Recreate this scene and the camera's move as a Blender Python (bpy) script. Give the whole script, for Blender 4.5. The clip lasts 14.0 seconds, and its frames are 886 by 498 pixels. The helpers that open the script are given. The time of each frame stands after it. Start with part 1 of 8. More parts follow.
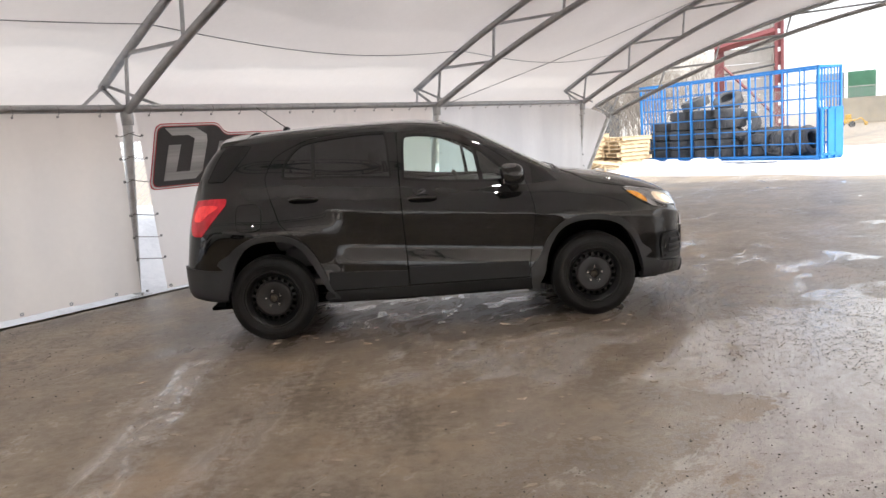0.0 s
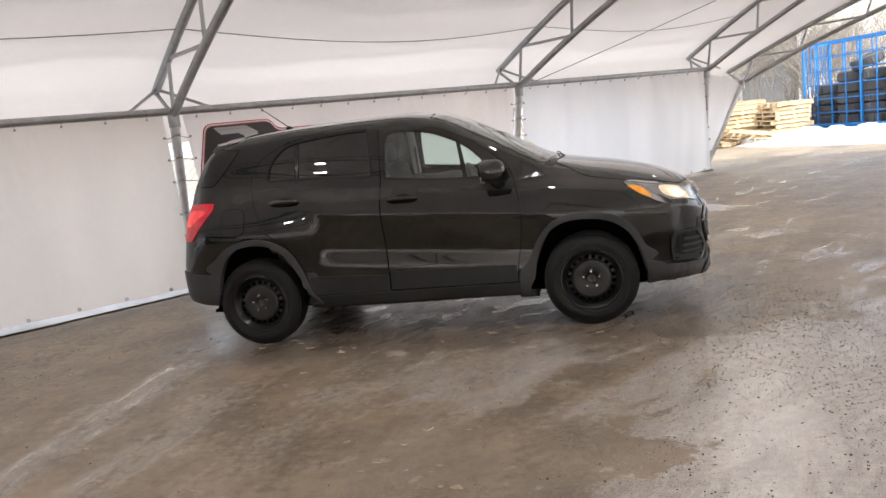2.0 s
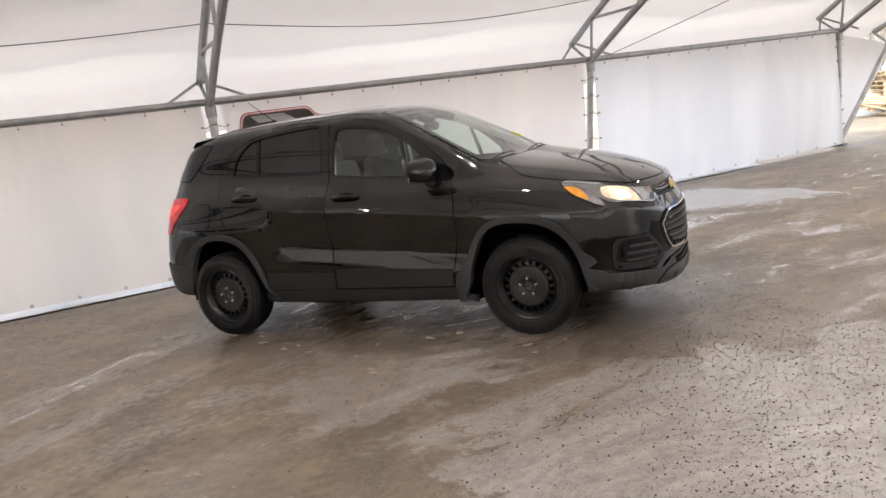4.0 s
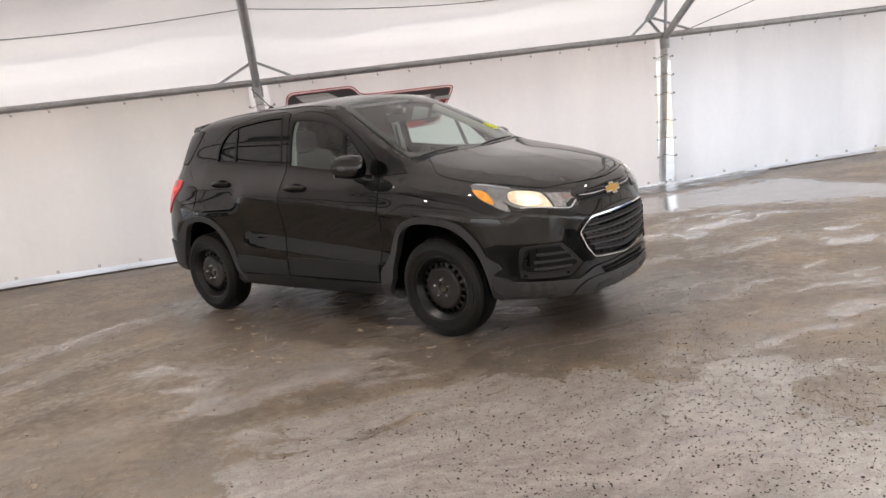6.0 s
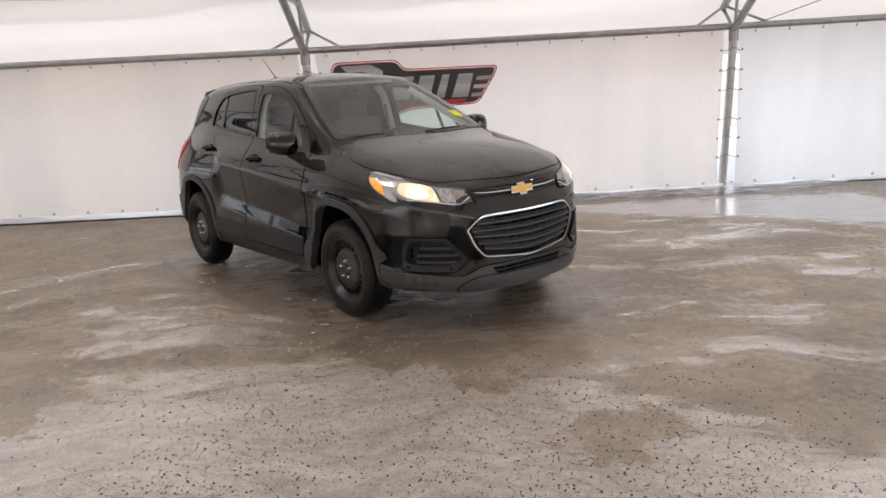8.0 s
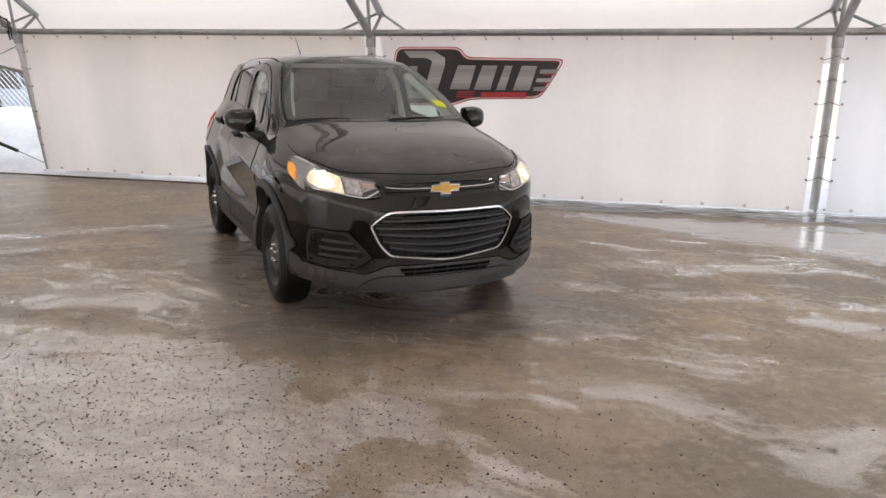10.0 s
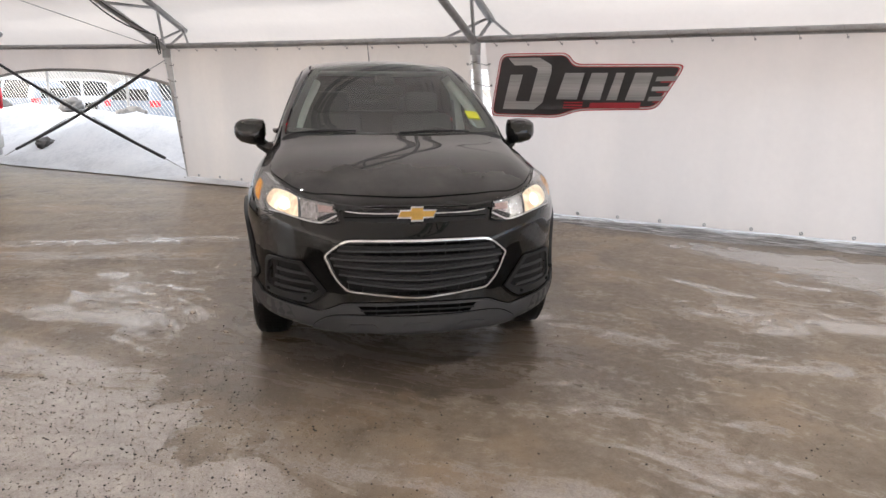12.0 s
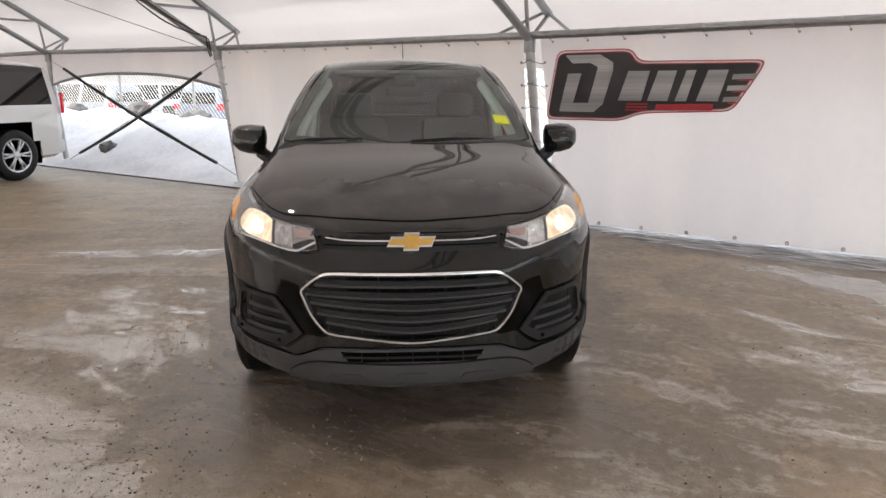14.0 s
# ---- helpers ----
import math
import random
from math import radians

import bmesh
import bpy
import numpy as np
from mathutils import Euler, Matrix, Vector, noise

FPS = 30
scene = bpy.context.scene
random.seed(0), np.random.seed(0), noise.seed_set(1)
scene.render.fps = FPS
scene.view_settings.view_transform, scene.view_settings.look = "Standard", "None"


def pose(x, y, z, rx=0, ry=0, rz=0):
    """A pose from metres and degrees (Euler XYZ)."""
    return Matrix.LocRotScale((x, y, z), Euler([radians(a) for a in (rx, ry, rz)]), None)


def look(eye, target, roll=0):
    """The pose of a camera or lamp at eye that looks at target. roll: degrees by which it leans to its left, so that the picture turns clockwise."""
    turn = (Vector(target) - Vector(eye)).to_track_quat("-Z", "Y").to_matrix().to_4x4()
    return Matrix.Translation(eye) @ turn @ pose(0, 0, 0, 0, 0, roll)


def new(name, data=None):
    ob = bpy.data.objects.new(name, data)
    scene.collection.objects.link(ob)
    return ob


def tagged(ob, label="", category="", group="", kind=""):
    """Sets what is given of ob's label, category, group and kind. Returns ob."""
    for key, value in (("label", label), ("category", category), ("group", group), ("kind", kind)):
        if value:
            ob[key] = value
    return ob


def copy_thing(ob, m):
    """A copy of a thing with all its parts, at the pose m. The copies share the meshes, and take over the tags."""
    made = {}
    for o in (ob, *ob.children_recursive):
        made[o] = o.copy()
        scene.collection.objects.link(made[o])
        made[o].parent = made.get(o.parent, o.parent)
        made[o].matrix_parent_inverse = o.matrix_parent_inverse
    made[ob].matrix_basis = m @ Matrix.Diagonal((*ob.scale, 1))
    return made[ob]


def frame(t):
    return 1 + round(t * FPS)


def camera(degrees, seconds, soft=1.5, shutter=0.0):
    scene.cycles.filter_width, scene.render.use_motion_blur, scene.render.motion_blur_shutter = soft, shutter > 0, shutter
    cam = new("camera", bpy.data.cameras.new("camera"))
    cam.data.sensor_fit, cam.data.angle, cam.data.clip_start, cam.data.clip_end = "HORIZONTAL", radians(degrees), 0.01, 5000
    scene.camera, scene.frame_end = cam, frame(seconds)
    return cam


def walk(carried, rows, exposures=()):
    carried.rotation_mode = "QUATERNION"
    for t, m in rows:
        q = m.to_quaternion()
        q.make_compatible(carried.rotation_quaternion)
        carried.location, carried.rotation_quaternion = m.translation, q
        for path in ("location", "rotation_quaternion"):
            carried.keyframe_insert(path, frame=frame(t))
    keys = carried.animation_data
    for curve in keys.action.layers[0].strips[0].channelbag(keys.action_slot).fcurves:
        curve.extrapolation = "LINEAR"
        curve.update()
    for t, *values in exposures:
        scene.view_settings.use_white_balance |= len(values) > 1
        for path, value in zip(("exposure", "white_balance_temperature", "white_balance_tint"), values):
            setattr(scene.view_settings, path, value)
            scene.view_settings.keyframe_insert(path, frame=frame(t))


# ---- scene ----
cam = camera(60.2, 14.0)
METRES, EYE, TILT, LEAN, TURN = 10.706, 1.475, 0.0, 0.0, 0.0
ROWS = [
    (0.0, 0.0, 0.0, 0.0, -0.58, -8.3, 4.01),
    (0.5, 0.0286, 0.0098, 0.0015, 1.93, -8.5, 5.06),
    (1.0, 0.0657, 0.0193, 0.0025, 5.31, -8.79, 5.83),
    (1.5, 0.0997, 0.0347, 0.0012, 8.97, -9.01, 6.26),
    (2.0, 0.1348, 0.051, 0.0031, 12.69, -9.1, 6.53),
    (2.5, 0.1728, 0.0654, 0.0045, 16.24, -9.28, 6.82),
    (3.0, 0.2078, 0.0848, 0.0027, 19.74, -9.45, 7.11),
    (5.5, 0.3828, 0.1915, 0.0055, 36.35, -10.91, 7.54),
    (6.0, 0.4125, 0.2176, 0.0051, 40.12, -11.07, 7.09),
    (6.5, 0.4437, 0.2415, 0.0044, 43.93, -11.07, 6.45),
    (7.0, 0.4732, 0.2654, 0.006, 47.29, -11.32, 5.61),
    (7.5, 0.4982, 0.2971, 0.0055, 50.29, -11.76, 4.51),
    (8.0, 0.525, 0.3291, 0.0046, 53.34, -12.31, 3.14),
    (10.5, 0.5752, 0.5118, -0.0004, 71.37, -12.59, -0.88),
    (11.0, 0.5708, 0.549, -0.001, 75.32, -12.51, -0.71),
    (11.5, 0.5564, 0.5787, -0.0028, 79.23, -12.31, -0.47),
    (12.0, 0.5381, 0.6037, -0.0017, 82.84, -11.95, -0.35),
    (12.5, 0.5195, 0.6254, -0.0002, 85.42, -11.68, -0.25),
    (13.0, 0.4966, 0.6351, -0.0022, 87.19, -11.57, -0.16),
    (13.5, 0.4798, 0.6379, -0.0027, 88.24, -11.66, -0.1),
    (14.0, 0.4744, 0.6424, -0.0023, 88.83, -11.84, 0.06),
]
walk(cam, [(t, pose(0, 0, EYE, TILT, LEAN, TURN) @ pose(METRES * x, METRES * y, METRES * z, 90 + pitch, roll, yaw)) for t, x, y, z, yaw, pitch, roll in ROWS],
     [(0.0, 0.72), (3.0, 0.84), (6.5, 0.90), (10.5, 0.86), (14.0, 0.77)])


# ---------------------------------------------------------------- world, sun, lamps, exposure
U3, N3 = Vector((0.607, 0.795, 0.0)), Vector((0.795, -0.607, 0.0))     # along the tent wall; from the wall into the tent
SUN_AZ, SUN_EL = -42.0, 38.0                                              # degrees, direction towards the sun

world = bpy.data.worlds.new("world")
scene.world = world
world.use_nodes = True
wn = world.node_tree
wn.nodes.clear()
w_out = wn.nodes.new("ShaderNodeOutputWorld")
w_bg = wn.nodes.new("ShaderNodeBackground")
w_sky = wn.nodes.new("ShaderNodeTexSky")
w_sky.sky_type = "NISHITA"
w_sky.sun_disc = False
w_sky.sun_elevation = radians(SUN_EL)
w_sky.sun_rotation = radians(90 - SUN_AZ)
w_sky.dust_density, w_sky.air_density, w_sky.ozone_density = 6.0, 1.0, 1.0
w_mix = wn.nodes.new("ShaderNodeMixRGB")
w_mix.inputs["Fac"].default_value = 0.72                                  # thin white cloud over the blue
w_mix.inputs["Color2"].default_value = (9.0, 9.2, 9.6, 1)
w_bg.inputs["Strength"].default_value = 0.15
wn.links.new(w_sky.outputs["Color"], w_mix.inputs["Color1"])
wn.links.new(w_mix.outputs["Color"], w_bg.inputs["Color"])
wn.links.new(w_bg.outputs["Background"], w_out.inputs["Surface"])

sun = new("sun", bpy.data.lights.new("sun", "SUN"))
sun.data.energy, sun.data.angle, sun.data.color = 3.4, radians(3), (1.0, 0.96, 0.9)
sun_way = Vector((math.cos(radians(SUN_AZ)) * math.cos(radians(SUN_EL)), math.sin(radians(SUN_AZ)) * math.cos(radians(SUN_EL)), math.sin(radians(SUN_EL))))
sun.matrix_world = look(sun_way * 60, (0, 0, 0))


# ---------------------------------------------------------------- materials
class Nodes:
    """A material with a Principled shader, and short ways to add nodes to it."""
    def __init__(self, name):
        self.mat = bpy.data.materials.new(name)
        self.mat.use_nodes = True
        self.tree = self.mat.node_tree
        self.bsdf = self.tree.nodes["Principled BSDF"]
        self.out = self.tree.nodes["Material Output"]

    def add(self, kind, values=(), **props):
        node = self.tree.nodes.new(kind)
        for key, value in props.items():
            if key == "operation":
                node.operation = value
            elif key == "blend_type":
                node.blend_type = value
            elif key == "feature":
                node.feature = value
        for key, value in dict(values).items():
            node.inputs[key].default_value = value
        return node

    def link(self, a, b):
        self.tree.links.new(a, b)

    def coords(self, scale=(1, 1, 1), turn=0.0, world_space=False):
        m = self.add("ShaderNodeMapping")
        m.inputs["Scale"].default_value = scale
        m.inputs["Rotation"].default_value = (0, 0, radians(turn))
        if world_space:
            self.link(self.add("ShaderNodeNewGeometry").outputs["Position"], m.inputs["Vector"])
        else:
            self.link(self.add("ShaderNodeTexCoord").outputs["Object"], m.inputs["Vector"])
        return m.outputs["Vector"]

    def noise(self, vec, scale, detail=5.0, rough=0.55):
        n = self.add("ShaderNodeTexNoise", {"Scale": scale, "Detail": detail, "Roughness": rough})
        self.link(vec, n.inputs["Vector"])
        return n.outputs["Fac"]

    def ramp(self, fac, stops):
        r = self.add("ShaderNodeValToRGB")
        el = r.color_ramp.elements
        while len(el) < len(stops):
            el.new(0.5)
        for e, (p, c) in zip(el, stops):
            e.position = p
            e.color = (*c, 1) if not isinstance(c, (int, float)) else (c, c, c, 1)
        self.link(fac, r.inputs["Fac"])
        return r.outputs["Color"]

    def mix(self, fac, a, b, blend="MIX"):
        m = self.add("ShaderNodeMixRGB", blend_type=blend)
        for socket, value in (("Fac", fac), ("Color1", a), ("Color2", b)):
            if isinstance(value, (int, float)):
                m.inputs[socket].default_value = value if socket == "Fac" else (value, value, value, 1)
            elif isinstance(value, tuple):
                m.inputs[socket].default_value = (*value, 1)
            else:
                self.link(value, m.inputs[socket])
        return m.outputs["Color"]

    def bump(self, height, strength, distance=0.01):
        b = self.add("ShaderNodeBump", {"Strength": strength, "Distance": distance})
        self.link(height, b.inputs["Height"])
        self.link(b.outputs["Normal"], self.bsdf.inputs["Normal"])
        return b


def surface(name, colour, rough=0.5, metal=0.0, vary=0.15, scale=6.0, grain=60.0, bump=0.1, coat=0.0, spec=0.5, depth=0.002):
    """A plain real surface: colour that varies at two scales, uneven gloss and fine relief."""
    n = Nodes(name)
    v = n.coords()
    big, fine = n.noise(v, scale), n.noise(v, grain, 3.0)
    both = n.mix(0.4, big, fine)
    dark, light = tuple(c * (1 - vary) for c in colour), tuple(min(1.0, c * (1 + vary)) for c in colour)
    n.link(n.ramp(both, [(0.3, dark), (0.7, light)]), n.bsdf.inputs["Base Color"])
    n.link(n.ramp(both, [(0.3, max(0.02, rough * 0.85)), (0.7, min(1.0, rough * 1.15))]), n.bsdf.inputs["Roughness"])
    n.bsdf.inputs["Metallic"].default_value = metal
    n.bsdf.inputs["Coat Weight"].default_value = coat
    n.bsdf.inputs["Coat Roughness"].default_value = 0.03
    n.bsdf.inputs["Specular IOR Level"].default_value = spec
    if bump > 0:
        n.bump(fine, bump, depth)
    return n.mat


def fabric_material(name, colour, through_part, weave=0.15, fold_shade=0.0):
    """Coated tent cloth that lets a part of the daylight through."""
    n = Nodes(name)
    v = n.coords(world_space=True)
    big, fine = n.noise(v, 0.8, 4.0), n.noise(v, 14.0, 4.0)
    tone = n.mix(0.35, big, fine)
    col = n.ramp(tone, [(0.3, tuple(c * 0.93 for c in colour)), (0.7, colour)])
    if fold_shade > 0:                                                           # shade of hanging folds put into the colour, with old water marks, all upright
        hang = n.noise(n.coords((1.0, 1.0, 0.16), world_space=True), 1.1, 2.0, 0.5)
        col = n.mix(n.ramp(hang, [(0.40, fold_shade), (0.62, 0.0)]), col, (0.42, 0.43, 0.46))
    n.link(col, n.bsdf.inputs["Base Color"])
    n.bsdf.inputs["Roughness"].default_value = 0.62
    n.bsdf.inputs["Specular IOR Level"].default_value = 0.25
    soft = n.add("ShaderNodeTexNoise", {"Scale": 2.2, "Detail": 3.0})
    n.link(n.coords((1, 1, 0.25), world_space=True), soft.inputs["Vector"])
    n.bump(soft.outputs["Fac"], weave, 0.05)
    tr = n.add("ShaderNodeBsdfTranslucent")
    n.link(col, tr.inputs["Color"])
    ms = n.add("ShaderNodeMixShader", {"Fac": through_part})
    n.link(n.bsdf.outputs["BSDF"], ms.inputs[1])
    n.link(tr.outputs["BSDF"], ms.inputs[2])
    n.link(ms.outputs["Shader"], n.out.inputs["Surface"])
    return n.mat


def glass_material(name, tint, gloss=0.02, dust=0.0, ior=1.75):
    """A thin pane: it tints what is behind it and reflects by Fresnel."""
    n = Nodes(name)
    n.tree.nodes.remove(n.bsdf)
    clear = n.add("ShaderNodeBsdfTransparent", {"Color": (*tint, 1)})
    shine = n.add("ShaderNodeBsdfGlossy", {"Roughness": gloss, "Color": (1, 1, 1, 1)})
    # the same gloss from both sides of the pane, rising towards grazing angles
    face = n.add("ShaderNodeLayerWeight", {"Blend": 0.5})
    rise = n.add("ShaderNodeMath", operation="POWER")
    rise.inputs[1].default_value = 5.0
    n.link(face.outputs["Facing"], rise.inputs[0])
    f0 = ((ior - 1) / (ior + 1)) ** 2
    level = n.add("ShaderNodeMapRange", {"To Min": f0, "To Max": 1.0})
    n.link(rise.outputs["Value"], level.inputs["Value"])
    ms = n.add("ShaderNodeMixShader")
    n.link(level.outputs["Result"], ms.inputs["Fac"])
    n.link(clear.outputs["BSDF"], ms.inputs[1])
    n.link(shine.outputs["BSDF"], ms.inputs[2])
    last = ms
    if dust > 0:                                                            # winter road film on the pane
        veil = n.add("ShaderNodeBsdfDiffuse", {"Color": (0.55, 0.54, 0.50, 1)})
        last = n.add("ShaderNodeMixShader")
        n.link(n.ramp(n.noise(n.coords(), 5.0, 5.0), [(0.2, dust * 0.9), (0.8, dust * 1.1)]), last.inputs["Fac"])
        n.link(ms.outputs["Shader"], last.inputs[1])
        n.link(veil.outputs["BSDF"], last.inputs[2])
    n.link(last.outputs["Shader"], n.out.inputs["Surface"])
    return n.mat


def glow_material(name, colour, strength):
    n = Nodes(name)
    n.bsdf.inputs["Base Color"].default_value = (*colour, 1)
    n.bsdf.inputs["Emission Color"].default_value = (*colour, 1)
    n.bsdf.inputs["Emission Strength"].default_value = strength
    return n.mat


def lit_lens(name, low, high, strength, cells):
    """A lamp that is switched on: light spread by soft upright flutes behind a shiny lens, brightest near the bulb."""
    n = Nodes(name)
    flute = n.noise(n.coords((1.0, 1.0, 0.25)), cells, 2.0)
    broad = n.noise(n.coords(), cells * 0.22, 1.0)
    level = n.mix(0.55, flute, broad)
    col = n.ramp(level, [(0.36, low), (0.62, high)])
    n.link(col, n.bsdf.inputs["Base Color"])
    n.link(col, n.bsdf.inputs["Emission Color"])
    n.link(n.ramp(level, [(0.34, strength * 0.55), (0.64, strength)]), n.bsdf.inputs["Emission Strength"])
    n.bsdf.inputs["Roughness"].default_value = 0.2
    n.bsdf.inputs["Coat Weight"].default_value = 0.5
    return n.mat


def ground_material():
    """Asphalt under winter dirt: smooth brown mud, broken patches of wet grey silt drawn out along the lane, wiped tyre tracks and puddles."""
    n = Nodes("wet_asphalt")

    def value(op, a, b=0.0):
        m = n.add("ShaderNodeMath", operation=op)
        for k, v in ((0, a), (1, b)):
            if isinstance(v, (int, float)):
                m.inputs[k].default_value = v
            else:
                n.link(v, m.inputs[k])
        return m.outputs["Value"]

    def step(v, lo, hi):
        m = n.add("ShaderNodeMapRange", {"From Min": lo, "From Max": hi})
        n.link(v, m.inputs["Value"])
        return m.outputs["Result"]

    def plus(*parts):
        out = parts[0]
        for q in parts[1:]:
            out = value("ADD", out, q)
        return out

    def both(*parts):
        out = parts[0]
        for q in parts[1:]:
            out = value("MULTIPLY", out, q)
        return out

    def most(*parts):
        out = parts[0]
        for q in parts[1:]:
            out = value("MAXIMUM", out, q)
        return out

    def less(v, k):
        return value("SUBTRACT", v, k)

    def band(v, centre, half, soft):
        return step(value("ABSOLUTE", less(v, centre)), half + soft, half)

    def vector(a, b):
        m = n.add("ShaderNodeCombineXYZ")
        n.link(a, m.inputs["X"])
        n.link(b, m.inputs["Y"])
        return m.outputs["Vector"]

    p = n.coords(world_space=True)
    xyz = n.add("ShaderNodeSeparateXYZ")
    n.link(p, xyz.inputs["Vector"])
    x, y = xyz.outputs["X"], xyz.outputs["Y"]
    along = plus(both(x, U3.x), both(y, U3.y))
    across = plus(both(x, N3.x), both(y, N3.y))
    wob = less(n.noise(p, 0.55, 3.0, 0.5), 0.5)
    ripple = less(n.noise(p, 5.0, 5.0, 0.6), 0.5)
    # noise drawn out along the lane, and along the parked cars' way near the wall
    lane_vec = vector(both(along, 0.22), plus(across, both(wob, 1.6)))
    side_vec = vector(plus(x, both(wob, 0.9)), both(y, 0.20))
    by_wall = step(across, -2.6, -3.8)
    by_wall = both(by_wall, step(along, 4.6, 3.4))
    drawn = n.mix(by_wall, n.noise(lane_vec, 2.3, 7.0, 0.64), n.noise(side_vec, 2.3, 7.0, 0.64))
    scratch = n.mix(by_wall, n.noise(lane_vec, 7.0, 8.0, 0.72), n.noise(side_vec, 7.0, 8.0, 0.72))
    lumps = n.noise(p, 2.9, 8.0, 0.66)
    fine = n.noise(p, 16.0, 6.0, 0.7)
    grit = n.noise(p, 90.0, 5.0, 0.75)
    ragged = plus(both(drawn, 0.32), both(lumps, 0.24), both(scratch, 0.28), both(fine, 0.16))
    broad = less(n.noise(p, 0.8, 3.0, 0.5), 0.5)

    # where the wet silt lies: the driven lane, before the car's nose, the tracks, the puddle by the wall
    edge = plus(across, both(wob, 1.5), both(broad, 2.4))
    lane = both(step(edge, -2.55, -0.75), n.mix(step(plus(along, both(wob, 3.0)), 4.8, 9.5), 1.0, 0.22))
    nose = both(step(x, -0.6, 0.9), step(y, 6.6, 7.6), step(across, -6.3, -5.4))
    spot_x, spot_y = less(x, 0.55), less(y, 4.95)
    splash = step(plus(both(spot_x, spot_x, 0.8), both(spot_y, spot_y, 2.0)), 1.7, 0.3)
    wall_end = both(step(along, 6.2, 8.0), step(along, 10.5, 9.0), step(across, -6.8, -6.0))
    lead = plus(both(lane, 0.34), both(step(edge, -1.35, 0.0), 0.80, step(plus(along, both(wob, 3.0)), 9.5, 5.0)), both(step(x, 1.3, 2.2), step(edge, -2.3, -1.2), step(y, 6.6, 5.4), 0.42), both(nose, 0.20), both(splash, 0.42), both(wall_end, 0.12), both(broad, 0.35), both(step(plus(along, both(wob, 3.0)), 5.0, 11.0), step(across, -4.6, -3.2), -0.13))
    silt = step(plus(ragged, both(value("MINIMUM", lead, 0.88), 0.20)), 0.560, 0.606)

    def track(base, lean, half, y0, y1):
        line = plus(x, both(less(y, 4.3), -lean), both(ripple, 0.14))
        return both(band(line, base, half, 0.09), step(y, y0 - 0.5, y0 + 0.3), step(y, y1 + 0.4, y1 - 0.3))

    tracks = most(track(-1.72, -0.06, 0.11, 2.9, 5.6), both(track(-1.07, 0.10, 0.09, 2.9, 5.2), 0.75), both(track(-0.30, 0.34, 0.12, 3.3, 4.8), 0.42), both(track(0.40, 0.15, 0.12, 3.4, 4.6), 0.38))
    tracks = both(tracks, step(plus(both(n.noise(vector(both(x, 3.0), both(y, 0.55)), 2.2, 7.0, 0.68), 0.55), both(lumps, 0.25), both(fine, 0.20)), 0.43, 0.53), n.mix(step(fine, 0.40, 0.60), 0.70, 1.0))
    run = less(along, 7.0)
    drift = less(across, plus(both(run, 0.26), -6.62))
    reach = plus(both(run, 0.27), 0.20)
    pool = step(less(reach, plus(value("ABSOLUTE", drift), both(ripple, 0.55), both(less(ragged, 0.5), 2.6), both(wob, 0.5))), 0.0, 0.22)
    pool = both(pool, step(along, 6.6, 7.0), step(plus(along, both(wob, 1.2)), 11.0, 10.8))
    under = both(band(y, 6.75, 0.70, 0.3), band(x, 0.1, 1.3, 0.4), step(plus(both(scratch, 0.5), both(lumps, 0.5)), 0.50, 0.55))

    def island(cx, cy, rx, ry):
        ix, iy = both(less(x, cx), 1.0 / rx), both(less(y, cy), 1.0 / ry)
        return step(plus(both(ix, ix), both(iy, iy), both(less(lumps, 0.5), 5.0), both(ripple, 2.6)), 1.3, 0.9)

    islands = most(island(2.58, 5.92, 0.26, 0.20), island(3.58, 5.92, 0.24, 0.32), island(1.95, 5.85, 0.40, 0.26), island(1.10, 3.75, 0.55, 0.22))
    silt = both(silt, less(1.0, islands))
    film = most(silt, tracks, pool, under)

    # colours: mud with ochre and dark damp blotches, grey silt, both a little sandy
    tone = plus(both(lumps, 0.45), both(drawn, 0.30), both(fine, 0.25))
    mud = n.ramp(tone, [(0.36, (0.180, 0.138, 0.096)), (0.48, (0.275, 0.217, 0.154)), (0.60, (0.370, 0.300, 0.218))])
    mud = n.mix(step(n.noise(p, 1.1, 4.0, 0.6), 0.53, 0.64), mud, (0.38, 0.285, 0.185))
    damp = step(plus(both(n.noise(p, 0.75, 6.0, 0.6), 0.75), both(fine, 0.25)), 0.475, 0.435)
    mud = n.mix(both(damp, 0.45), mud, (0.125, 0.096, 0.070))
    straw = both(step(along, 2.2, -0.6), band(across, -5.4, 1.3, 1.2), step(plus(both(lumps, 0.6), both(scratch, 0.4)), 0.42, 0.56))
    mud = n.mix(both(straw, 0.7), mud, (0.36, 0.285, 0.165))
    pale = n.ramp(plus(both(scratch, 0.5), both(fine, 0.3), both(grit, 0.2)), [(0.38, (0.34, 0.305, 0.275)), (0.50, (0.57, 0.520, 0.480)), (0.62, (0.80, 0.745, 0.700))])
    base = n.mix(both(most(silt, both(tracks, 0.62)), n.mix(lane, 0.62, 0.95)), mud, pale)
    base = n.mix(both(pool, 0.55), base, (0.26, 0.235, 0.215))
    # thin pale scrapes left by boots and tyres
    scrape = both(step(n.noise(vector(both(along, 0.10), plus(across, both(wob, 0.7))), 9.0, 3.0, 0.5), 0.655, 0.675), step(lumps, 0.44, 0.56))
    base = n.mix(both(scrape, 0.55), base, (0.62, 0.57, 0.50))
    # ground wet with meltwater round the car, the car's shade painted in with it
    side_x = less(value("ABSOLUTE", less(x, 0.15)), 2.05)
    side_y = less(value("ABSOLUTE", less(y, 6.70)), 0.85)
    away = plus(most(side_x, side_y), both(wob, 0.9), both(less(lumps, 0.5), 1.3))
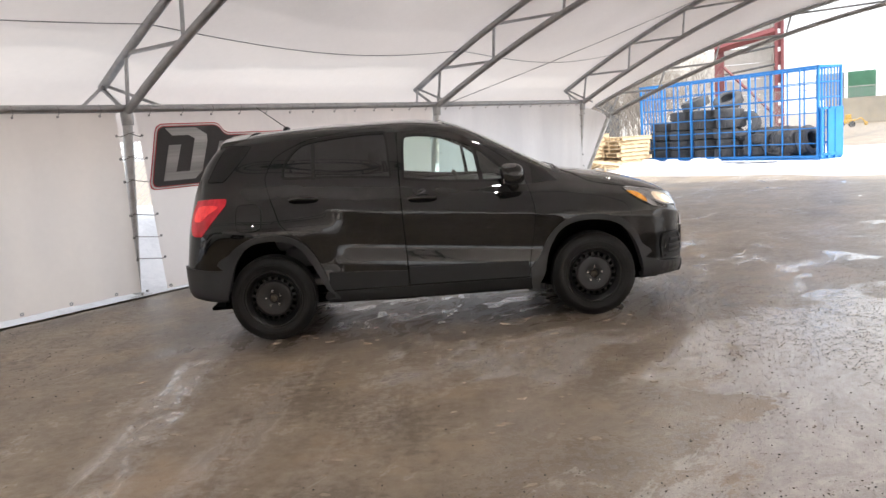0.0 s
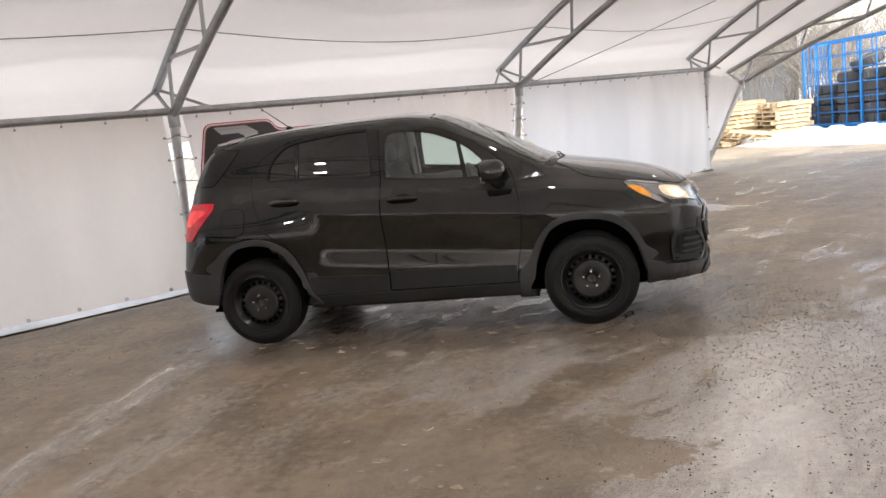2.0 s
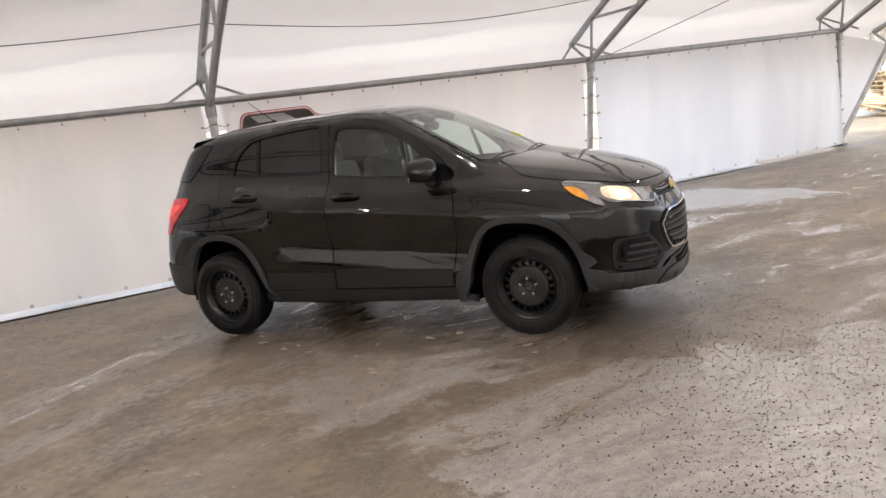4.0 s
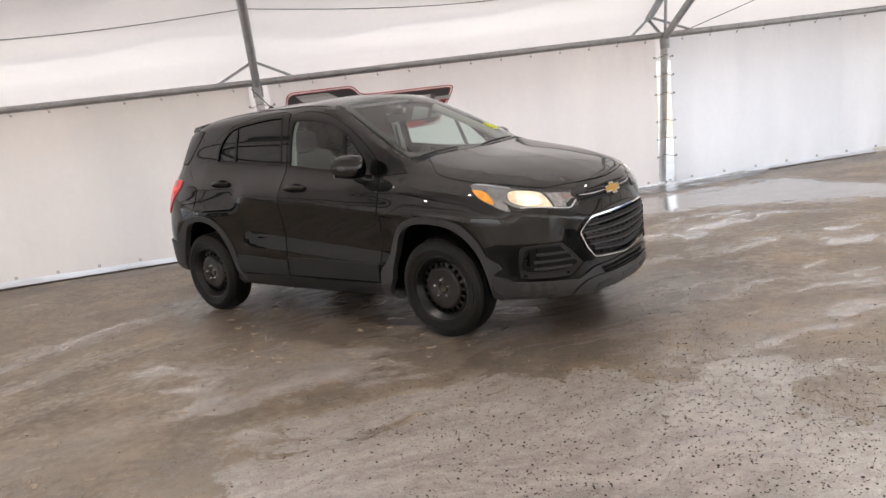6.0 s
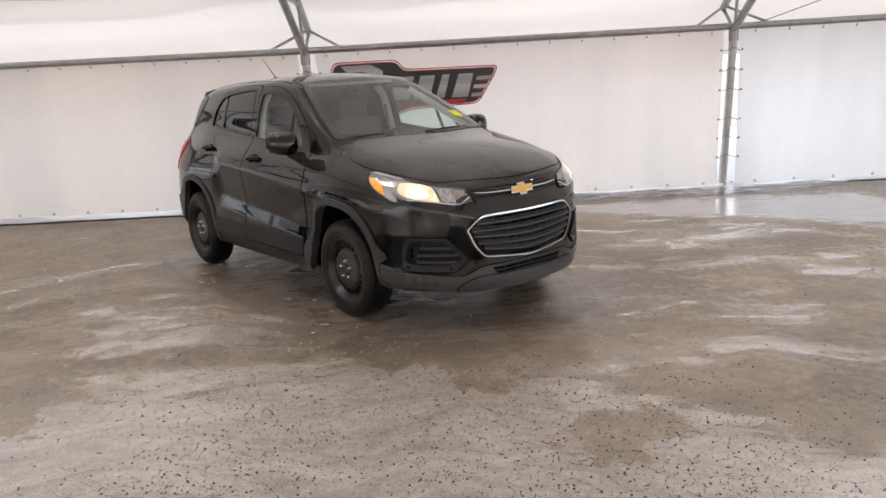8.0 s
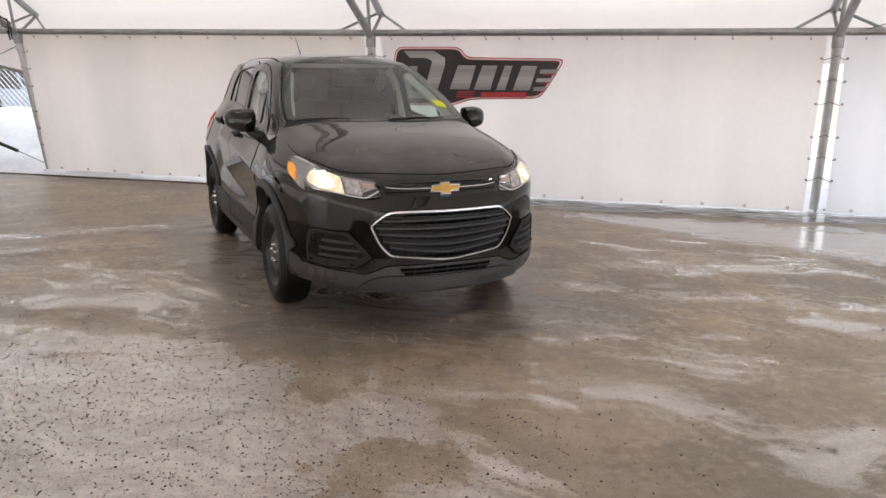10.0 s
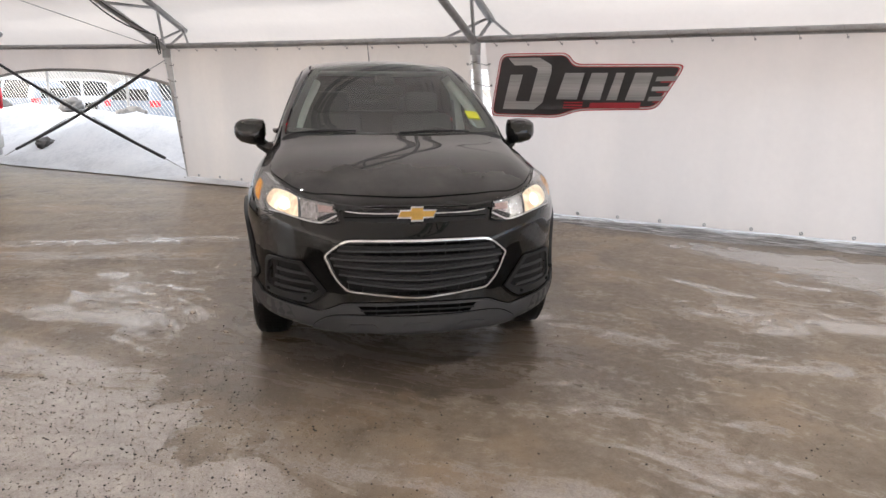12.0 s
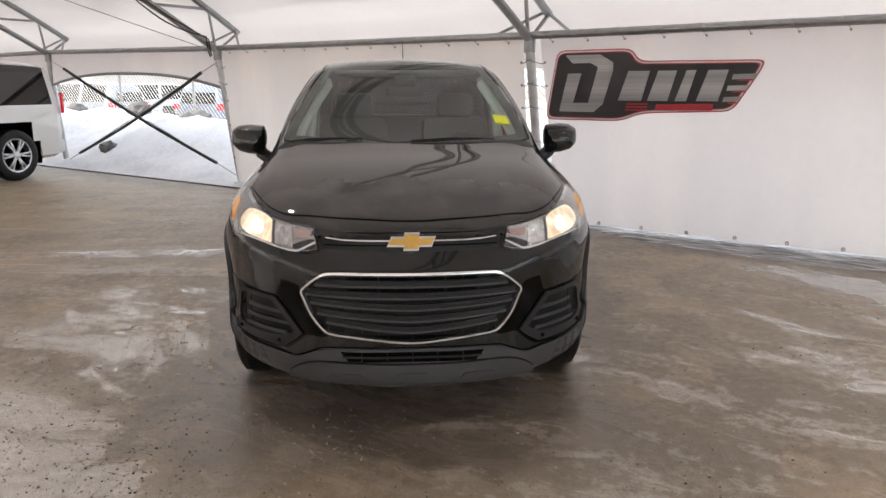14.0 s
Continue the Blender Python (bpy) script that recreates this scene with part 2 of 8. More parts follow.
    damp_shade = both(step(away, 0.75, 0.0), less(1.0, both(film, 0.85)))
    base = n.mix(both(damp_shade, 0.62), base, (0.060, 0.042, 0.029))
    # dark broken band along the foot of the wall
    base = n.mix(both(band(across, -7.2, 0.1, 0.35), 0.6, step(lumps, 0.40, 0.55)), base, (0.06, 0.048, 0.040))
    # sand grains and dark specks
    base = n.mix(n.mix(most(lane, nose), 0.07, 0.16), base, n.ramp(grit, [(0.34, 0.04), (0.66, (0.60, 0.50, 0.40))]))
    cells = n.add("ShaderNodeTexVoronoi", {"Scale": 74.0, "Randomness": 1.0})
    n.link(p, cells.inputs["Vector"])
    pick = n.add("ShaderNodeSeparateColor")
    n.link(cells.outputs["Color"], pick.inputs["Color"])
    near = step(cells.outputs["Distance"], 0.32, 0.20)
    patchy = step(n.noise(p, 1.1, 4.0, 0.6), 0.42, 0.58)
    dark_speck = both(near, step(pick.outputs["Red"], 0.82, 0.84), both(patchy, n.mix(0.75, 1.0, lane)))
    pale_speck = both(near, step(pick.outputs["Green"], 0.94, 0.95))
    base = n.mix(both(dark_speck, 0.75), base, (0.03, 0.026, 0.024))
    base = n.mix(both(pale_speck, 0.50), base, (0.50, 0.43, 0.35))
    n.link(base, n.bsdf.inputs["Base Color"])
    # the skin of water
    n.link(n.mix(film, n.ramp(fine, [(0.35, 0.62), (0.65, 0.42)]), 0.22), n.bsdf.inputs["Roughness"])
    n.link(most(both(silt, n.mix(lane, 0.75, 1.0)), tracks, both(pool, 0.75), under, both(damp_shade, 0.75), n.mix(lane, 0.22, 1.0)), n.bsdf.inputs["Coat Weight"])
    n.link(n.mix(most(film, both(damp_shade, 0.5)), n.mix(lane, 0.34, n.ramp(fine, [(0.35, 0.28), (0.65, 0.16)])), n.mix(most(pool, tracks, under), n.ramp(scratch, [(0.35, 0.27), (0.65, 0.13)]), n.mix(tracks, n.ramp(scratch, [(0.40, 0.26), (0.60, 0.16)]), 0.20))), n.bsdf.inputs["Coat Roughness"])
    n.bsdf.inputs["Coat IOR"].default_value = 1.5
    relief = plus(both(fine, 0.45), both(grit, 0.45), both(dark_speck, 0.3), both(scratch, 0.25))
    n.bump(both(relief, less(1.0, both(most(pool, tracks, under, both(silt, 0.40)), 0.92))), 0.8, 0.012)
    skin_bump = n.add("ShaderNodeBump", {"Strength": 0.35, "Distance": 0.006})
    n.link(both(plus(both(fine, 0.6), both(grit, 0.4)), less(1.0, both(most(pool, under), 0.85))), skin_bump.inputs["Height"])
    n.link(skin_bump.outputs["Normal"], n.bsdf.inputs["Coat Normal"])
    return n.mat


def stone_material():
    """Loose grit: mostly near-black slag, some grey and tan stones, all damp."""
    n = Nodes("gravel")
    geo = n.add("ShaderNodeNewGeometry")
    n.link(n.ramp(geo.outputs["Random Per Island"], [(0.0, (0.030, 0.027, 0.025)), (0.52, (0.085, 0.072, 0.060)), (0.72, (0.22, 0.18, 0.14)), (1.0, (0.55, 0.46, 0.35))]), n.bsdf.inputs["Base Color"])
    n.bsdf.inputs["Roughness"].default_value = 0.42
    n.bump(n.noise(n.coords(world_space=True), 300.0, 3.0), 0.3, 0.001)
    return n.mat


def snow_material():
    n = Nodes("snow")
    v = n.coords(world_space=True)
    big, fine = n.noise(v, 1.3, 6.0, 0.6), n.noise(v, 12.0, 5.0, 0.7)
    n.link(n.ramp(n.mix(0.4, big, fine), [(0.25, (0.46, 0.475, 0.51)), (0.5, (0.70, 0.715, 0.745)), (0.75, (0.80, 0.805, 0.82))]), n.bsdf.inputs["Base Color"])
    n.bsdf.inputs["Roughness"].default_value = 0.75
    n.bump(n.mix(0.5, big, fine), 0.6, 0.05)
    return n.mat


def ice_material():
    """Dirty wet ice: dark and pale streaks along the wall under a shiny skin."""
    n = Nodes("wet_ice")
    turn = n.coords((1.0, 1.0, 1.0), -52.6, True)
    m = n.add("ShaderNodeMapping")
    m.inputs["Scale"].default_value = (0.9, 9.0, 3.0)
    n.link(turn, m.inputs["Vector"])
    streak = n.noise(m.outputs["Vector"], 2.6, 8.0, 0.7)
    n.link(n.ramp(streak, [(0.42, (0.040, 0.036, 0.034)), (0.52, (0.15, 0.142, 0.137)), (0.60, (0.52, 0.52, 0.53))]), n.bsdf.inputs["Base Color"])
    n.bsdf.inputs["Roughness"].default_value = 0.35
    n.bsdf.inputs["Coat Weight"].default_value = 0.8
    n.bsdf.inputs["Coat Roughness"].default_value = 0.10
    n.bump(streak, 0.5, 0.02)
    return n.mat


def silver_print():
    """Printed brushed silver: level bands of dark and pale grey, with fine level streaks."""
    n = Nodes("sign_silver")
    v = n.coords(world_space=True)
    high = n.add("ShaderNodeSeparateXYZ")
    n.link(v, high.inputs["Vector"])
    level = n.add("ShaderNodeMapRange", {"From Min": 1.20, "From Max": 1.80})
    n.link(high.outputs["Z"], level.inputs["Value"])
    band = n.ramp(level.outputs["Result"], [(0.0, 0.40), (0.24, 0.26), (0.42, 0.52), (0.60, 0.30), (0.78, 0.56), (1.0, 0.28)])
    streak = n.noise(n.coords((1.0, 1.0, 60.0), world_space=True), 1.2, 3.0)
    n.link(n.mix(0.30, band, n.ramp(streak, [(0.3, 0.25), (0.7, 0.62)])), n.bsdf.inputs["Base Color"])
    n.bsdf.inputs["Roughness"].default_value = 0.45
    return n.mat


def sheen_paint():
    """Black car paint: deep gloss, the roof's pale sheen painted on what faces up."""
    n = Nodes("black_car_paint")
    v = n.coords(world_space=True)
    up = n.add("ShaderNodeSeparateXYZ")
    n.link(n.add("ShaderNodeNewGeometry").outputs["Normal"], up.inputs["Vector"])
    face_up = n.add("ShaderNodeMapRange", {"From Min": 0.45, "From Max": 0.95})
    n.link(up.outputs["Z"], face_up.inputs["Value"])
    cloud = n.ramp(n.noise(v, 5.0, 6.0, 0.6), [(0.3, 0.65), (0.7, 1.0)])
    # film: mask of the pale sheen painted on upward faces
    film = n.mix(1.0, face_up.outputs["Result"], cloud, "MULTIPLY")
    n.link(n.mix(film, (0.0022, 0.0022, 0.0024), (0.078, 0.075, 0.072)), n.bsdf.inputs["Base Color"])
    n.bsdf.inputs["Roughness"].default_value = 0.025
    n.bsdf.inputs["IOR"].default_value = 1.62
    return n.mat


MAT = {
    "wet_ice": ice_material(),
    "ground": ground_material(),
    "snow": snow_material(),
    "roof_cloth": fabric_material("roof_cloth", (0.82, 0.765, 0.725), 0.365),
    "wall_cloth": fabric_material("wall_cloth", (0.87, 0.805, 0.76), 0.57, 1.0, 0.17),
    "thin_snow": fabric_material("thin_snow", (0.93, 0.93, 0.94), 0.90),
    "wall_cream": fabric_material("cream_wall_cloth", (0.84, 0.775, 0.715), 0.48, 1.0, 0.16),
    # cloth by the open end: bluish daylight put into its colour
    "wall_white": fabric_material("skylit_wall_cloth", (0.855, 0.845, 0.85), 0.60, 1.0, 0.22),
    # the unseen far wall's cloth: darker and less translucent, shade put into its colour
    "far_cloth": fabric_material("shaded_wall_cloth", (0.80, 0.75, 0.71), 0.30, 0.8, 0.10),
    "galvanised": surface("galvanised_steel", (0.36, 0.36, 0.36), 0.42, 0.85, 0.22, 9.0, 90.0, 0.15),
    "galvanised_pale": surface("pale_galvanised_steel", (0.55, 0.55, 0.55), 0.45, 0.45, 0.22, 9.0, 90.0, 0.15),
    "hem_grey": surface("grey_hem_tape", (0.30, 0.29, 0.28), 0.7, 0.0, 0.2, 8.0, 60.0, 0.2),
    "rope": surface("rope", (0.22, 0.21, 0.2), 0.8, 0.0, 0.2, 20.0, 200.0, 0.2),
    "black_sleeve": surface("black_sleeve", (0.03, 0.03, 0.032), 0.6, 0.0, 0.3, 12.0, 80.0, 0.2),
    "paint_black": sheen_paint(),
    "plastic_dark": surface("grained_black_plastic", (0.024, 0.0245, 0.026), 0.45, 0.0, 0.15, 5.0, 400.0, 0.25, depth=0.0006, spec=0.25),
    "plastic_arch": surface("weathered_grey_plastic", (0.050, 0.051, 0.054), 0.50, 0.0, 0.18, 5.0, 400.0, 0.25, depth=0.0006, spec=0.3),
    "hub_rust": surface("rusty_hub", (0.11, 0.095, 0.075), 0.55, 0.5, 0.4, 60.0, 200.0, 0.3),
    "marker_lens": surface("pink_marker_lens", (0.50, 0.36, 0.33), 0.12, 0.0, 0.15, 30.0, 120.0, 0.2, coat=0.6),
    "reflector_cell": surface("fluted_reflector", (0.62, 0.60, 0.60), 0.10, 1.0, 0.3, 40.0, 60.0, 0.9, depth=0.006),
    "plastic_gloss": surface("gloss_black_plastic", (0.008, 0.008, 0.009), 0.16, 0.0, 0.1, 5.0, 200.0, 0.0),
    "gap": surface("dark_gap", (0.003, 0.003, 0.003), 0.9, 0.0, 0.1, spec=0.05),
    # blacker, less shiny copy of the car paint that stands for shade
    "shade_black": surface("shaded_black_paint", (0.002, 0.002, 0.002), 0.08, 0.0, 0.1, 5.0, 200.0, 0.0, spec=0.14),
    # darkened for the grille and fog recesses: shade between parts put into colour
    "plastic_shaded": surface("shaded_black_plastic", (0.010, 0.010, 0.0105), 0.5, 0.0, 0.15, 5.0, 400.0, 0.2, depth=0.0006, spec=0.15),
    "plastic_satin": surface("satin_grey_plastic", (0.062, 0.063, 0.067), 0.34, 0.0, 0.15, 5.0, 400.0, 0.15, depth=0.0005, spec=0.5),
    "rubber": surface("tyre_rubber", (0.0100, 0.0100, 0.0103), 0.50, 0.0, 0.35, 8.0, 120.0, 0.3, spec=0.32),
    "rim_black": surface("black_steel_wheel", (0.0085, 0.0085, 0.009), 0.34, 0.0, 0.3, 14.0, 120.0, 0.08, spec=0.6),
    "chrome": surface("chrome", (0.78, 0.79, 0.8), 0.09, 1.0, 0.04, 6.0, 80.0, 0.0),
    "nut": surface("zinc_nut", (0.80, 0.80, 0.78), 0.26, 1.0, 0.15, 40.0, 200.0, 0.1),
    "gold": surface("gold_enamel", (0.74, 0.46, 0.12), 0.32, 0.55, 0.12, 12.0, 120.0, 0.05),
    "glass_clear": glass_material("green_tinted_glass", (0.80, 0.90, 0.86), 0.02, 0.02),
    "glass_screen": glass_material("windscreen_glass", (0.80, 0.90, 0.85), 0.02, 0.035, 2.0),
    "glass_dark": glass_material("privacy_glass", (0.035, 0.04, 0.042)),
    "lens_clear": glass_material("clear_lamp_lens", (0.96, 0.97, 0.97), 0.03, 0.0, 1.5),
    "lens_red": lit_lens("red_lamp_lens", (0.42, 0.006, 0.014), (0.66, 0.020, 0.040), 0.22, 24.0),
    "lens_red_lit": lit_lens("red_lamp_band", (0.72, 0.02, 0.03), (0.95, 0.06, 0.06), 0.40, 40.0),
    "lens_amber": lit_lens("amber_lamp_lens", (0.90, 0.30, 0.02), (1.0, 0.48, 0.05), 0.12, 60.0),
    "reflector": surface("lamp_reflector", (0.46, 0.45, 0.45), 0.14, 1.0, 0.25, 22.0, 60.0, 0.9, depth=0.004),
    "bulb_warm": lit_lens("warm_headlamp", (0.72, 0.53, 0.35), (1.0, 0.85, 0.64), 0.66, 34.0),
    "bulb_core": lit_lens("headlamp_core", (1.0, 0.90, 0.72), (1.0, 0.96, 0.86), 2.6, 30.0),
    "lamp_white": glow_material("white_led_panel", (1.0, 0.97, 0.92), 300.0),
    "trim_grey": surface("grey_interior_plastic", (0.12, 0.12, 0.122), 0.6, 0.0, 0.15, 8.0, 200.0, 0.15),
    "seat_cloth": surface("dark_seat_cloth", (0.075, 0.075, 0.078), 0.85, 0.0, 0.2, 10.0, 250.0, 0.3),
    "headliner": surface("grey_headliner", (0.58, 0.58, 0.56), 0.85, 0.0, 0.1, 10.0, 250.0, 0.2),
    "sticker_yellow": surface("yellow_sticker", (0.82, 0.85, 0.06), 0.5, 0.0, 0.1, 40.0, 300.0, 0.0),
    "sign_black": surface("sign_charcoal", (0.045, 0.042, 0.044), 0.55, 0.0, 0.3, 3.0, 60.0, 0.05),
    "sign_red": surface("sign_red", (0.50, 0.045, 0.06), 0.55, 0.0, 0.15, 4.0, 60.0, 0.05),
    "sign_white": surface("sign_white", (0.78, 0.76, 0.75), 0.55, 0.0, 0.05, 4.0, 60.0, 0.05),
    "sign_silver": silver_print(),
    "cage_blue": surface("blue_painted_steel", (0.016, 0.20, 0.56), 0.4, 0.0, 0.2, 3.0, 40.0, 0.1),
    "pallet_wood": surface("pale_pallet_wood", (0.60, 0.48, 0.32), 0.8, 0.0, 0.3, 4.0, 40.0, 0.3),
    "steel_red": surface("red_primed_steel", (0.21, 0.065, 0.07), 0.6, 0.0, 0.2, 2.0, 30.0, 0.1),
    "cladding_grey": surface("grey_cladding", (0.68, 0.66, 0.62), 0.7, 0.0, 0.2, 1.2, 20.0, 0.1),
    "cladding_dark": surface("dark_steel_cladding", (0.1, 0.105, 0.11), 0.6, 0.0, 0.2, 1.2, 20.0, 0.1),
    "container_green": surface("green_container", (0.075, 0.21, 0.135), 0.6, 0.0, 0.2, 1.0, 20.0, 0.1),
    "container_tan": surface("tan_container", (0.42, 0.37, 0.28), 0.6, 0.0, 0.2, 1.0, 20.0, 0.1),
    "container_grey": surface("blue_grey_container", (0.3, 0.34, 0.38), 0.6, 0.0, 0.2, 1.0, 20.0, 0.1),
    "machine_yellow": surface("yellow_machine_paint", (0.55, 0.34, 0.03), 0.5, 0.0, 0.2, 2.0, 30.0, 0.1),
    "old_rubber": surface("weathered_rubber", (0.10, 0.10, 0.104), 0.8, 0.0, 0.45, 3.0, 40.0, 0.3),
    "dirty_snow": surface("dirty_snow", (0.15, 0.145, 0.14), 0.8, 0.0, 0.4, 3.0, 20.0, 0.5),
    "bark": surface("grey_bark", (0.27, 0.24, 0.21), 0.9, 0.0, 0.3, 8.0, 60.0, 0.3),
    "paint_white": surface("pearl_white_paint", (0.72, 0.72, 0.71), 0.15, 0.0, 0.04, 2.0, 200.0, 0.0, coat=1.0),
    "paint_silver": surface("silver_paint", (0.30, 0.32, 0.36), 0.25, 0.3, 0.06, 2.0, 200.0, 0.0, coat=1.0),
    "paint_blue": surface("pale_blue_paint", (0.19, 0.23, 0.29), 0.22, 0.3, 0.06, 2.0, 200.0, 0.0, coat=1.0),
    "paint_red": surface("dark_red_paint", (0.28, 0.03, 0.035), 0.22, 0.2, 0.06, 2.0, 200.0, 0.0, coat=1.0),
    "alloy": surface("polished_alloy", (0.55, 0.55, 0.56), 0.28, 0.9, 0.08, 10.0, 100.0, 0.0),
    "stone": stone_material(),
    "mud_flake": surface("dried_mud", (0.44, 0.36, 0.28), 0.6, 0.0, 0.35, 9.0, 120.0, 0.3),
}


# ---------------------------------------------------------------- small mesh tools
def part(name, bm, material, parent=None, label="", smooth=True):
    """Links a bmesh as one mesh object, under a thing or a part where one is given."""
    me = bpy.data.meshes.new(name)
    bm.to_mesh(me)
    bm.free()
    mats = material if isinstance(material, (list, tuple)) else [material]
    for m in mats:
        me.materials.append(MAT[m])
    if smooth:
        me.shade_smooth()
        me.set_sharp_from_angle(angle=radians(38))
    ob = new(name, me)
    if parent:
        ob.parent = parent
    if label:
        ob["label"] = label
    return ob


def box(bm, lo, hi, bevel=0.0, m=None, index=0):
    """An axis-aligned block from lo to hi, moved by m."""
    start = len(bm.verts)
    vs = [bm.verts.new((x, y, z)) for x in (lo[0], hi[0]) for y in (lo[1], hi[1]) for z in (lo[2], hi[2])]
    fs = [bm.faces.new([vs[i] for i in f]) for f in ((0, 1, 3, 2), (4, 6, 7, 5), (0, 4, 5, 1), (2, 3, 7, 6), (0, 2, 6, 4), (1, 5, 7, 3))]
    for f in fs:
        f.material_index = index
    made = vs
    if bevel > 0:
        edges = list({e for f in fs for e in f.edges})
        r = bmesh.ops.bevel(bm, geom=edges, offset=bevel, segments=2, affect="EDGES", profile=0.5)
        made = list({v for f in r["faces"] for v in f.verts} | {v for v in vs if v.is_valid})
    if m is not None:
        for v in made:
            v.co = m @ v.co
    return made


def tube(bm, pts, r, seg=10, caps=True, r_end=None):
    """A round bar through the points."""
    pts = [Vector(p) for p in pts]
    rings = []
    ref = None
    for i, p in enumerate(pts):
        d = (pts[min(i + 1, len(pts) - 1)] - pts[max(i - 1, 0)]).normalized()
        if ref is None:
            ref = Vector((0, 0, 1)) if abs(d.z) < 0.9 else Vector((1, 0, 0))
        a = d.cross(ref).normalized()
        b = a.cross(d).normalized()
        ref = b
        rr = r if r_end is None else r + (r_end - r) * i / max(1, len(pts) - 1)
        rings.append([bm.verts.new(p + a * (rr * math.cos(2 * math.pi * k / seg)) + b * (rr * math.sin(2 * math.pi * k / seg))) for k in range(seg)])
    for q, s in zip(rings, rings[1:]):
        for k in range(seg):
            bm.faces.new((q[k], q[(k + 1) % seg], s[(k + 1) % seg], s[k]))
    if caps:
        bm.faces.new(rings[0][::-1])
        bm.faces.new(rings[-1])


def lathe(bm, profile, seg=48, axis="y", m=None, index=0):
    """A body of revolution: profile rows are (along the axis, radius)."""
    rings = []
    for a, r in profile:
        ring = []
        for k in range(seg):
            t = 2 * math.pi * k / seg
            c, s = r * math.cos(t), r * math.sin(t)
            co = Vector((c, a, s)) if axis == "y" else (Vector((a, c, s)) if axis == "x" else Vector((c, s, a)))
            ring.append(bm.verts.new(m @ co if m is not None else co))
        rings.append(ring)
    for q, s in zip(rings, rings[1:]):
        for k in range(seg):
            f = bm.faces.new((q[k], q[(k + 1) % seg], s[(k + 1) % seg], s[k]))
            f.material_index = index
    return rings


def prism(bm, outline, depth, m=None, index=0, bevel=0.0):
    """A flat outline (x, z) pushed out by depth along y."""
    a = [bm.verts.new((x, 0, z)) for x, z in outline]
    b = [bm.verts.new((x, depth, z)) for x, z in outline]
    k = len(outline)
    fs = [bm.faces.new(a), bm.faces.new(b[::-1])] + [bm.faces.new((a[i], b[i], b[(i + 1) % k], a[(i + 1) % k])) for i in range(k)]
    for f in fs:
        f.material_index = index
    made = a + b
    if bevel > 0:
        r = bmesh.ops.bevel(bm, geom=list({e for f in fs for e in f.edges}), offset=bevel, segments=2, affect="EDGES", profile=0.5)
        made = list({v for f in r["faces"] for v in f.verts} | {v for v in a + b if v.is_valid})
    if m is not None:
        for v in made:
            v.co = m @ v.co
    bmesh.ops.recalc_face_normals(bm, faces=bm.faces)
    return made


def thing(name, label, category, group="", kind="", at=None):
    """An Empty that holds a thing's parts."""
    ob = new(name)
    ob.empty_display_size = 0.2
    if at is not None:
        ob.matrix_basis = at
    return tagged(ob, label, category, group, kind)


def tent(u, n, z):
    """A place in the tent's own measures: along the wall, in from it (the wall near -7.4), up."""
    return U3 * u + N3 * n + Vector((0, 0, z))


def frac(a, b, t):
    return a + (b - a) * t


# ---------------------------------------------------------------- ground and snow
def lumpy(x, y, amp, scale, seed=0.0):
    return amp * (noise.noise(Vector((x * scale, y * scale, seed))) + 0.5 * noise.noise(Vector((x * scale * 2.3, y * scale * 2.3, seed + 5))))


def make_ground():
    bm = bmesh.new()
    ticks = [-600, -300, -150, -80, -50] + [i * 1.0 for i in range(-34, 45)] + [50, 60, 80, 150, 300, 600]
    grid = [[bm.verts.new((x, y, 0.0)) for x in ticks] for y in ticks]
    for a, b in zip(grid, grid[1:]):
        for i in range(len(a) - 1):
            bm.faces.new((a[i], a[i + 1], b[i + 1], b[i]))
    tagged(part("ground", bm, "ground"), "wet dirty brown-grey asphalt with puddles and tyre tracks", "ground", kind="structure")


def snow_sheet(name, label, us, ns, height):
    """Snow over a stretch of the plan, u by n, with height(u, n) above the asphalt."""
    bm = bmesh.new()
    grid = [[bm.verts.new(tent(u, n, height(u, n))) for u in us] for n in ns]
    for a, b in zip(grid, grid[1:]):
        for i in range(len(a) - 1):
            bm.faces.new((a[i], a[i + 1], b[i + 1], b[i]))
    bmesh.ops.recalc_face_normals(bm, faces=bm.faces)
    return tagged(part(name, bm, "snow"), label, "snow", kind="structure")


def bank_height(u, n):
    """Snow behind the long wall: thin at the tent's foot, a bank along the fence."""
    d = -7.46 - n
    h = 0.02 + 0.05 * min(1, d / 0.4)
    bank = 0.90 * math.exp(-((d - 3.1) / 1.7) ** 2) * (0.85 + 0.4 * noise.noise(Vector((u * 0.35, n * 0.3, 3.0))))
    near = 0.28 * math.exp(-((d - 1.6) / 0.8) ** 2) * max(0.0, 0.5 + noise.noise(Vector((u * 0.6, 0.4, 1.0))))
    fade = min(1.0, max(0.0, (11.5 - u) / 6.0))
    return h + max(0.0, (bank + near + lumpy(u, n, 0.12, 1.6)) * min(1, d / 0.5)) * (0.25 + 0.75 * fade)


make_ground()
snow_sheet("snow_bank", "white snow piled along the fence behind the tent wall", [-40 + 0.5 * i for i in range(107)], [-7.46 - 0.25 * i for i in range(0, 30)] + [-16, -18, -22, -30, -60, -200], bank_height)


def yard_snow(u, n):
    edge = min(1.0, max(0.0, (u - 20.2 + 0.9 * noise.noise(Vector((n * 0.5, 2.0, 0.0))) + 0.25 * (n + 7)) / 1.2))
    return -0.03 + 0.08 * edge + max(0.0, 0.20 * math.exp(-((u - 21.5 + 0.45 * (n + 7)) / 1.3) ** 2) + lumpy(u, n, 0.09, 1.1, 8.0)) * edge


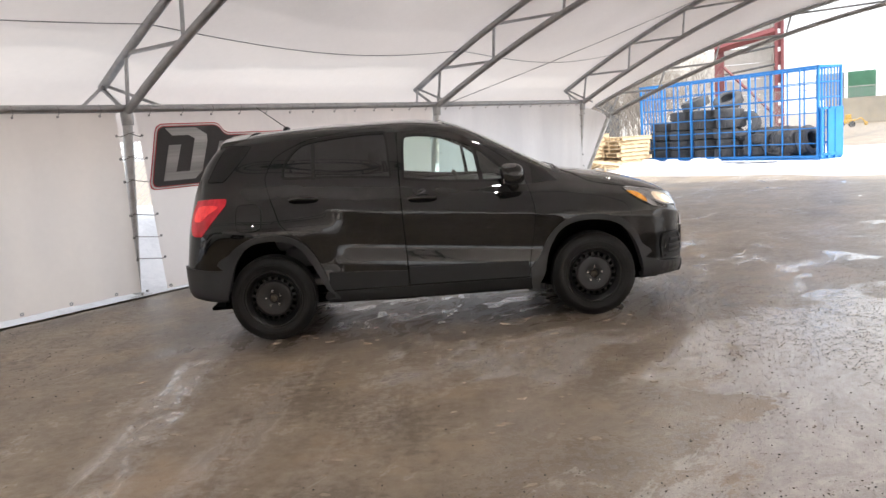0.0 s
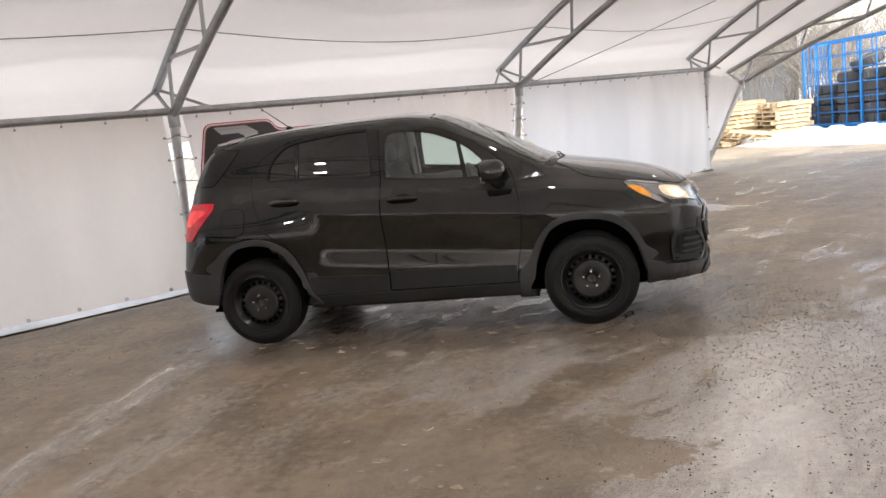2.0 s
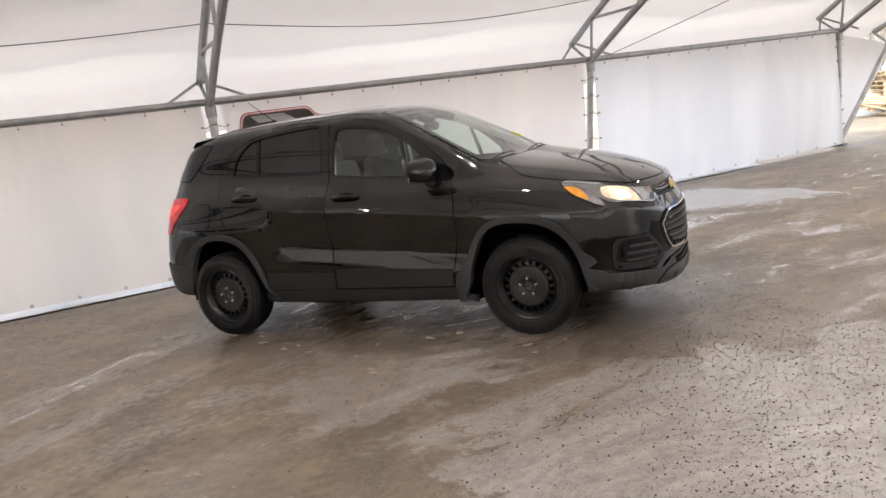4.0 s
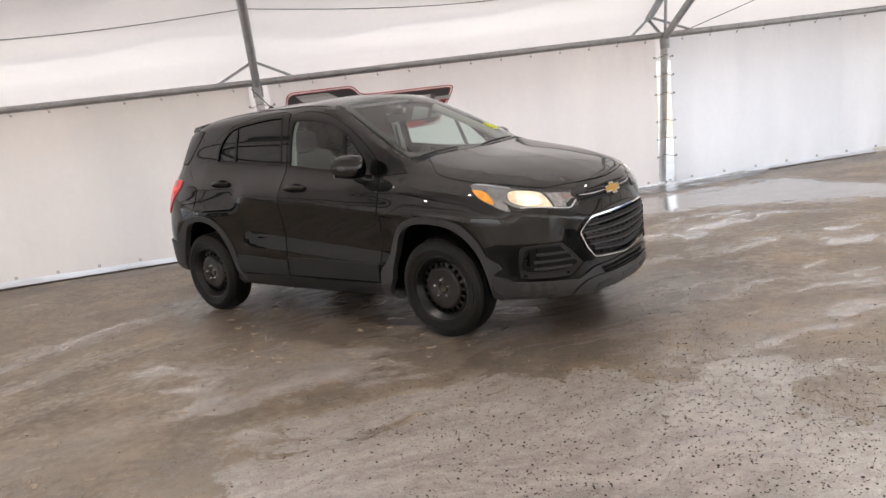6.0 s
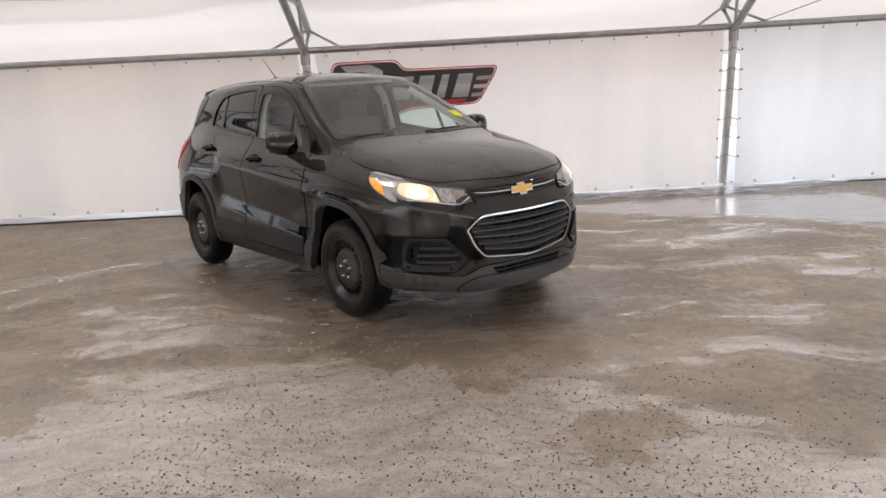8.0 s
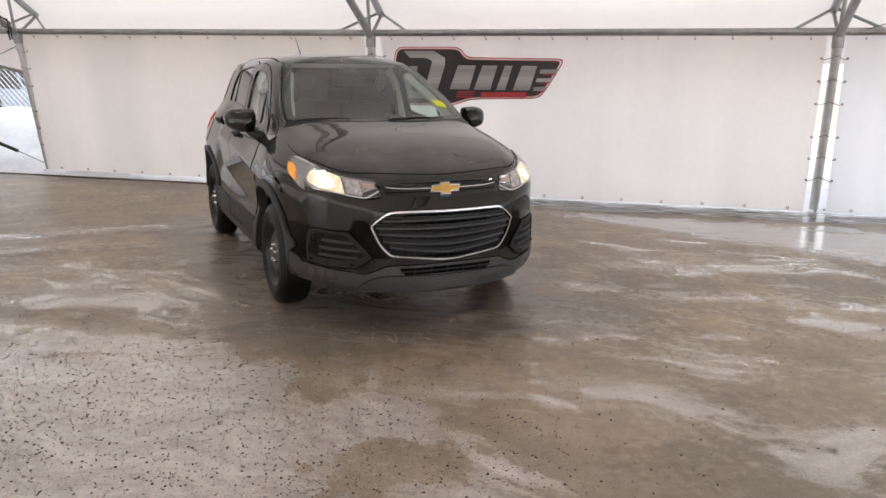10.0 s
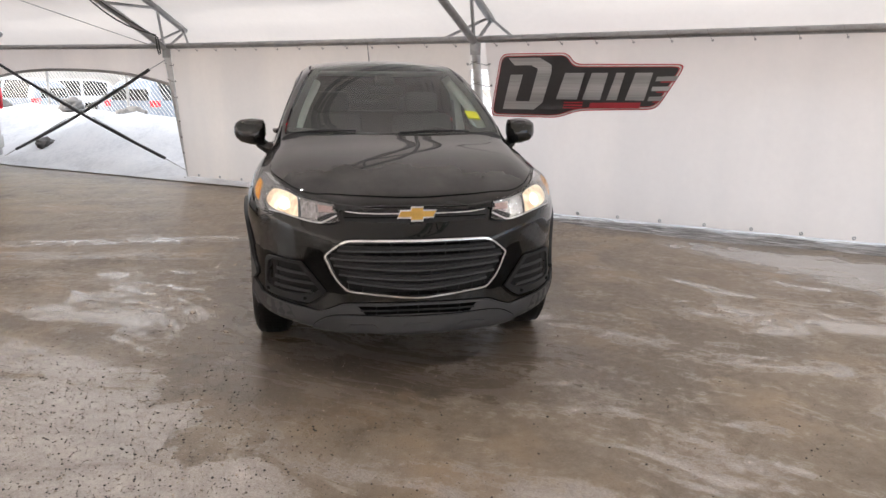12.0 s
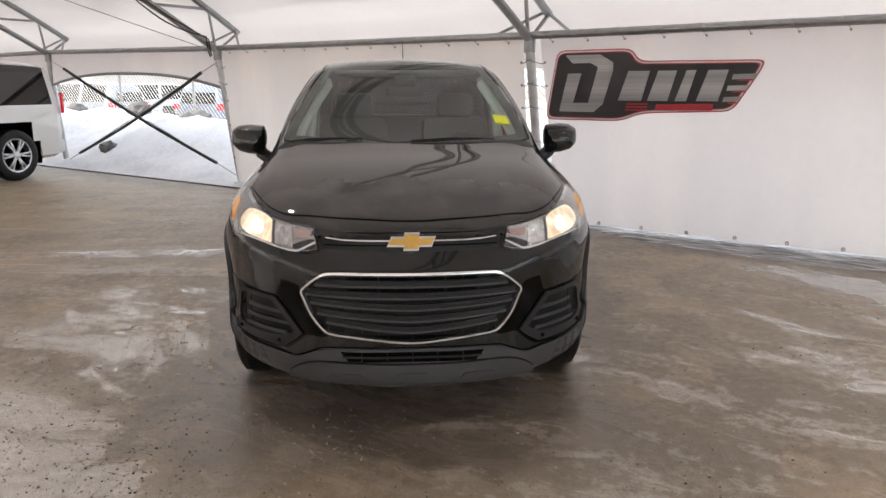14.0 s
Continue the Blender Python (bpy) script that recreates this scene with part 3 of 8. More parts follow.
snow_sheet("snow_field", "churned white snow at the edge of the yard by the wire cage", [18 + 0.3 * i for i in range(46)] + [32.5, 33.5], [-40, -30, -24, -20, -17] + [-15 + 0.35 * i for i in range(72)] + [12, 16, 24, 40], yard_snow)


def make_ice_ridge():
    """Half-melted, dirty ice frozen in ripples along the foot of the wall."""
    bm = bmesh.new()
    us = [5.0 + 0.05 * i for i in range(125)]
    ns = [-7.50 + 0.022 * k for k in range(32)]
    grid = []
    for q in ns:
        line = []
        for u in us:
            width = min(1.0, (u - 4.95) / 1.0, (11.25 - u) / 0.6) * (0.46 + 0.10 * noise.noise(Vector((u * 0.9, 0.0, 6.0))))
            d = (q + 7.50) / max(0.02, width)
            lift = 0.030 * max(0.0, 1 - d) ** 0.6 + 0.016 * noise.noise(Vector((u * 2.2, q * 16.0, 2.0))) + 0.008 * noise.noise(Vector((u * 6.0, q * 38.0, 9.0)))
            line.append(bm.verts.new(tent(u, q, lift * min(1.0, max(0.0, (1.08 - d) * 4)) - (0.012 if d > 1.0 else 0.0))))
        grid.append(line)
    for r, t in zip(grid, grid[1:]):
        for i in range(len(r) - 1):
            bm.faces.new((r[i], r[i + 1], t[i + 1], t[i]))
    bmesh.ops.recalc_face_normals(bm, faces=bm.faces)
    tagged(part("ice_ridge", bm, "wet_ice"), "dirty grey half-melted ice along the foot of the tent wall", "ice", kind="structure")


make_ice_ridge()


# ---------------------------------------------------------------- the tent
# arch: joint (u, n, z) on the eave rail, foot (u, n)
ARCHES = {
    # w and x: unseen bays added so the doors reflect roof, not sky
    "w": ((-21.9, -7.62, 2.08), (-22.1, -7.95)),
    "x": ((-16.6, -7.62, 2.08), (-16.8, -7.95)),
    "y": ((-11.3, -7.62, 2.08), (-11.5, -7.95)),
    "z": ((-5.99, -7.60, 2.08), (-6.30, -7.92)),
    "a": ((-1.036, -7.58, 2.0), (-0.86, -7.75)),
    "b": ((4.42, -7.30, 1.95), (4.45, -7.60)),
    "c": ((9.63, -7.28, 1.95), (9.66, -7.66)),
    "d": ((15.12, -7.53, 1.985), (15.42, -7.88)),
}
LOW_K = 0.039


def low_z(joint, n):
    return joint[2] + LOW_K * (joint[1] ** 2 - n * n)


def up_z(joint, n):
    ridge = low_z(joint, 0) + 0.45
    n0 = joint[1] - 0.40
    return ridge - (ridge - joint[2] - 0.28) / (n0 * n0) * n * n


def arch_point(key, n, z):
    joint, foot = ARCHES["d" if key == "e" else key]
    if key == "e":
        s = z * 0.855
        return tent(foot[0] + s * 0.60, n, s)
    return tent(joint[0], n, z)


def make_arch(key):
    joint, foot = ARCHES["d" if key == "e" else key]
    ob = thing("tent_arch", "grey galvanised steel truss arch holding up the tent roof", "tent frame", "tent arches", "structure")
    nj = joint[1]
    for side in (1, -1):
        ns = [nj + (0 - nj) * i / 18 for i in range(19)]
        bm = bmesh.new()
        tube(bm, [arch_point(key, side * n, low_z(joint, n)) for n in ns], 0.045, 10)
        part("lower_chord", bm, "galvanised", ob)
        n0 = nj - 0.40
        bm = bmesh.new()
        tube(bm, [arch_point(key, side * n, up_z(joint, n)) for n in [n0 + (0 - n0) * i / 18 for i in range(19)]], 0.045, 10)
        part("upper_chord", bm, "galvanised", ob)
        # struts: level from the upper chord to the lower, then upright, and so on to the ridge
        ends = [((nj, joint[2]), (n0, up_z(joint, n0)))]
        n = nj + 0.12
        ends.append(((nj + 0.03, joint[2] + 0.02), (n, up_z(joint, n))))
        for _ in range(9):
            zu = up_z(joint, n)
            if low_z(joint, 0) < zu + 0.02:
                m = min(-0.05, n + 1.3)
            else:
                m = -math.sqrt(nj * nj - (zu - joint[2]) / LOW_K)
            ends.append(((m, low_z(joint, m)), (n, zu)))
            n2 = min(-0.02, m + 0.05)
            ends.append(((m, low_z(joint, m)), (n2, up_z(joint, n2))))
            n = n2
            if n > -0.4:
                break
        for (na, za), (nb, zb) in ends:
            bm = bmesh.new()
            tube(bm, [arch_point(key, side * na, za), arch_point(key, side * nb, zb)], 0.021, 8)
            part("strut", bm, "galvanised", ob)
        # leg and base plate
        top = arch_point(key, side * nj, joint[2])
        base = tent(foot[0], side * foot[1], 0.0)
        bm = bmesh.new()
        tube(bm, [base + Vector((0, 0, 0.02)), top], 0.05, 12)
        part("leg", bm, "galvanised_pale", ob)
        bm = bmesh.new()
        box(bm, (-0.13, -0.11, 0.0), (0.13, 0.11, 0.016), 0.003, Matrix.Translation(base + Vector((0, 0, 0.012))) @ pose(0, 0, 0, 0, 0, 52.6))
        for dx in (-0.09, 0.09):
            for dy in (-0.07, 0.07):
                lathe(bm, [(0.028, 0.0), (0.028, 0.014), (0.06, 0.014), (0.06, 0.0)], 8, "z", Matrix.Translation(base) @ pose(dx, dy, 0, 0, 0, 0))
        part("base_plate", bm, "galvanised", ob)
        bm = bmesh.new()
        lathe(bm, [(-0.1, 0.051), (-0.1, 0.06), (0.0, 0.062), (0.09, 0.06), (0.09, 0.05)], 14, "z", Matrix.Translation(frac(base, top, 0.985)))
        part("collar", bm, "galvanised", ob)
        if key not in ("e", "w"):
            for du in (-0.5, 0.5):
                bm = bmesh.new()
                tube(bm, [tent(joint[0] + du, side * (nj + 0.0), joint[2] + 0.03), tent(joint[0], side * (n0 + 0.05), up_z(joint, n0 + 0.05))], 0.017, 8)
                part("knee_brace", bm, "galvanised", ob)
    return ob


for key in ("w", "x", "y", "z", "a", "b", "c", "d", "e"):
    make_arch(key)

ORDER = ["w", "x", "y", "z", "a", "b", "c", "d"]


def make_power_cable(offset, sag, reach):
    """A black cable tied along the lower chord of an arch and hanging loose near its foot joint."""
    joint = ARCHES["a"][0]
    ob = thing("power_cable", "black power cable tied loosely along a tent arch", "cable", "power cables")
    pts = []
    for i in range(25):
        t = i / 24
        n = frac(-3.2, reach, t)
        loose = max(0.0, (t - 0.62) / 0.38)
        pts.append(arch_point("a", n, low_z(joint, n) + 0.052 - sag * math.sin(math.pi * loose)) + U3 * (offset + 0.05 * math.sin(math.pi * loose)))
    pts.append(arch_point("a", reach - 0.05, low_z(joint, reach) - 0.18) + U3 * offset * 0.6)
    bm = bmesh.new()
    tube(bm, pts, 0.010, 6)
    part("cable", bm, "black_sleeve", ob)


make_power_cable(0.05, 0.10, -7.40)
make_power_cable(0.075, 0.22, -7.34)
make_power_cable(-0.045, 0.05, -7.42)
for side in (1, -1):
    for ka, kb in zip(ORDER, ORDER[1:]):
        ja, jb = ARCHES[ka][0], ARCHES[kb][0]
        bm = bmesh.new()
        tube(bm, [tent(ja[0], side * ja[1], ja[2] + 0.04), tent(jb[0], side * jb[1], jb[2] + 0.04)], 0.040, 12)
        tagged(part("eave_rail", bm, "galvanised"), "grey steel eave pipe between two tent arches", "rail", "eave rails", "structure")
    # end short rail to the leaning end arch is cloth only


# roof cloth: over the upper chords, a little slack between two arches
EAVE = ((0.20, -0.28), (0.22, -0.12), (0.20, 0.03), (0.14, 0.17), (0.04, 0.28))      # how the cloth turns down over the eave


def roof_rows(key):
    joint = ARCHES["d" if key == "e" else key][0]
    n0 = joint[1] - 0.42
    rows = [arch_point(key, n0 - d, joint[2] + h) for d, h in EAVE]
    steps = 26
    for i in range(steps + 1):
        n = n0 + 0.12 + (-n0 - 0.12) * i / steps
        rows.append(arch_point(key, n, up_z(joint, n) + 0.055))
    left = rows
    right = []
    for i in range(steps - 1, -1, -1):
        n = n0 + 0.12 + (-n0 - 0.12) * i / steps
        right.append(arch_point(key, -n, up_z(joint, n) + 0.055))
    right += [arch_point(key, -(n0 - d), joint[2] + h) for d, h in EAVE[::-1]]
    return left + right


def make_roof():
    bm = bmesh.new()
    keys = ORDER + ["e"]
    for ka, kb in zip(keys, keys[1:]):
        ra, rb = roof_rows(ka), roof_rows(kb)
        cols = 14
        grid = []
        for i, (a, b) in enumerate(zip(ra, rb)):
            line = []
            for c in range(cols + 1):
                t = c / cols
                p = frac(a, b, t)
                edge = min(i, len(ra) - 1 - i)
                slack = 0.16 * math.sin(math.pi * t) * min(1.0, max(0, edge - 4) / 5.0) * (0.5 if kb == "e" else 1.0)
                p = p - Vector((0, 0, slack)) + Vector((0, 0, lumpy(p.x, p.y, 0.012, 0.9) * math.sin(math.pi * t)))
                line.append(bm.verts.new(p))
            grid.append(line)
        for q, s in zip(grid, grid[1:]):
            for c in range(cols):
                bm.faces.new((q[c], q[c + 1], s[c + 1], s[c]))
    bmesh.ops.remove_doubles(bm, verts=bm.verts, dist=0.002)
    tagged(part("ceiling", bm, "roof_cloth"), "white translucent tent roof cloth, slack between the arches", "tent roof", kind="structure")


make_roof()


def make_unseen_roof_snow():
    """Unseen snow added to dim the flatter roof, thinning in steps towards the eaves."""
    bm = bmesh.new()
    keys = ORDER + ["e"]
    for ka, kb in zip(keys, keys[1:]):
        ra, rb = roof_rows(ka), roof_rows(kb)
        for sheet, start in enumerate((6, 7, 9, 11, 13)):
            grid = []
            for i in range(start, len(ra) - start):
                edge = min(i, len(ra) - 1 - i)
                line = []
                for c in range(13):
                    t = c / 12
                    p = frac(ra[i], rb[i], t)
                    ragged = 0.0
                    if edge == start:
                        ragged = min(0.85, max(0.0, 0.42 + 0.8 * noise.noise(Vector((p.x * 0.6, p.y * 0.6, 2.0 + sheet)))))
                        inner = i + 1 if i < len(ra) / 2 else i - 1
                        p = frac(p, frac(ra[inner], rb[inner], t), ragged)
                    slack = 0.16 * math.sin(math.pi * t) * min(1.0, max(0, edge + ragged - 4) / 5.0) * (0.5 if kb == "e" else 1.0)
                    line.append(bm.verts.new(p + Vector((0, 0, 0.030 + 0.012 * sheet - slack))))
                grid.append(line)
            for q, r in zip(grid, grid[1:]):
                for c in range(12):
                    bm.faces.new((q[c], q[c + 1], r[c + 1], r[c]))
    bmesh.ops.recalc_face_normals(bm, faces=bm.faces)
    tagged(part("unseen_roof_snow", bm, "thin_snow"), "unseen thin snow added to dim the upper tent roof", "snow", kind="structure")


make_unseen_roof_snow()


def two_arches(ka, kb):
    return ARCHES[ka], ARCHES[kb]


def wall_panel(name, ka, kb, side=1, gap=(0.13, 0.13), opening=None, bow=0.05, hem=0.05, cloth="wall_cloth", spread=(0.0, 0.0)):
    """Cloth hung from the eave rail between two legs; opening cuts an arched gateway out of it."""
    (ja, fa), (jb, fb) = ARCHES[ka], ARCHES[kb]
    bm = bmesh.new()
    cols, rows = 72, 16
    tops = (tent(ja[0], side * (ja[1] - 0.035), ja[2] + 0.005), tent(jb[0], side * (jb[1] - 0.035), jb[2] + 0.005))
    foots = (tent(fa[0], side * (frac(ja[1], fa[1], 0.5)), hem), tent(fb[0], side * (frac(jb[1], fb[1], 0.5)), hem))
    length = (tops[1] - tops[0]).length
    grid = []
    for c in range(cols + 1):
        t = frac(gap[0] / length, 1 - gap[1] / length, c / cols)
        t_low = frac((gap[0] + spread[0]) / length, 1 - (gap[1] + spread[1]) / length, c / cols)
        top, foot = frac(tops[0], tops[1], t), frac(foots[0], foots[1], t_low)
        low = 0.0
        if opening:
            s = abs(t - 0.5) * 2
            low = opening[0] + (opening[1] - opening[0]) * max(0.0, 1 - s ** 2.6)
        line = []
        for r in range(rows + 1):
            k = frac(low, 1.0, r / rows)
            p = frac(foot, top, k)
            wave = bow * math.sin(math.pi * k) * math.sin(math.pi * t)
            fold = 0.016 * math.sin(t * 37 + 3 * noise.noise(Vector((t * 3, 0.3, jb[0])))) * (1 - k) ** 0.7
            fold += 0.010 * noise.noise(Vector((t * 22, k * 2, ja[0])))
            line.append(bm.verts.new(p + N3 * (side * (wave + fold))))
        grid.append(line)
    for q, s in zip(grid, grid[1:]):
        for r in range(rows):
            bm.faces.new((q[r], s[r], s[r + 1], q[r + 1]))
    bmesh.ops.recalc_face_normals(bm, faces=bm.faces)
    hem_line = [line[0].co.copy() for line in grid]
    edges = [[line[r].co.copy() for r in range(rows + 1)] for line in (grid[0], grid[-1])]
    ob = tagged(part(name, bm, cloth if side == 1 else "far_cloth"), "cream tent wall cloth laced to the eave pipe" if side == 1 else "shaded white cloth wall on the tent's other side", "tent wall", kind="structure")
    if side == 1 and opening:
        bm = bmesh.new()
        tube(bm, [p + N3 * 0.01 for p in hem_line], 0.024, 8)
        part("opening_hem", bm, "hem_grey", ob)
    if side == 1 and not opening:
        # rope ties from the panel's upright edges to the legs
        for edge, (j, f) in zip(edges, two_arches(ka, kb)):
            for r in (3, 5, 7, 10, 12, 14):
                p = edge[r]
                leg = frac(tent(f[0], f[1], 0.0), tent(j[0], j[1], j[2]), p.z / j[2])
                away = (leg - p).normalized()
                bm = bmesh.new()
                tube(bm, [p - away * 0.03 + N3 * 0.012, p + N3 * 0.02 - Vector((0, 0, 0.012)), leg + N3 * 0.052 + Vector((0, 0, 0.02)), leg + N3 * 0.052 + away * 0.04 + Vector((0, 0, 0.03))], 0.0045, 5)
                lathe(bm, [(-0.004, 0.006), (-0.004, 0.014), (0.004, 0.014), (0.004, 0.006)], 10, "y", Matrix.Translation(p - away * 0.03 + N3 * 0.008) @ pose(0, 0, 0, 0, 0, 52.6))
                part("lacing", bm, "rope", ob)
    # eyelets with lacing along the top, eyelets along the hem
    if side == 1 and not opening:
        for i in range(13):
            t = frac(0.05, 0.95, i / 12)
            bm = bmesh.new()
            p = frac(tops[0], tops[1], t) + N3 * 0.012 + Vector((0, 0, -0.035))
            lathe(bm, [(-0.004, 0.005), (-0.004, 0.011), (0.004, 0.011), (0.004, 0.005)], 10, "y", Matrix.Translation(p) @ pose(0, 0, 0, 0, 0, 52.6))
            tube(bm, [p + N3 * 0.006, p + N3 * 0.05 + Vector((0, 0, 0.03)) - U3 * 0.01, p + N3 * 0.092 + Vector((0, 0, 0.06)) - U3 * 0.025, p + N3 * 0.085 + Vector((0, 0, 0.11)) - U3 * 0.045], 0.0022, 5)
            part("eyelet", bm, "rope", ob)
        for i in range(11):
            t = frac(0.06, 0.94, i / 10)
            bm = bmesh.new()
            p = frac(foots[0], foots[1], t) + N3 * 0.024 + Vector((0, 0, 0.03))
            lathe(bm, [(-0.004, 0.008), (-0.004, 0.018), (0.004, 0.018), (0.004, 0.008)], 10, "y", Matrix.Translation(p) @ pose(0, 0, 0, 0, 0, 52.6))
            part("hem_eyelet", bm, "galvanised", ob)
    return ob


wall_panel("wall_a_b", "a", "b", gap=(0.06, 0.10), hem=0.075, cloth="wall_cream", spread=(0.0, -0.06))
wall_panel("wall_b_c", "b", "c", gap=(0.11, 0.10), spread=(0.17, 0.04))
wall_panel("wall_c_d", "c", "d", gap=(0.09, 0.05), cloth="wall_white")
wall_panel("wall_z_a", "z", "a", gap=(0.05, 0.05), opening=(0.72, 0.83), bow=0.0)
wall_panel("wall_y_z", "y", "z", gap=(0.05, 0.05), opening=(0.72, 0.83), bow=0.0)
wall_panel("wall_x_y", "x", "y")
wall_panel("wall_w_x", "w", "x")
for ka, kb in zip(ORDER, ORDER[1:]):
    wall_panel("wall_far_%s_%s" % (ka, kb), ka, kb, side=-1, opening=(0.62, 0.85) if ka in ("y", "z", "c") else None)


def make_unseen_end_wall():
    """Unseen white cloth added across the rear end, keeping sky out of reflections."""
    bm = bmesh.new()
    joint = ARCHES["w"][0]
    cols = [joint[1] + (-2 * joint[1]) * i / 40 for i in range(41)]
    low = [bm.verts.new(tent(joint[0] - 0.12, q, 0.02)) for q in cols]
    high = [bm.verts.new(tent(joint[0] - 0.12, q, up_z(joint, -abs(q)) + 0.02)) for q in cols]
    for i in range(40):
        bm.faces.new((low[i], low[i + 1], high[i + 1], high[i]))
    tagged(part("wall_end", bm, "wall_cloth"), "unseen white cloth wall added across the tent's rear end", "tent wall", kind="structure")


make_unseen_end_wall()


def end_flap(side):
    """The narrow cloth between the last upright leg and the leaning end arch."""
    joint, foot = ARCHES["d"]
    bm = bmesh.new()
    rows = []
    for i in range(13):
        k = i / 12
        a = frac(tent(foot[0] + 0.02, side * foot[1], 0.04), tent(joint[0] + 0.05, side * (joint[1] - 0.03), joint[2] - 0.03), k)
        b = frac(tent(foot[0] + 0.06, side * foot[1], 0.04), arch_point("e", side * (joint[1] - 0.03), joint[2]), k)
        rows.append([bm.verts.new(frac(a, b, c / 6) + N3 * (side * 0.03 * math.sin(c * 1.3 + k * 3) * k)) for c in range(7)])
    for q, s in zip(rows, rows[1:]):
        for c in range(6):
            bm.faces.new((q[c], q[c + 1], s[c + 1], s[c]))
    bmesh.ops.recalc_face_normals(bm, faces=bm.faces)
    tagged(part("wall_end_flap" if side == 1 else "wall_far_end_flap", bm, "wall_white"), "white cloth flap between the last leg and the leaning end arch", "tent wall", kind="structure")


end_flap(1)
end_flap(-1)


def cable(name, pts, r, sag, mat, label, category="cable", group="tent cables"):
    bm = bmesh.new()
    line = []
    for a, b in zip(pts, pts[1:]):
        a, b = Vector(a), Vector(b)
        line += [frac(a, b, i / 12) - Vector((0, 0, sag * math.sin(math.pi * i / 12))) for i in range(12)]
    line.append(Vector(pts[-1]))
    tube(bm, line, r, 6)
    return tagged(part(name, bm, mat), label, category, group)


# slack line under the roof from arch to arch, and the crossed wires in the bays
for ka, kb in zip(ORDER, ORDER[1:]):
    ja, jb = ARCHES[ka][0], ARCHES[kb][0]
    cable("roof_line", [tent(ja[0], -6.75, up_z(ja, -6.75)), tent(jb[0], -6.75, up_z(jb, -6.75))], 0.0055, 0.17, "rope", "thin grey line slung beneath the tent roof")
jc, jd, ja, jz = (ARCHES[k][0] for k in "cdaz")
cable("brace_wire", [tent(jc[0] + 0.25, -7.2, jc[2] + 0.06), tent(jd[0], -4.6, up_z(jd, -4.6))], 0.006, 0.03, "rope", "thin steel bracing wire from the eave to the next arch")
cable("brace_wire", [tent(ja[0] - 0.2, -7.45, ja[2] + 0.06), tent(jz[0], -4.4, up_z(jz, -4.4))], 0.006, 0.03, "rope", "thin steel bracing wire from the eave to the next arch")


def cross_brace(p, q):
    """A steel wire with a black foam sleeve over its middle."""
    ob = thing("brace_cable", "steel bracing cable in a black foam sleeve", "cable", "crossed bracing cables")
    p, q = Vector(p), Vector(q)
    bm = bmesh.new()
    tube(bm, [p, q], 0.007, 6)
    part("wire", bm, "galvanised", ob)
    bm = bmesh.new()
    line = [frac(p, q, frac(0.09, 0.92, i / 14)) + Vector((0, 0, -0.05 * math.sin(math.pi * i / 14))) for i in range(15)]
    tube(bm, line, 0.026, 10)
    part("sleeve", bm, "black_sleeve", ob)


fa, fz = ARCHES["a"][1], ARCHES["z"][1]
cross_brace(tent(fa[0] - 0.05, fa[1] + 0.05, 0.16), tent(jz[0] + 0.1, jz[1], jz[2] - 0.12))
cross_brace(tent(fz[0] + 0.3, fz[1] + 0.1, 0.12), tent(ja[0] - 0.05, ja[1], ja[2] - 0.17))


# lamps on the arches, above the car
def arch_lamp(u, n, z):
    ob = thing("tent_lamp", "round white LED work lamp hung under a tent arch", "lamp", "tent lamps", at=Matrix.Translation(tent(u, n, z)))
    bm = bmesh.new()
    lathe(bm, [(0.08, 0.0), (0.08, 0.04), (0.025, 0.082), (0.0, 0.085), (0.0, 0.075)], 28, "z")
    part("housing", bm, "plastic_dark", ob)
    bm = bmesh.new()
    lathe(bm, [(0.004, 0.075), (0.002, 0.075), (0.002, 0.0)], 28, "z")
    part("diffuser", bm, "lamp_white", ob, "glowing white diffuser")
    bm = bmesh.new()
    tube(bm, [(0, 0, 0.1), (0, 0, 0.28)], 0.008, 6)
    part("hanger", bm, "galvanised", ob)


arch_lamp(-1.04, -2.8, low_z(ARCHES["a"][0], -2.8) - 0.30)
arch_lamp(4.42, -2.3, low_z(ARCHES["b"][0], -2.3) - 0.30)
arch_lamp(9.63, -3.7, low_z(ARCHES["c"][0], -3.7) - 0.30)


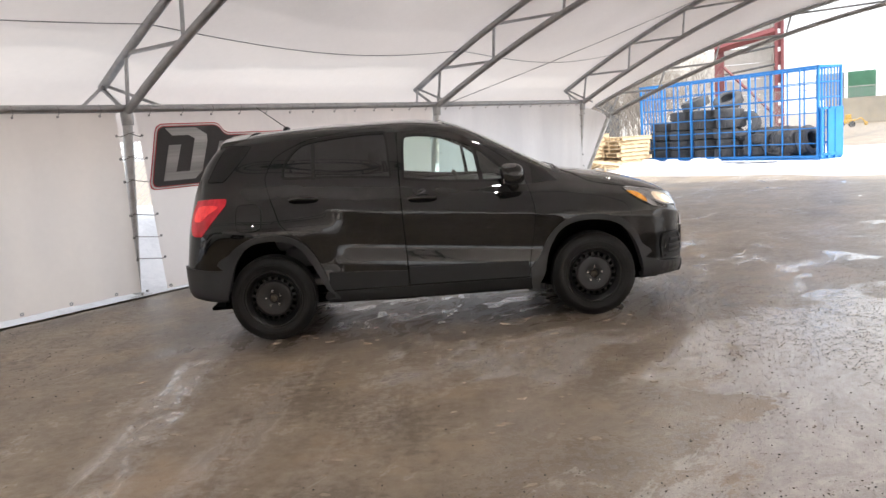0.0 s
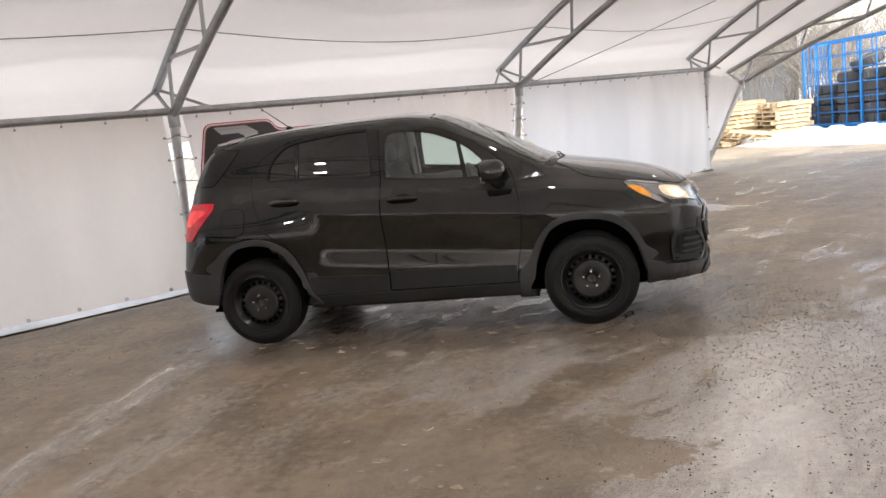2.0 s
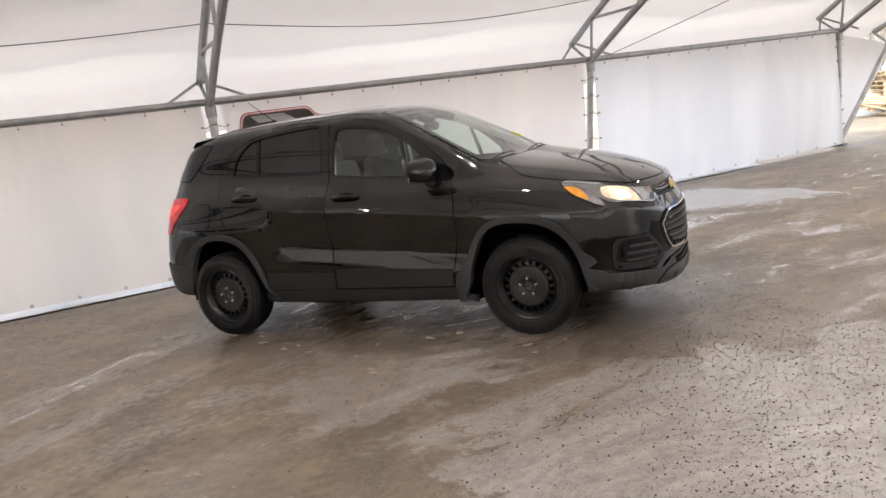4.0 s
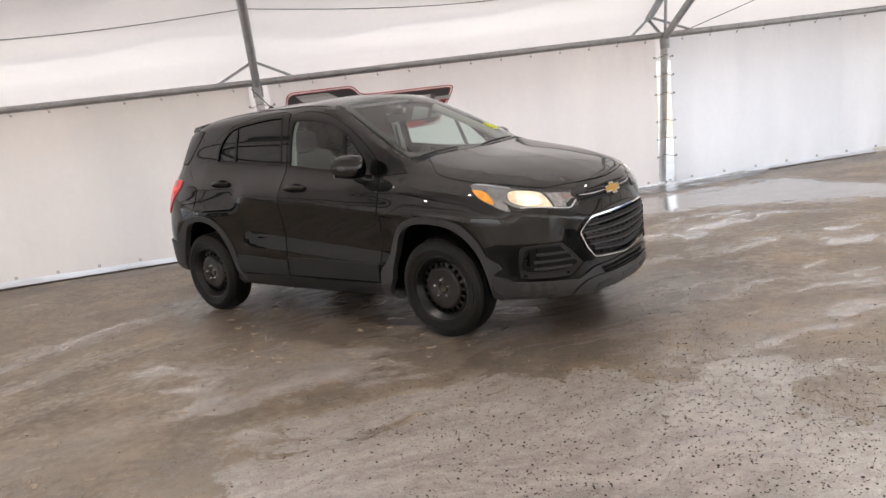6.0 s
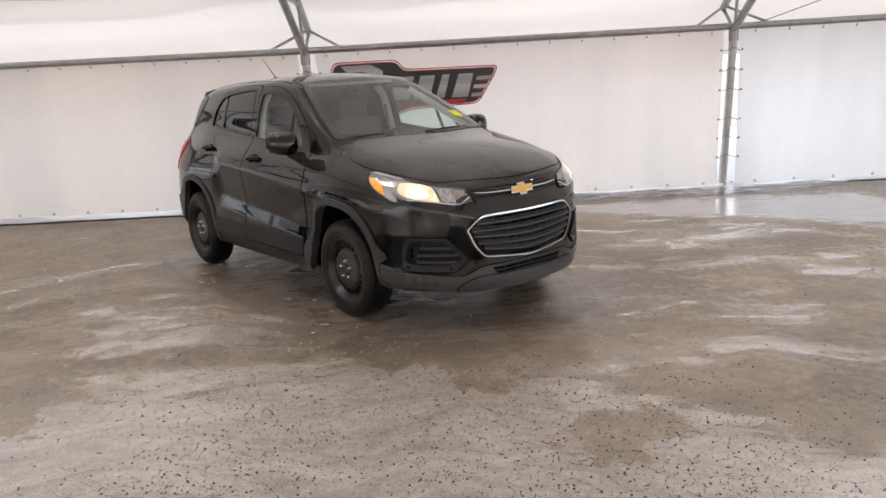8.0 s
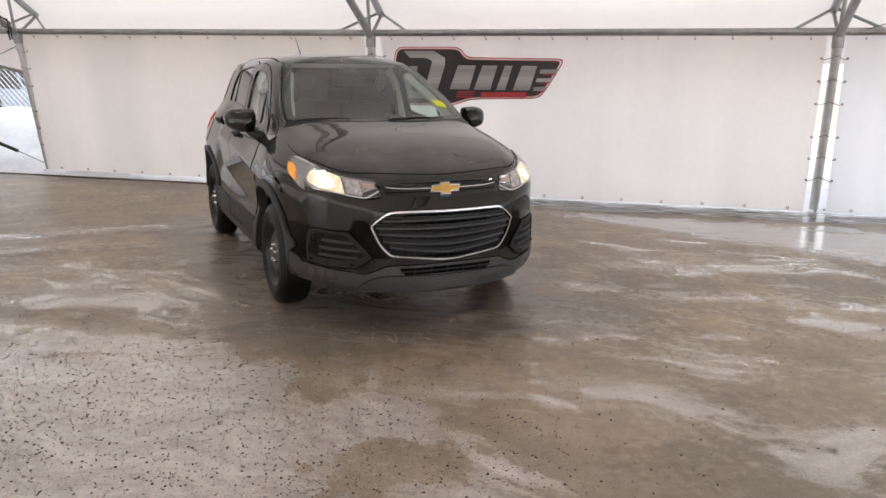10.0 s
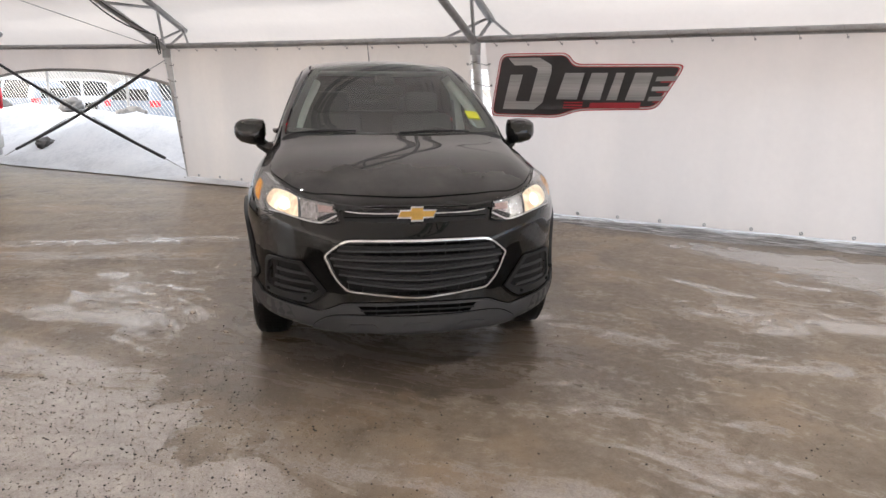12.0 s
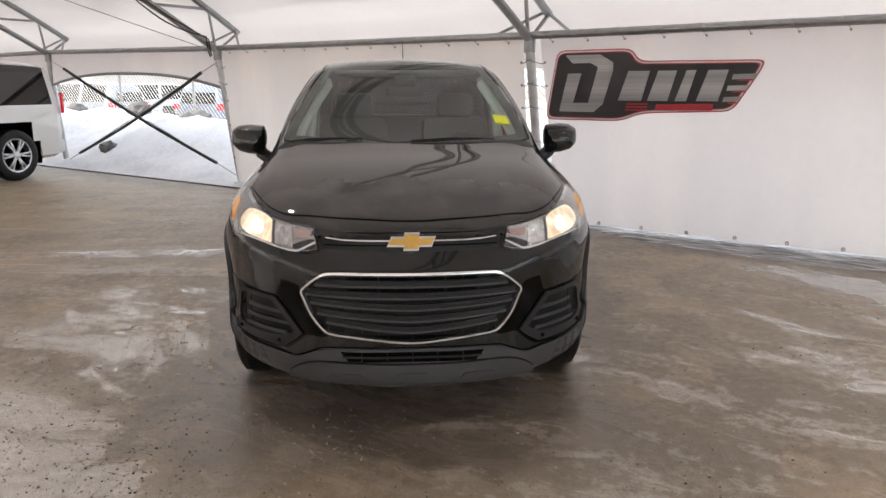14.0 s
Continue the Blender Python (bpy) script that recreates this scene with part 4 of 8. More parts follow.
# the painted sign on the wall between two legs: plain shapes in its colours
def make_sign():
    (jb, fb), (jc2, fc) = ARCHES["b"], ARCHES["c"]
    ob = thing("wall_sign", "charcoal and silver dealer sign with red outline on the tent wall", "sign")

    def flat(name, outline, material, lift, label=""):
        bm = bmesh.new()
        vs = []
        for u, z in outline:
            k = (z - 0.05) / (jb[2] - 0.095)
            t = (u - jb[0]) / (jc2[0] - jb[0])
            n = frac(frac(jb[1], fb[1], 0.5), jb[1] - 0.035, k) + 0.05 * math.sin(math.pi * k) * math.sin(math.pi * t) + lift + 0.017
            vs.append(bm.verts.new(tent(u, n, z)))
        f = bm.faces.new(vs)
        r = bmesh.ops.extrude_face_region(bm, geom=[f])
        for v in [g for g in r["geom"] if isinstance(g, bmesh.types.BMVert)]:
            v.co += N3 * 0.003
        bmesh.ops.recalc_face_normals(bm, faces=bm.faces)
        part(name, bm, material, ob, label, smooth=False)

    def rounded(pts, r=0.05):
        out = []
        k = len(pts)
        for i in range(k):
            p, a, b = Vector(pts[i]), Vector(pts[i - 1]), Vector(pts[(i + 1) % k])
            da, db = (a - p), (b - p)
            ra, rb = min(r, da.length * 0.45), min(r, db.length * 0.45)
            s, e = p + da.normalized() * ra, p + db.normalized() * rb
            for j in range(5):
                q = j / 4
                out.append(tuple(s * (1 - q) ** 2 + p * (2 * q * (1 - q)) + e * q * q))
        return out

    plan = [(4.60, 1.135), (4.74, 1.83), (5.54, 1.83), (5.62, 1.71), (6.78, 1.70), (6.74, 1.60), (6.52, 1.245), (5.78, 1.22), (5.66, 1.21), (5.44, 1.135)]

    def shrink(pts, d):
        out = []
        k = len(pts)
        for i in range(k):
            p, a, b = Vector(pts[i]), Vector(pts[i - 1]), Vector(pts[(i + 1) % k])
            ta, tb = (p - a).normalized(), (b - p).normalized()
            na, nb = Vector((ta.y, -ta.x)), Vector((tb.y, -tb.x))
            m = (na + nb)
            m = m / max(0.5, m.length_squared / 2) if m.length > 0 else na
            out.append(tuple(p + m * d * 1.0))
        return out

    flat("red_edge", rounded(plan, 0.09), "sign_red", 0.000)
    flat("white_line", rounded(shrink(plan, 0.011), 0.085), "sign_white", 0.004)
    flat("red_line", rounded(shrink(plan, 0.025), 0.080), "sign_red", 0.008)
    flat("panel", rounded(shrink(plan, 0.034), 0.075), "sign_black", 0.012)
    # silver bars in place of the big initial and the smaller row
    flat("silver_bar", [(4.77, 1.22), (4.87, 1.60), (5.02, 1.60), (4.93, 1.31), (5.10, 1.31), (5.20, 1.66), (5.12, 1.70), (4.92, 1.70), (4.84, 1.78), (5.22, 1.78), (5.36, 1.70), (5.36, 1.62), (5.26, 1.30), (5.16, 1.22)], "sign_silver", 0.016)
    for x in (5.42, 5.72, 5.99, 6.19):
        w = {5.42: 0.24, 5.72: 0.20, 5.99: 0.11, 6.19: 0.20}[x]
        flat("silver_bar", [(x, 1.335), (x + 0.10, 1.615), (x + w + 0.08, 1.615), (x + w, 1.335)], "sign_silver", 0.016)
    flat("red_bar", [(5.80, 1.245), (5.815, 1.305), (6.36, 1.315), (6.345, 1.255)], "sign_red", 0.016)
    for i in range(3):
        z = 1.24 + 0.028 * i
        flat("red_stripe", [(5.50 + 0.006 * i, z), (5.503 + 0.006 * i, z + 0.015), (5.72 + 0.006 * i, z + 0.016), (5.717 + 0.006 * i, z + 0.001)], "sign_red", 0.016)
    for i, (x, e) in enumerate(((6.43, 6.56), (6.46, 6.63), (6.50, 6.70))):
        z = 1.33 + 0.10 * i
        flat("pale_stripe", [(x, z), (x + 0.012, z + 0.045), (e + 0.03, z + 0.05), (e, z + 0.004)], "sign_silver", 0.016)
        flat("red_stripe", [(x + 0.05, z - 0.014), (x + 0.055, z - 0.003), (e, z + 0.001), (e - 0.01, z - 0.011)], "sign_red", 0.016)


make_sign()


# ---------------------------------------------------------------- the black car
from mathutils.bvhtree import BVHTree
from mathutils.geometry import tessellate_polygon

CAR_AT = pose(-0.0925, 6.73, 0.0, 0, 0, 2.2)
AXLE_F, AXLE_R, TYRE_R = 1.240, -1.280, 0.333

# stations along the car: x, bottom z, half width low / waist / upper, shoulder z and y, belt z and y, glass z and y, cant rail z and y, roof edge z and y, centre z
STATIONS = [
    (-2.06, 0.48, 0.22, 0.24, 0.12, 0.70, 0.10, 0.715, 0.095, 0.725, 0.09, 0.731, 0.08, 0.735, 0.06, 0.738),
    (-2.02, 0.40, 0.43, 0.45, 0.27, 0.78, 0.23, 0.800, 0.21, 0.815, 0.19, 0.822, 0.16, 0.826, 0.12, 0.830),
    (-1.97, 0.36, 0.615, 0.625, 0.52, 0.85, 0.46, 0.89, 0.42, 0.91, 0.38, 0.920, 0.32, 0.925, 0.23, 0.93),
    (-1.92, 0.345, 0.735, 0.742, 0.69, 0.92, 0.61, 1.00, 0.53, 1.03, 0.48, 1.045, 0.41, 1.052, 0.30, 1.06),
    (-1.86, 0.335, 0.788, 0.792, 0.765, 0.97, 0.705, 1.13, 0.585, 1.19, 0.53, 1.21, 0.45, 1.22, 0.35, 1.23),
    (-1.76, 0.32, 0.832, 0.832, 0.818, 1.02, 0.768, 1.22, 0.635, 1.33, 0.57, 1.39, 0.505, 1.415, 0.40, 1.43),
    (-1.62, 0.31, 0.858, 0.85, 0.853, 1.04, 0.800, 1.25, 0.665, 1.39, 0.61, 1.495, 0.55, 1.53, 0.47, 1.555),
    (-1.30, 0.24, 0.876, 0.868, 0.876, 1.04, 0.825, 1.25, 0.680, 1.42, 0.630, 1.54, 0.575, 1.592, 0.49, 1.625),
    (-0.70, 0.23, 0.872, 0.858, 0.872, 1.02, 0.830, 1.20, 0.705, 1.39, 0.655, 1.55, 0.595, 1.612, 0.505, 1.65),
    (-0.20, 0.22, 0.870, 0.852, 0.870, 1.00, 0.832, 1.165, 0.725, 1.37, 0.668, 1.545, 0.60, 1.61, 0.51, 1.652),
    (0.20, 0.22, 0.870, 0.852, 0.870, 0.98, 0.834, 1.13, 0.738, 1.34, 0.672, 1.505, 0.60, 1.565, 0.515, 1.605),
    (0.50, 0.22, 0.870, 0.854, 0.872, 0.97, 0.836, 1.11, 0.748, 1.27, 0.700, 1.385, 0.645, 1.43, 0.555, 1.465),
    (0.80, 0.22, 0.872, 0.862, 0.876, 0.97, 0.842, 1.09, 0.755, 1.165, 0.725, 1.235, 0.685, 1.275, 0.59, 1.305),
    (1.00, 0.22, 0.876, 0.870, 0.880, 0.97, 0.848, 1.08, 0.758, 1.115, 0.720, 1.15, 0.67, 1.175, 0.55, 1.193),
    (1.20, 0.23, 0.878, 0.874, 0.882, 0.955, 0.852, 1.05, 0.760, 1.085, 0.710, 1.11, 0.645, 1.128, 0.50, 1.145),
    (1.50, 0.24, 0.868, 0.862, 0.868, 0.925, 0.833, 1.00, 0.742, 1.03, 0.688, 1.052, 0.62, 1.07, 0.48, 1.09),
    (1.70, 0.250, 0.818, 0.810, 0.812, 0.895, 0.775, 0.955, 0.70, 0.982, 0.645, 1.003, 0.575, 1.020, 0.44, 1.042),
    (1.82, 0.245, 0.758, 0.748, 0.748, 0.870, 0.710, 0.922, 0.645, 0.947, 0.595, 0.966, 0.53, 0.982, 0.40, 1.002),
    (1.92, 0.240, 0.678, 0.667, 0.657, 0.850, 0.605, 0.890, 0.555, 0.912, 0.51, 0.929, 0.452, 0.943, 0.34, 0.960),
    (2.00, 0.232, 0.578, 0.567, 0.545, 0.825, 0.475, 0.857, 0.435, 0.876, 0.40, 0.890, 0.355, 0.903, 0.265, 0.918),
    (2.05, 0.226, 0.478, 0.467, 0.440, 0.79, 0.360, 0.816, 0.33, 0.832, 0.30, 0.844, 0.265, 0.854, 0.20, 0.866),
    (2.09, 0.226, 0.350, 0.340, 0.315, 0.72, 0.260, 0.740, 0.238, 0.752, 0.215, 0.760, 0.19, 0.767, 0.145, 0.775),
    (2.12, 0.245, 0.180, 0.180, 0.170, 0.62, 0.150, 0.632, 0.138, 0.640, 0.125, 0.646, 0.108, 0.650, 0.08, 0.654),
]


def hermite(xs, ys, x):
    """Smooth curve through the rows with no overshoot."""
    xs, ys = np.asarray(xs, float), np.asarray(ys, float)
    h = np.diff(xs)
    d = np.diff(ys, axis=0) / h[:, None]
    m = np.zeros_like(ys)
    m[0], m[-1] = d[0], d[-1]
    for i in range(1, len(xs) - 1):
        a, b = d[i - 1], d[i]
        w1, w2 = 2 * h[i] + h[i - 1], h[i] + 2 * h[i - 1]
        same = a * b > 0
        with np.errstate(divide="ignore", invalid="ignore"):
            hm = (w1 + w2) / (w1 / a + w2 / b)
        m[i] = np.where(same, hm, 0.0)
    out = []
    for v in np.atleast_1d(x):
        i = int(np.clip(np.searchsorted(xs, v) - 1, 0, len(h) - 1))
        t = (v - xs[i]) / h[i]
        out.append((1 + 2 * t) * (1 - t) ** 2 * ys[i] + t * (1 - t) ** 2 * h[i] * m[i] + t * t * (3 - 2 * t) * ys[i + 1] + t * t * (t - 1) * h[i] * m[i + 1])
    return np.array(out)


def section(row):
    """Half a cross-section, from the floor's middle round to the roof's middle, as (y, z)."""
    zb, w1, w2, w3, zs, ws, zt, yt, zg, yg, zc, yc, ze, ye, zm = row
    return [(0, zb), (w1 * 0.6, zb), (w1 - 0.035, zb + 0.03), (w1, frac(zb, zs, 0.2)), (w2, frac(zb, zs, 0.47)), (w3, frac(zb, zs, 0.76)), (ws, zs), (yt, zt), (yg, zg), (yc, zc), (ye, ze), (ye * 0.5, frac(ze, zm, 0.76)), (0, zm)]


def door_press(x, y, z):
    """The pressed doors: a sharp shoulder line falling forward, a hollow under it that faces the ground, and a flared foot."""
    t = min(1.0, max(0.0, (x + 0.84) / 0.20))
    e = min(1.0, max(0.0, (1.02 - x) / 0.16))
    f = t * t * (3 - 2 * t) * e * e * (3 - 2 * e)
    if f <= 0 or z < 0.36 or y < 0.5:
        return y
    top = 0.9155 - 0.117 * x
    low = 0.646 - 0.085 * x
    rows = ((0.36, 0.868), (low - 0.125, 0.867), (low, 0.846), (top, 0.870))
    out = 0.0
    for k in range(-2, 3):                                  # a small radius on each pressed line
        q = z + 0.006 * k
        if q >= top:
            v = y + max(0.0, 0.018 * (1 - (q - top) / 0.11))
        else:
            v = next(frac(a[1], b[1], (q - a[0]) / (b[0] - a[0])) for a, b in zip(rows, rows[1:]) if q <= b[0])
        out += v / 5
    return y + (out - y) * f


def make_shell():
    rows = hermite([s[0] for s in STATIONS], [s[1:] for s in STATIONS], XS)
    grid = []
    knots = np.arange(13)
    fine = np.linspace(0, 12, 169)
    for x, row in zip(XS, rows):
        line = []
        for y, z in hermite(knots, section(row), fine):
            if y > 0.3:
                near = max(math.exp(-((x - ax) / 0.46) ** 2) for ax in (AXLE_F, AXLE_R))
                y += 0.016 * near * math.exp(-((z - 0.80) / 0.13) ** 2)                                   # swell over the wheels
                y = door_press(x, y, z)
            line.append((x, y, z))
        grid.append(line)
    return np.array(grid)


XS = np.concatenate([np.linspace(-2.06, -1.84, 26)[:-1], np.linspace(-1.84, 1.8, 148)[:-1], np.linspace(1.8, 2.05, 26)[:-1], np.linspace(2.05, 2.12, 16)])
SHELL = make_shell()
NX, NK = SHELL.shape[:2]
# normals of the right half (y < 0) over the grid
RIGHT = SHELL * np.array([1, -1, 1])
du = np.gradient(RIGHT, axis=0)
dv = np.gradient(RIGHT, axis=1)
NORMALS = np.cross(dv, du)
NORMALS /= np.maximum(1e-9, np.linalg.norm(NORMALS, axis=2, keepdims=True))
if NORMALS[98, 70, 1] > 0:
    NORMALS = -NORMALS
FULL = np.concatenate([RIGHT, (RIGHT * np.array([1, -1, 1]))[:, ::-1][:, 1:]], axis=1)          # right sill over the roof to the left sill
FULL_N = np.concatenate([NORMALS, (NORMALS * np.array([1, -1, 1]))[:, ::-1][:, 1:]], axis=1)
FULL_N[:, NK - 1, 1] = 0
MK = FULL.shape[1]
TRIS = []
for i in range(NX - 1):
    for k in range(MK - 1):
        a, b, c, d = i * MK + k, i * MK + k + 1, (i + 1) * MK + k + 1, (i + 1) * MK + k
        TRIS += [(a, b, c), (a, c, d)]
for i in (0, NX - 1):                       # close the nose and the tail between the two halves
    for k in range(NK - 1):
        a, b, c, d = i * MK + k, i * MK + k + 1, i * MK + MK - 2 - k, i * MK + MK - 1 - k
        TRIS += [(a, b, c), (a, c, d)] if k < NK - 2 else [(a, b, d)]
FULL_N[NX - 1], FULL_N[0] = (1, 0, 0), (-1, 0, 0)
FLATV = [Vector(p) for p in FULL.reshape(-1, 3)]
FLATN = [Vector(p) for p in FULL_N.reshape(-1, 3)]
TREE = BVHTree.FromPolygons(FLATV, TRIS, all_triangles=True)


PLAN_Y = np.linspace(-0.82, 0.82, 83)
PLAN = np.polyfit(PLAN_Y ** 2, [TREE.ray_cast(Vector((4, float(y), 0.52)), Vector((-1, 0, 0)))[0].x for y in PLAN_Y], 5)


def nose_x(y, z):
    """The bumper's pressed face: a shelf leaning back above a crease that climbs towards the lamps, nearly upright below it."""
    side = abs(y)
    crease = 0.706 + 0.27 * max(0.0, side - 0.38) * min(1.0, max(0.0, side - 0.34) / 0.10)
    d = z - crease
    up = 0.5 * (d + math.sqrt(d * d + 0.00012))
    return float(np.polyval(PLAN, y * y)) + 0.007 - 0.54 * up


def nose_part(y, z):
    """How far the pressed face rules at a spot of the front; it runs out into the body at its edges."""
    def ease(a, b, v):
        t = min(1.0, max(0.0, (v - a) / (b - a)))
        return t * t * (3 - 2 * t)
    return ease(0.80, 0.73, abs(y)) * ease(0.37, 0.42, z) * ease(0.90, 0.84, z)


def drop_on(p, way):
    """Where a ray from p first meets the body, and the smooth normal there."""
    if way.x < -0.9:
        w = nose_part(p.y, p.z)
        if w > 0:
            h = 0.002
            dy = (nose_x(p.y + h, p.z) - nose_x(p.y - h, p.z)) / (2 * h)
            dz = (nose_x(p.y, p.z + h) - nose_x(p.y, p.z - h)) / (2 * h)
            at, n = Vector((nose_x(p.y, p.z), p.y, p.z)), Vector((1, -dy, -dz)).normalized()
            hit, m = drop_on_shell(p, way)
            return hit.lerp(at, w), m.lerp(n, w).normalized()
    return drop_on_shell(p, way)


def drop_on_shell(p, way):
    """The same on the lofted body alone."""
    hit, _, index, _ = TREE.ray_cast(p, way)
    if hit is None:
        hit, _, index, _ = TREE.find_nearest(p + way * 1.2)
    a, b, c = TRIS[index]
    va, vb, vc = FLATV[a], FLATV[b], FLATV[c]
    area = ((vb - va).cross(vc - va)).length + 1e-12
    wa, wb = ((vb - hit).cross(vc - hit)).length / area, ((vc - hit).cross(va - hit)).length / area
    n = FLATN[a] * wa + FLATN[b] * wb + FLATN[c] * max(0.0, 1 - wa - wb)
    if n.length < 1e-6:
        n = -way
    return hit, n.normalized()


def smooth_outline(pts, per=6, closed=True, sharp=()):
    """A curve through the outline's points; those in sharp stay corners."""
    out = []
    k = len(pts)
    for i in range(k if closed else k - 1):
        p1, p2 = Vector(pts[i]), Vector(pts[(i + 1) % k])
        p0, p3 = Vector(pts[(i - 1) % k]), Vector(pts[(i + 2) % k])
        if i in sharp:
            p0 = p1 * 2 - p2
        if (i + 1) % k in sharp:
            p3 = p2 * 2 - p1
        for j in range(per):
            t = j / per
            out.append(tuple(0.5 * ((2 * p1) + (p2 - p0) * t + (2 * p0 - 5 * p1 + 4 * p2 - p3) * t * t + (3 * p1 - p0 - 3 * p2 + p3) * t ** 3)))
    if not closed:
        out.append(tuple(pts[-1]))
    return out


def inside(pt, poly):
    x, z = pt
    hit = False
    k = len(poly)
    for i in range(k):
        x1, z1 = poly[i]
        x2, z2 = poly[(i + 1) % k]
        if (z1 > z) != (z2 > z) and x < (x2 - x1) * (z - z1) / (z2 - z1) + x1:
            hit = not hit
    return hit


def grown(poly, d):
    """The outline moved outwards by d."""
    k = len(poly)
    area = sum(poly[i][0] * poly[(i + 1) % k][1] - poly[(i + 1) % k][0] * poly[i][1] for i in range(k))
    s = 1 if area > 0 else -1
    out = []
    for i in range(k):
        a, b = Vector(poly[i - 1]), Vector(poly[(i + 1) % k])
        t = (b - a)
        if t.length < 1e-9:
            out.append(poly[i])
            continue
        t.normalize()
        out.append((poly[i][0] + s * t.y * d, poly[i][1] - s * t.x * d))
    return out


VIEWS = {  # how an outline's two numbers stand in the car, and the way it is pressed on the body
    "side": (lambda a, b: Vector((a, -1.5, b)), Vector((0, 1, 0)), (0, 2)),
    "front": (lambda a, b: Vector((3.0, a, b)), Vector((-1, 0, 0)), (1, 2)),
    "rear": (lambda a, b: Vector((-3.0, a, b)), Vector((1, 0, 0)), (1, 2)),
    "top": (lambda a, b: Vector((a, b, 2.5)), Vector((0, 0, -1)), (0, 1)),
}


def skin(name, outline, view, material, parent, lift=0.004, holes=(), grid=0.05, label="", mirror=False, thick=0.0, push=None, even=False):
    """A panel with the given outline that follows the body, lift metres proud of it, with its rim turned in."""
    place, way, axes = VIEWS[view]
    loops = [[Vector((p[0], p[1], 0)) for p in outline]] + [[Vector((p[0], p[1], 0)) for p in h] for h in holes]
    flat = [v for loop in loops for v in loop]
    bm = bmesh.new()
    vs = [bm.verts.new(v) for v in flat]
    for t in tessellate_polygon(loops):
        if len(set(t)) == 3:
            try:
                bm.faces.new([vs[i] for i in t])
            except ValueError:
                pass
    for axis in (0, 1):
        lo, hi = min(v[axis] for v in flat), max(v[axis] for v in flat)
        steps = max(1, int((hi - lo) / grid))
        for s in range(1, steps):
            co, no = Vector((0, 0, 0)), Vector((0, 0, 0))
            co[axis], no[axis] = frac(lo, hi, s / steps), 1
            bmesh.ops.bisect_plane(bm, geom=list(bm.verts) + list(bm.edges) + list(bm.faces), plane_co=co, plane_no=no, dist=1e-5)
    bmesh.ops.recalc_face_normals(bm, faces=bm.faces)
    rim = [e for e in bm.edges if len(e.link_faces) == 1]
    normals = {}
    smooth = None
    if even:                                  # one smooth sheet of glass instead of the lofted skin
        at = [drop_on(place(v.co.x, v.co.y), way)[0] for v in bm.verts]
        powers = [(i, j) for i in range(4) for j in (0, 2, 4)]
        rows = np.array([[q.x ** i * q.y ** j for i, j in powers] for q in at])
        smooth = np.linalg.lstsq(rows, np.array([q.z for q in at]), rcond=None)[0]
    for v in bm.verts:
        p, n = drop_on(place(v.co.x, v.co.y), way)
        if even:
            zx = sum(c * i * p.x ** max(0, i - 1) * p.y ** j for c, (i, j) in zip(smooth, powers))
            zy = sum(c * j * p.x ** i * p.y ** max(0, j - 1) for c, (i, j) in zip(smooth, powers))
            p, n = Vector((p.x, p.y, sum(c * p.x ** i * p.y ** j for c, (i, j) in zip(smooth, powers)))), Vector((-zx, -zy, 1)).normalized()
        d = lift + (push(v.co.x, v.co.y) if push else 0.0)
        v.co = p + n * d
        normals[v] = n
    for f in bm.faces:
        f.normal_update()
    flip = [f for f in bm.faces if f.normal.dot(normals[f.verts[0]]) < 0]
    bmesh.ops.reverse_faces(bm, faces=flip)
    r = bmesh.ops.extrude_edge_only(bm, edges=rim)
    fresh = [g for g in r["geom"] if isinstance(g, bmesh.types.BMVert)]
    for v in fresh:
        src = min((e.other_vert(v) for e in v.link_edges if e.other_vert(v) in normals), key=lambda o: (o.co - v.co).length)
        n = normals[src]
        v.co = src.co - n * (lift + max(0.006, thick))
    # true body normals on the skin, so that reflections run on from panel to panel
    bm.verts.index_update()
    for f in bm.faces:
        f.smooth = True
    bm.faces.index_update()
    custom = []
    for f in bm.faces:
        on_skin = all(v in normals for v in f.verts)
        f.normal_update()
        for lp in f.loops:
            custom.append(tuple(normals[lp.vert]) if on_skin else tuple(f.normal))
    me = bpy.data.meshes.new(name)
    bm.to_mesh(me)
    bm.free()
    me.materials.append(MAT[material])
    if push is None:
        me.normals_split_custom_set(custom)
    obs = []
    for side in ((1, -1) if mirror else (1,)):
        mesh = me
        if side == -1:
            mesh = me.copy()
            mesh.transform(Matrix.Diagonal((1, -1, 1, 1)))
            mesh.flip_normals()
        ob = new(name, mesh)
        ob.parent = parent[0 if side == 1 else 1] if isinstance(parent, (list, tuple)) else parent
        if label:
            ob["label"] = label
        obs.append(ob)
    return obs if mirror else obs[0]


# outlines, in metres on the car
W_FRONT = smooth_outline([(-0.20, 1.185), (-0.185, 1.46), (-0.12, 1.505), (0.10, 1.485), (0.28, 1.42), (0.44, 1.325), (0.605, 1.155), (0.60, 1.125), (0.20, 1.14)], 6, sharp=(0, 6, 7))
W_REAR = smooth_outline([(-1.135, 1.275), (-1.11, 1.36), (-1.03, 1.452), (-0.915, 1.502), (-0.60, 1.533), (-0.375, 1.538), (-0.335, 1.505), (-0.315, 1.205), (-0.70, 1.235), (-1.10, 1.25)], 6, sharp=(7,))
D_FRONT = smooth_outline([(-0.215, 0.365), (-0.215, 0.50), (-0.235, 1.10), (-0.235, 1.50), (-0.19, 1.555), (-0.05, 1.560), (0.15, 1.525), (0.36, 1.435), (0.56, 1.31), (0.70, 1.185), (0.745, 1.09), (0.785, 0.90), (0.775, 0.70), (0.735, 0.48), (0.725, 0.355)], 5, sharp=(0, 14))
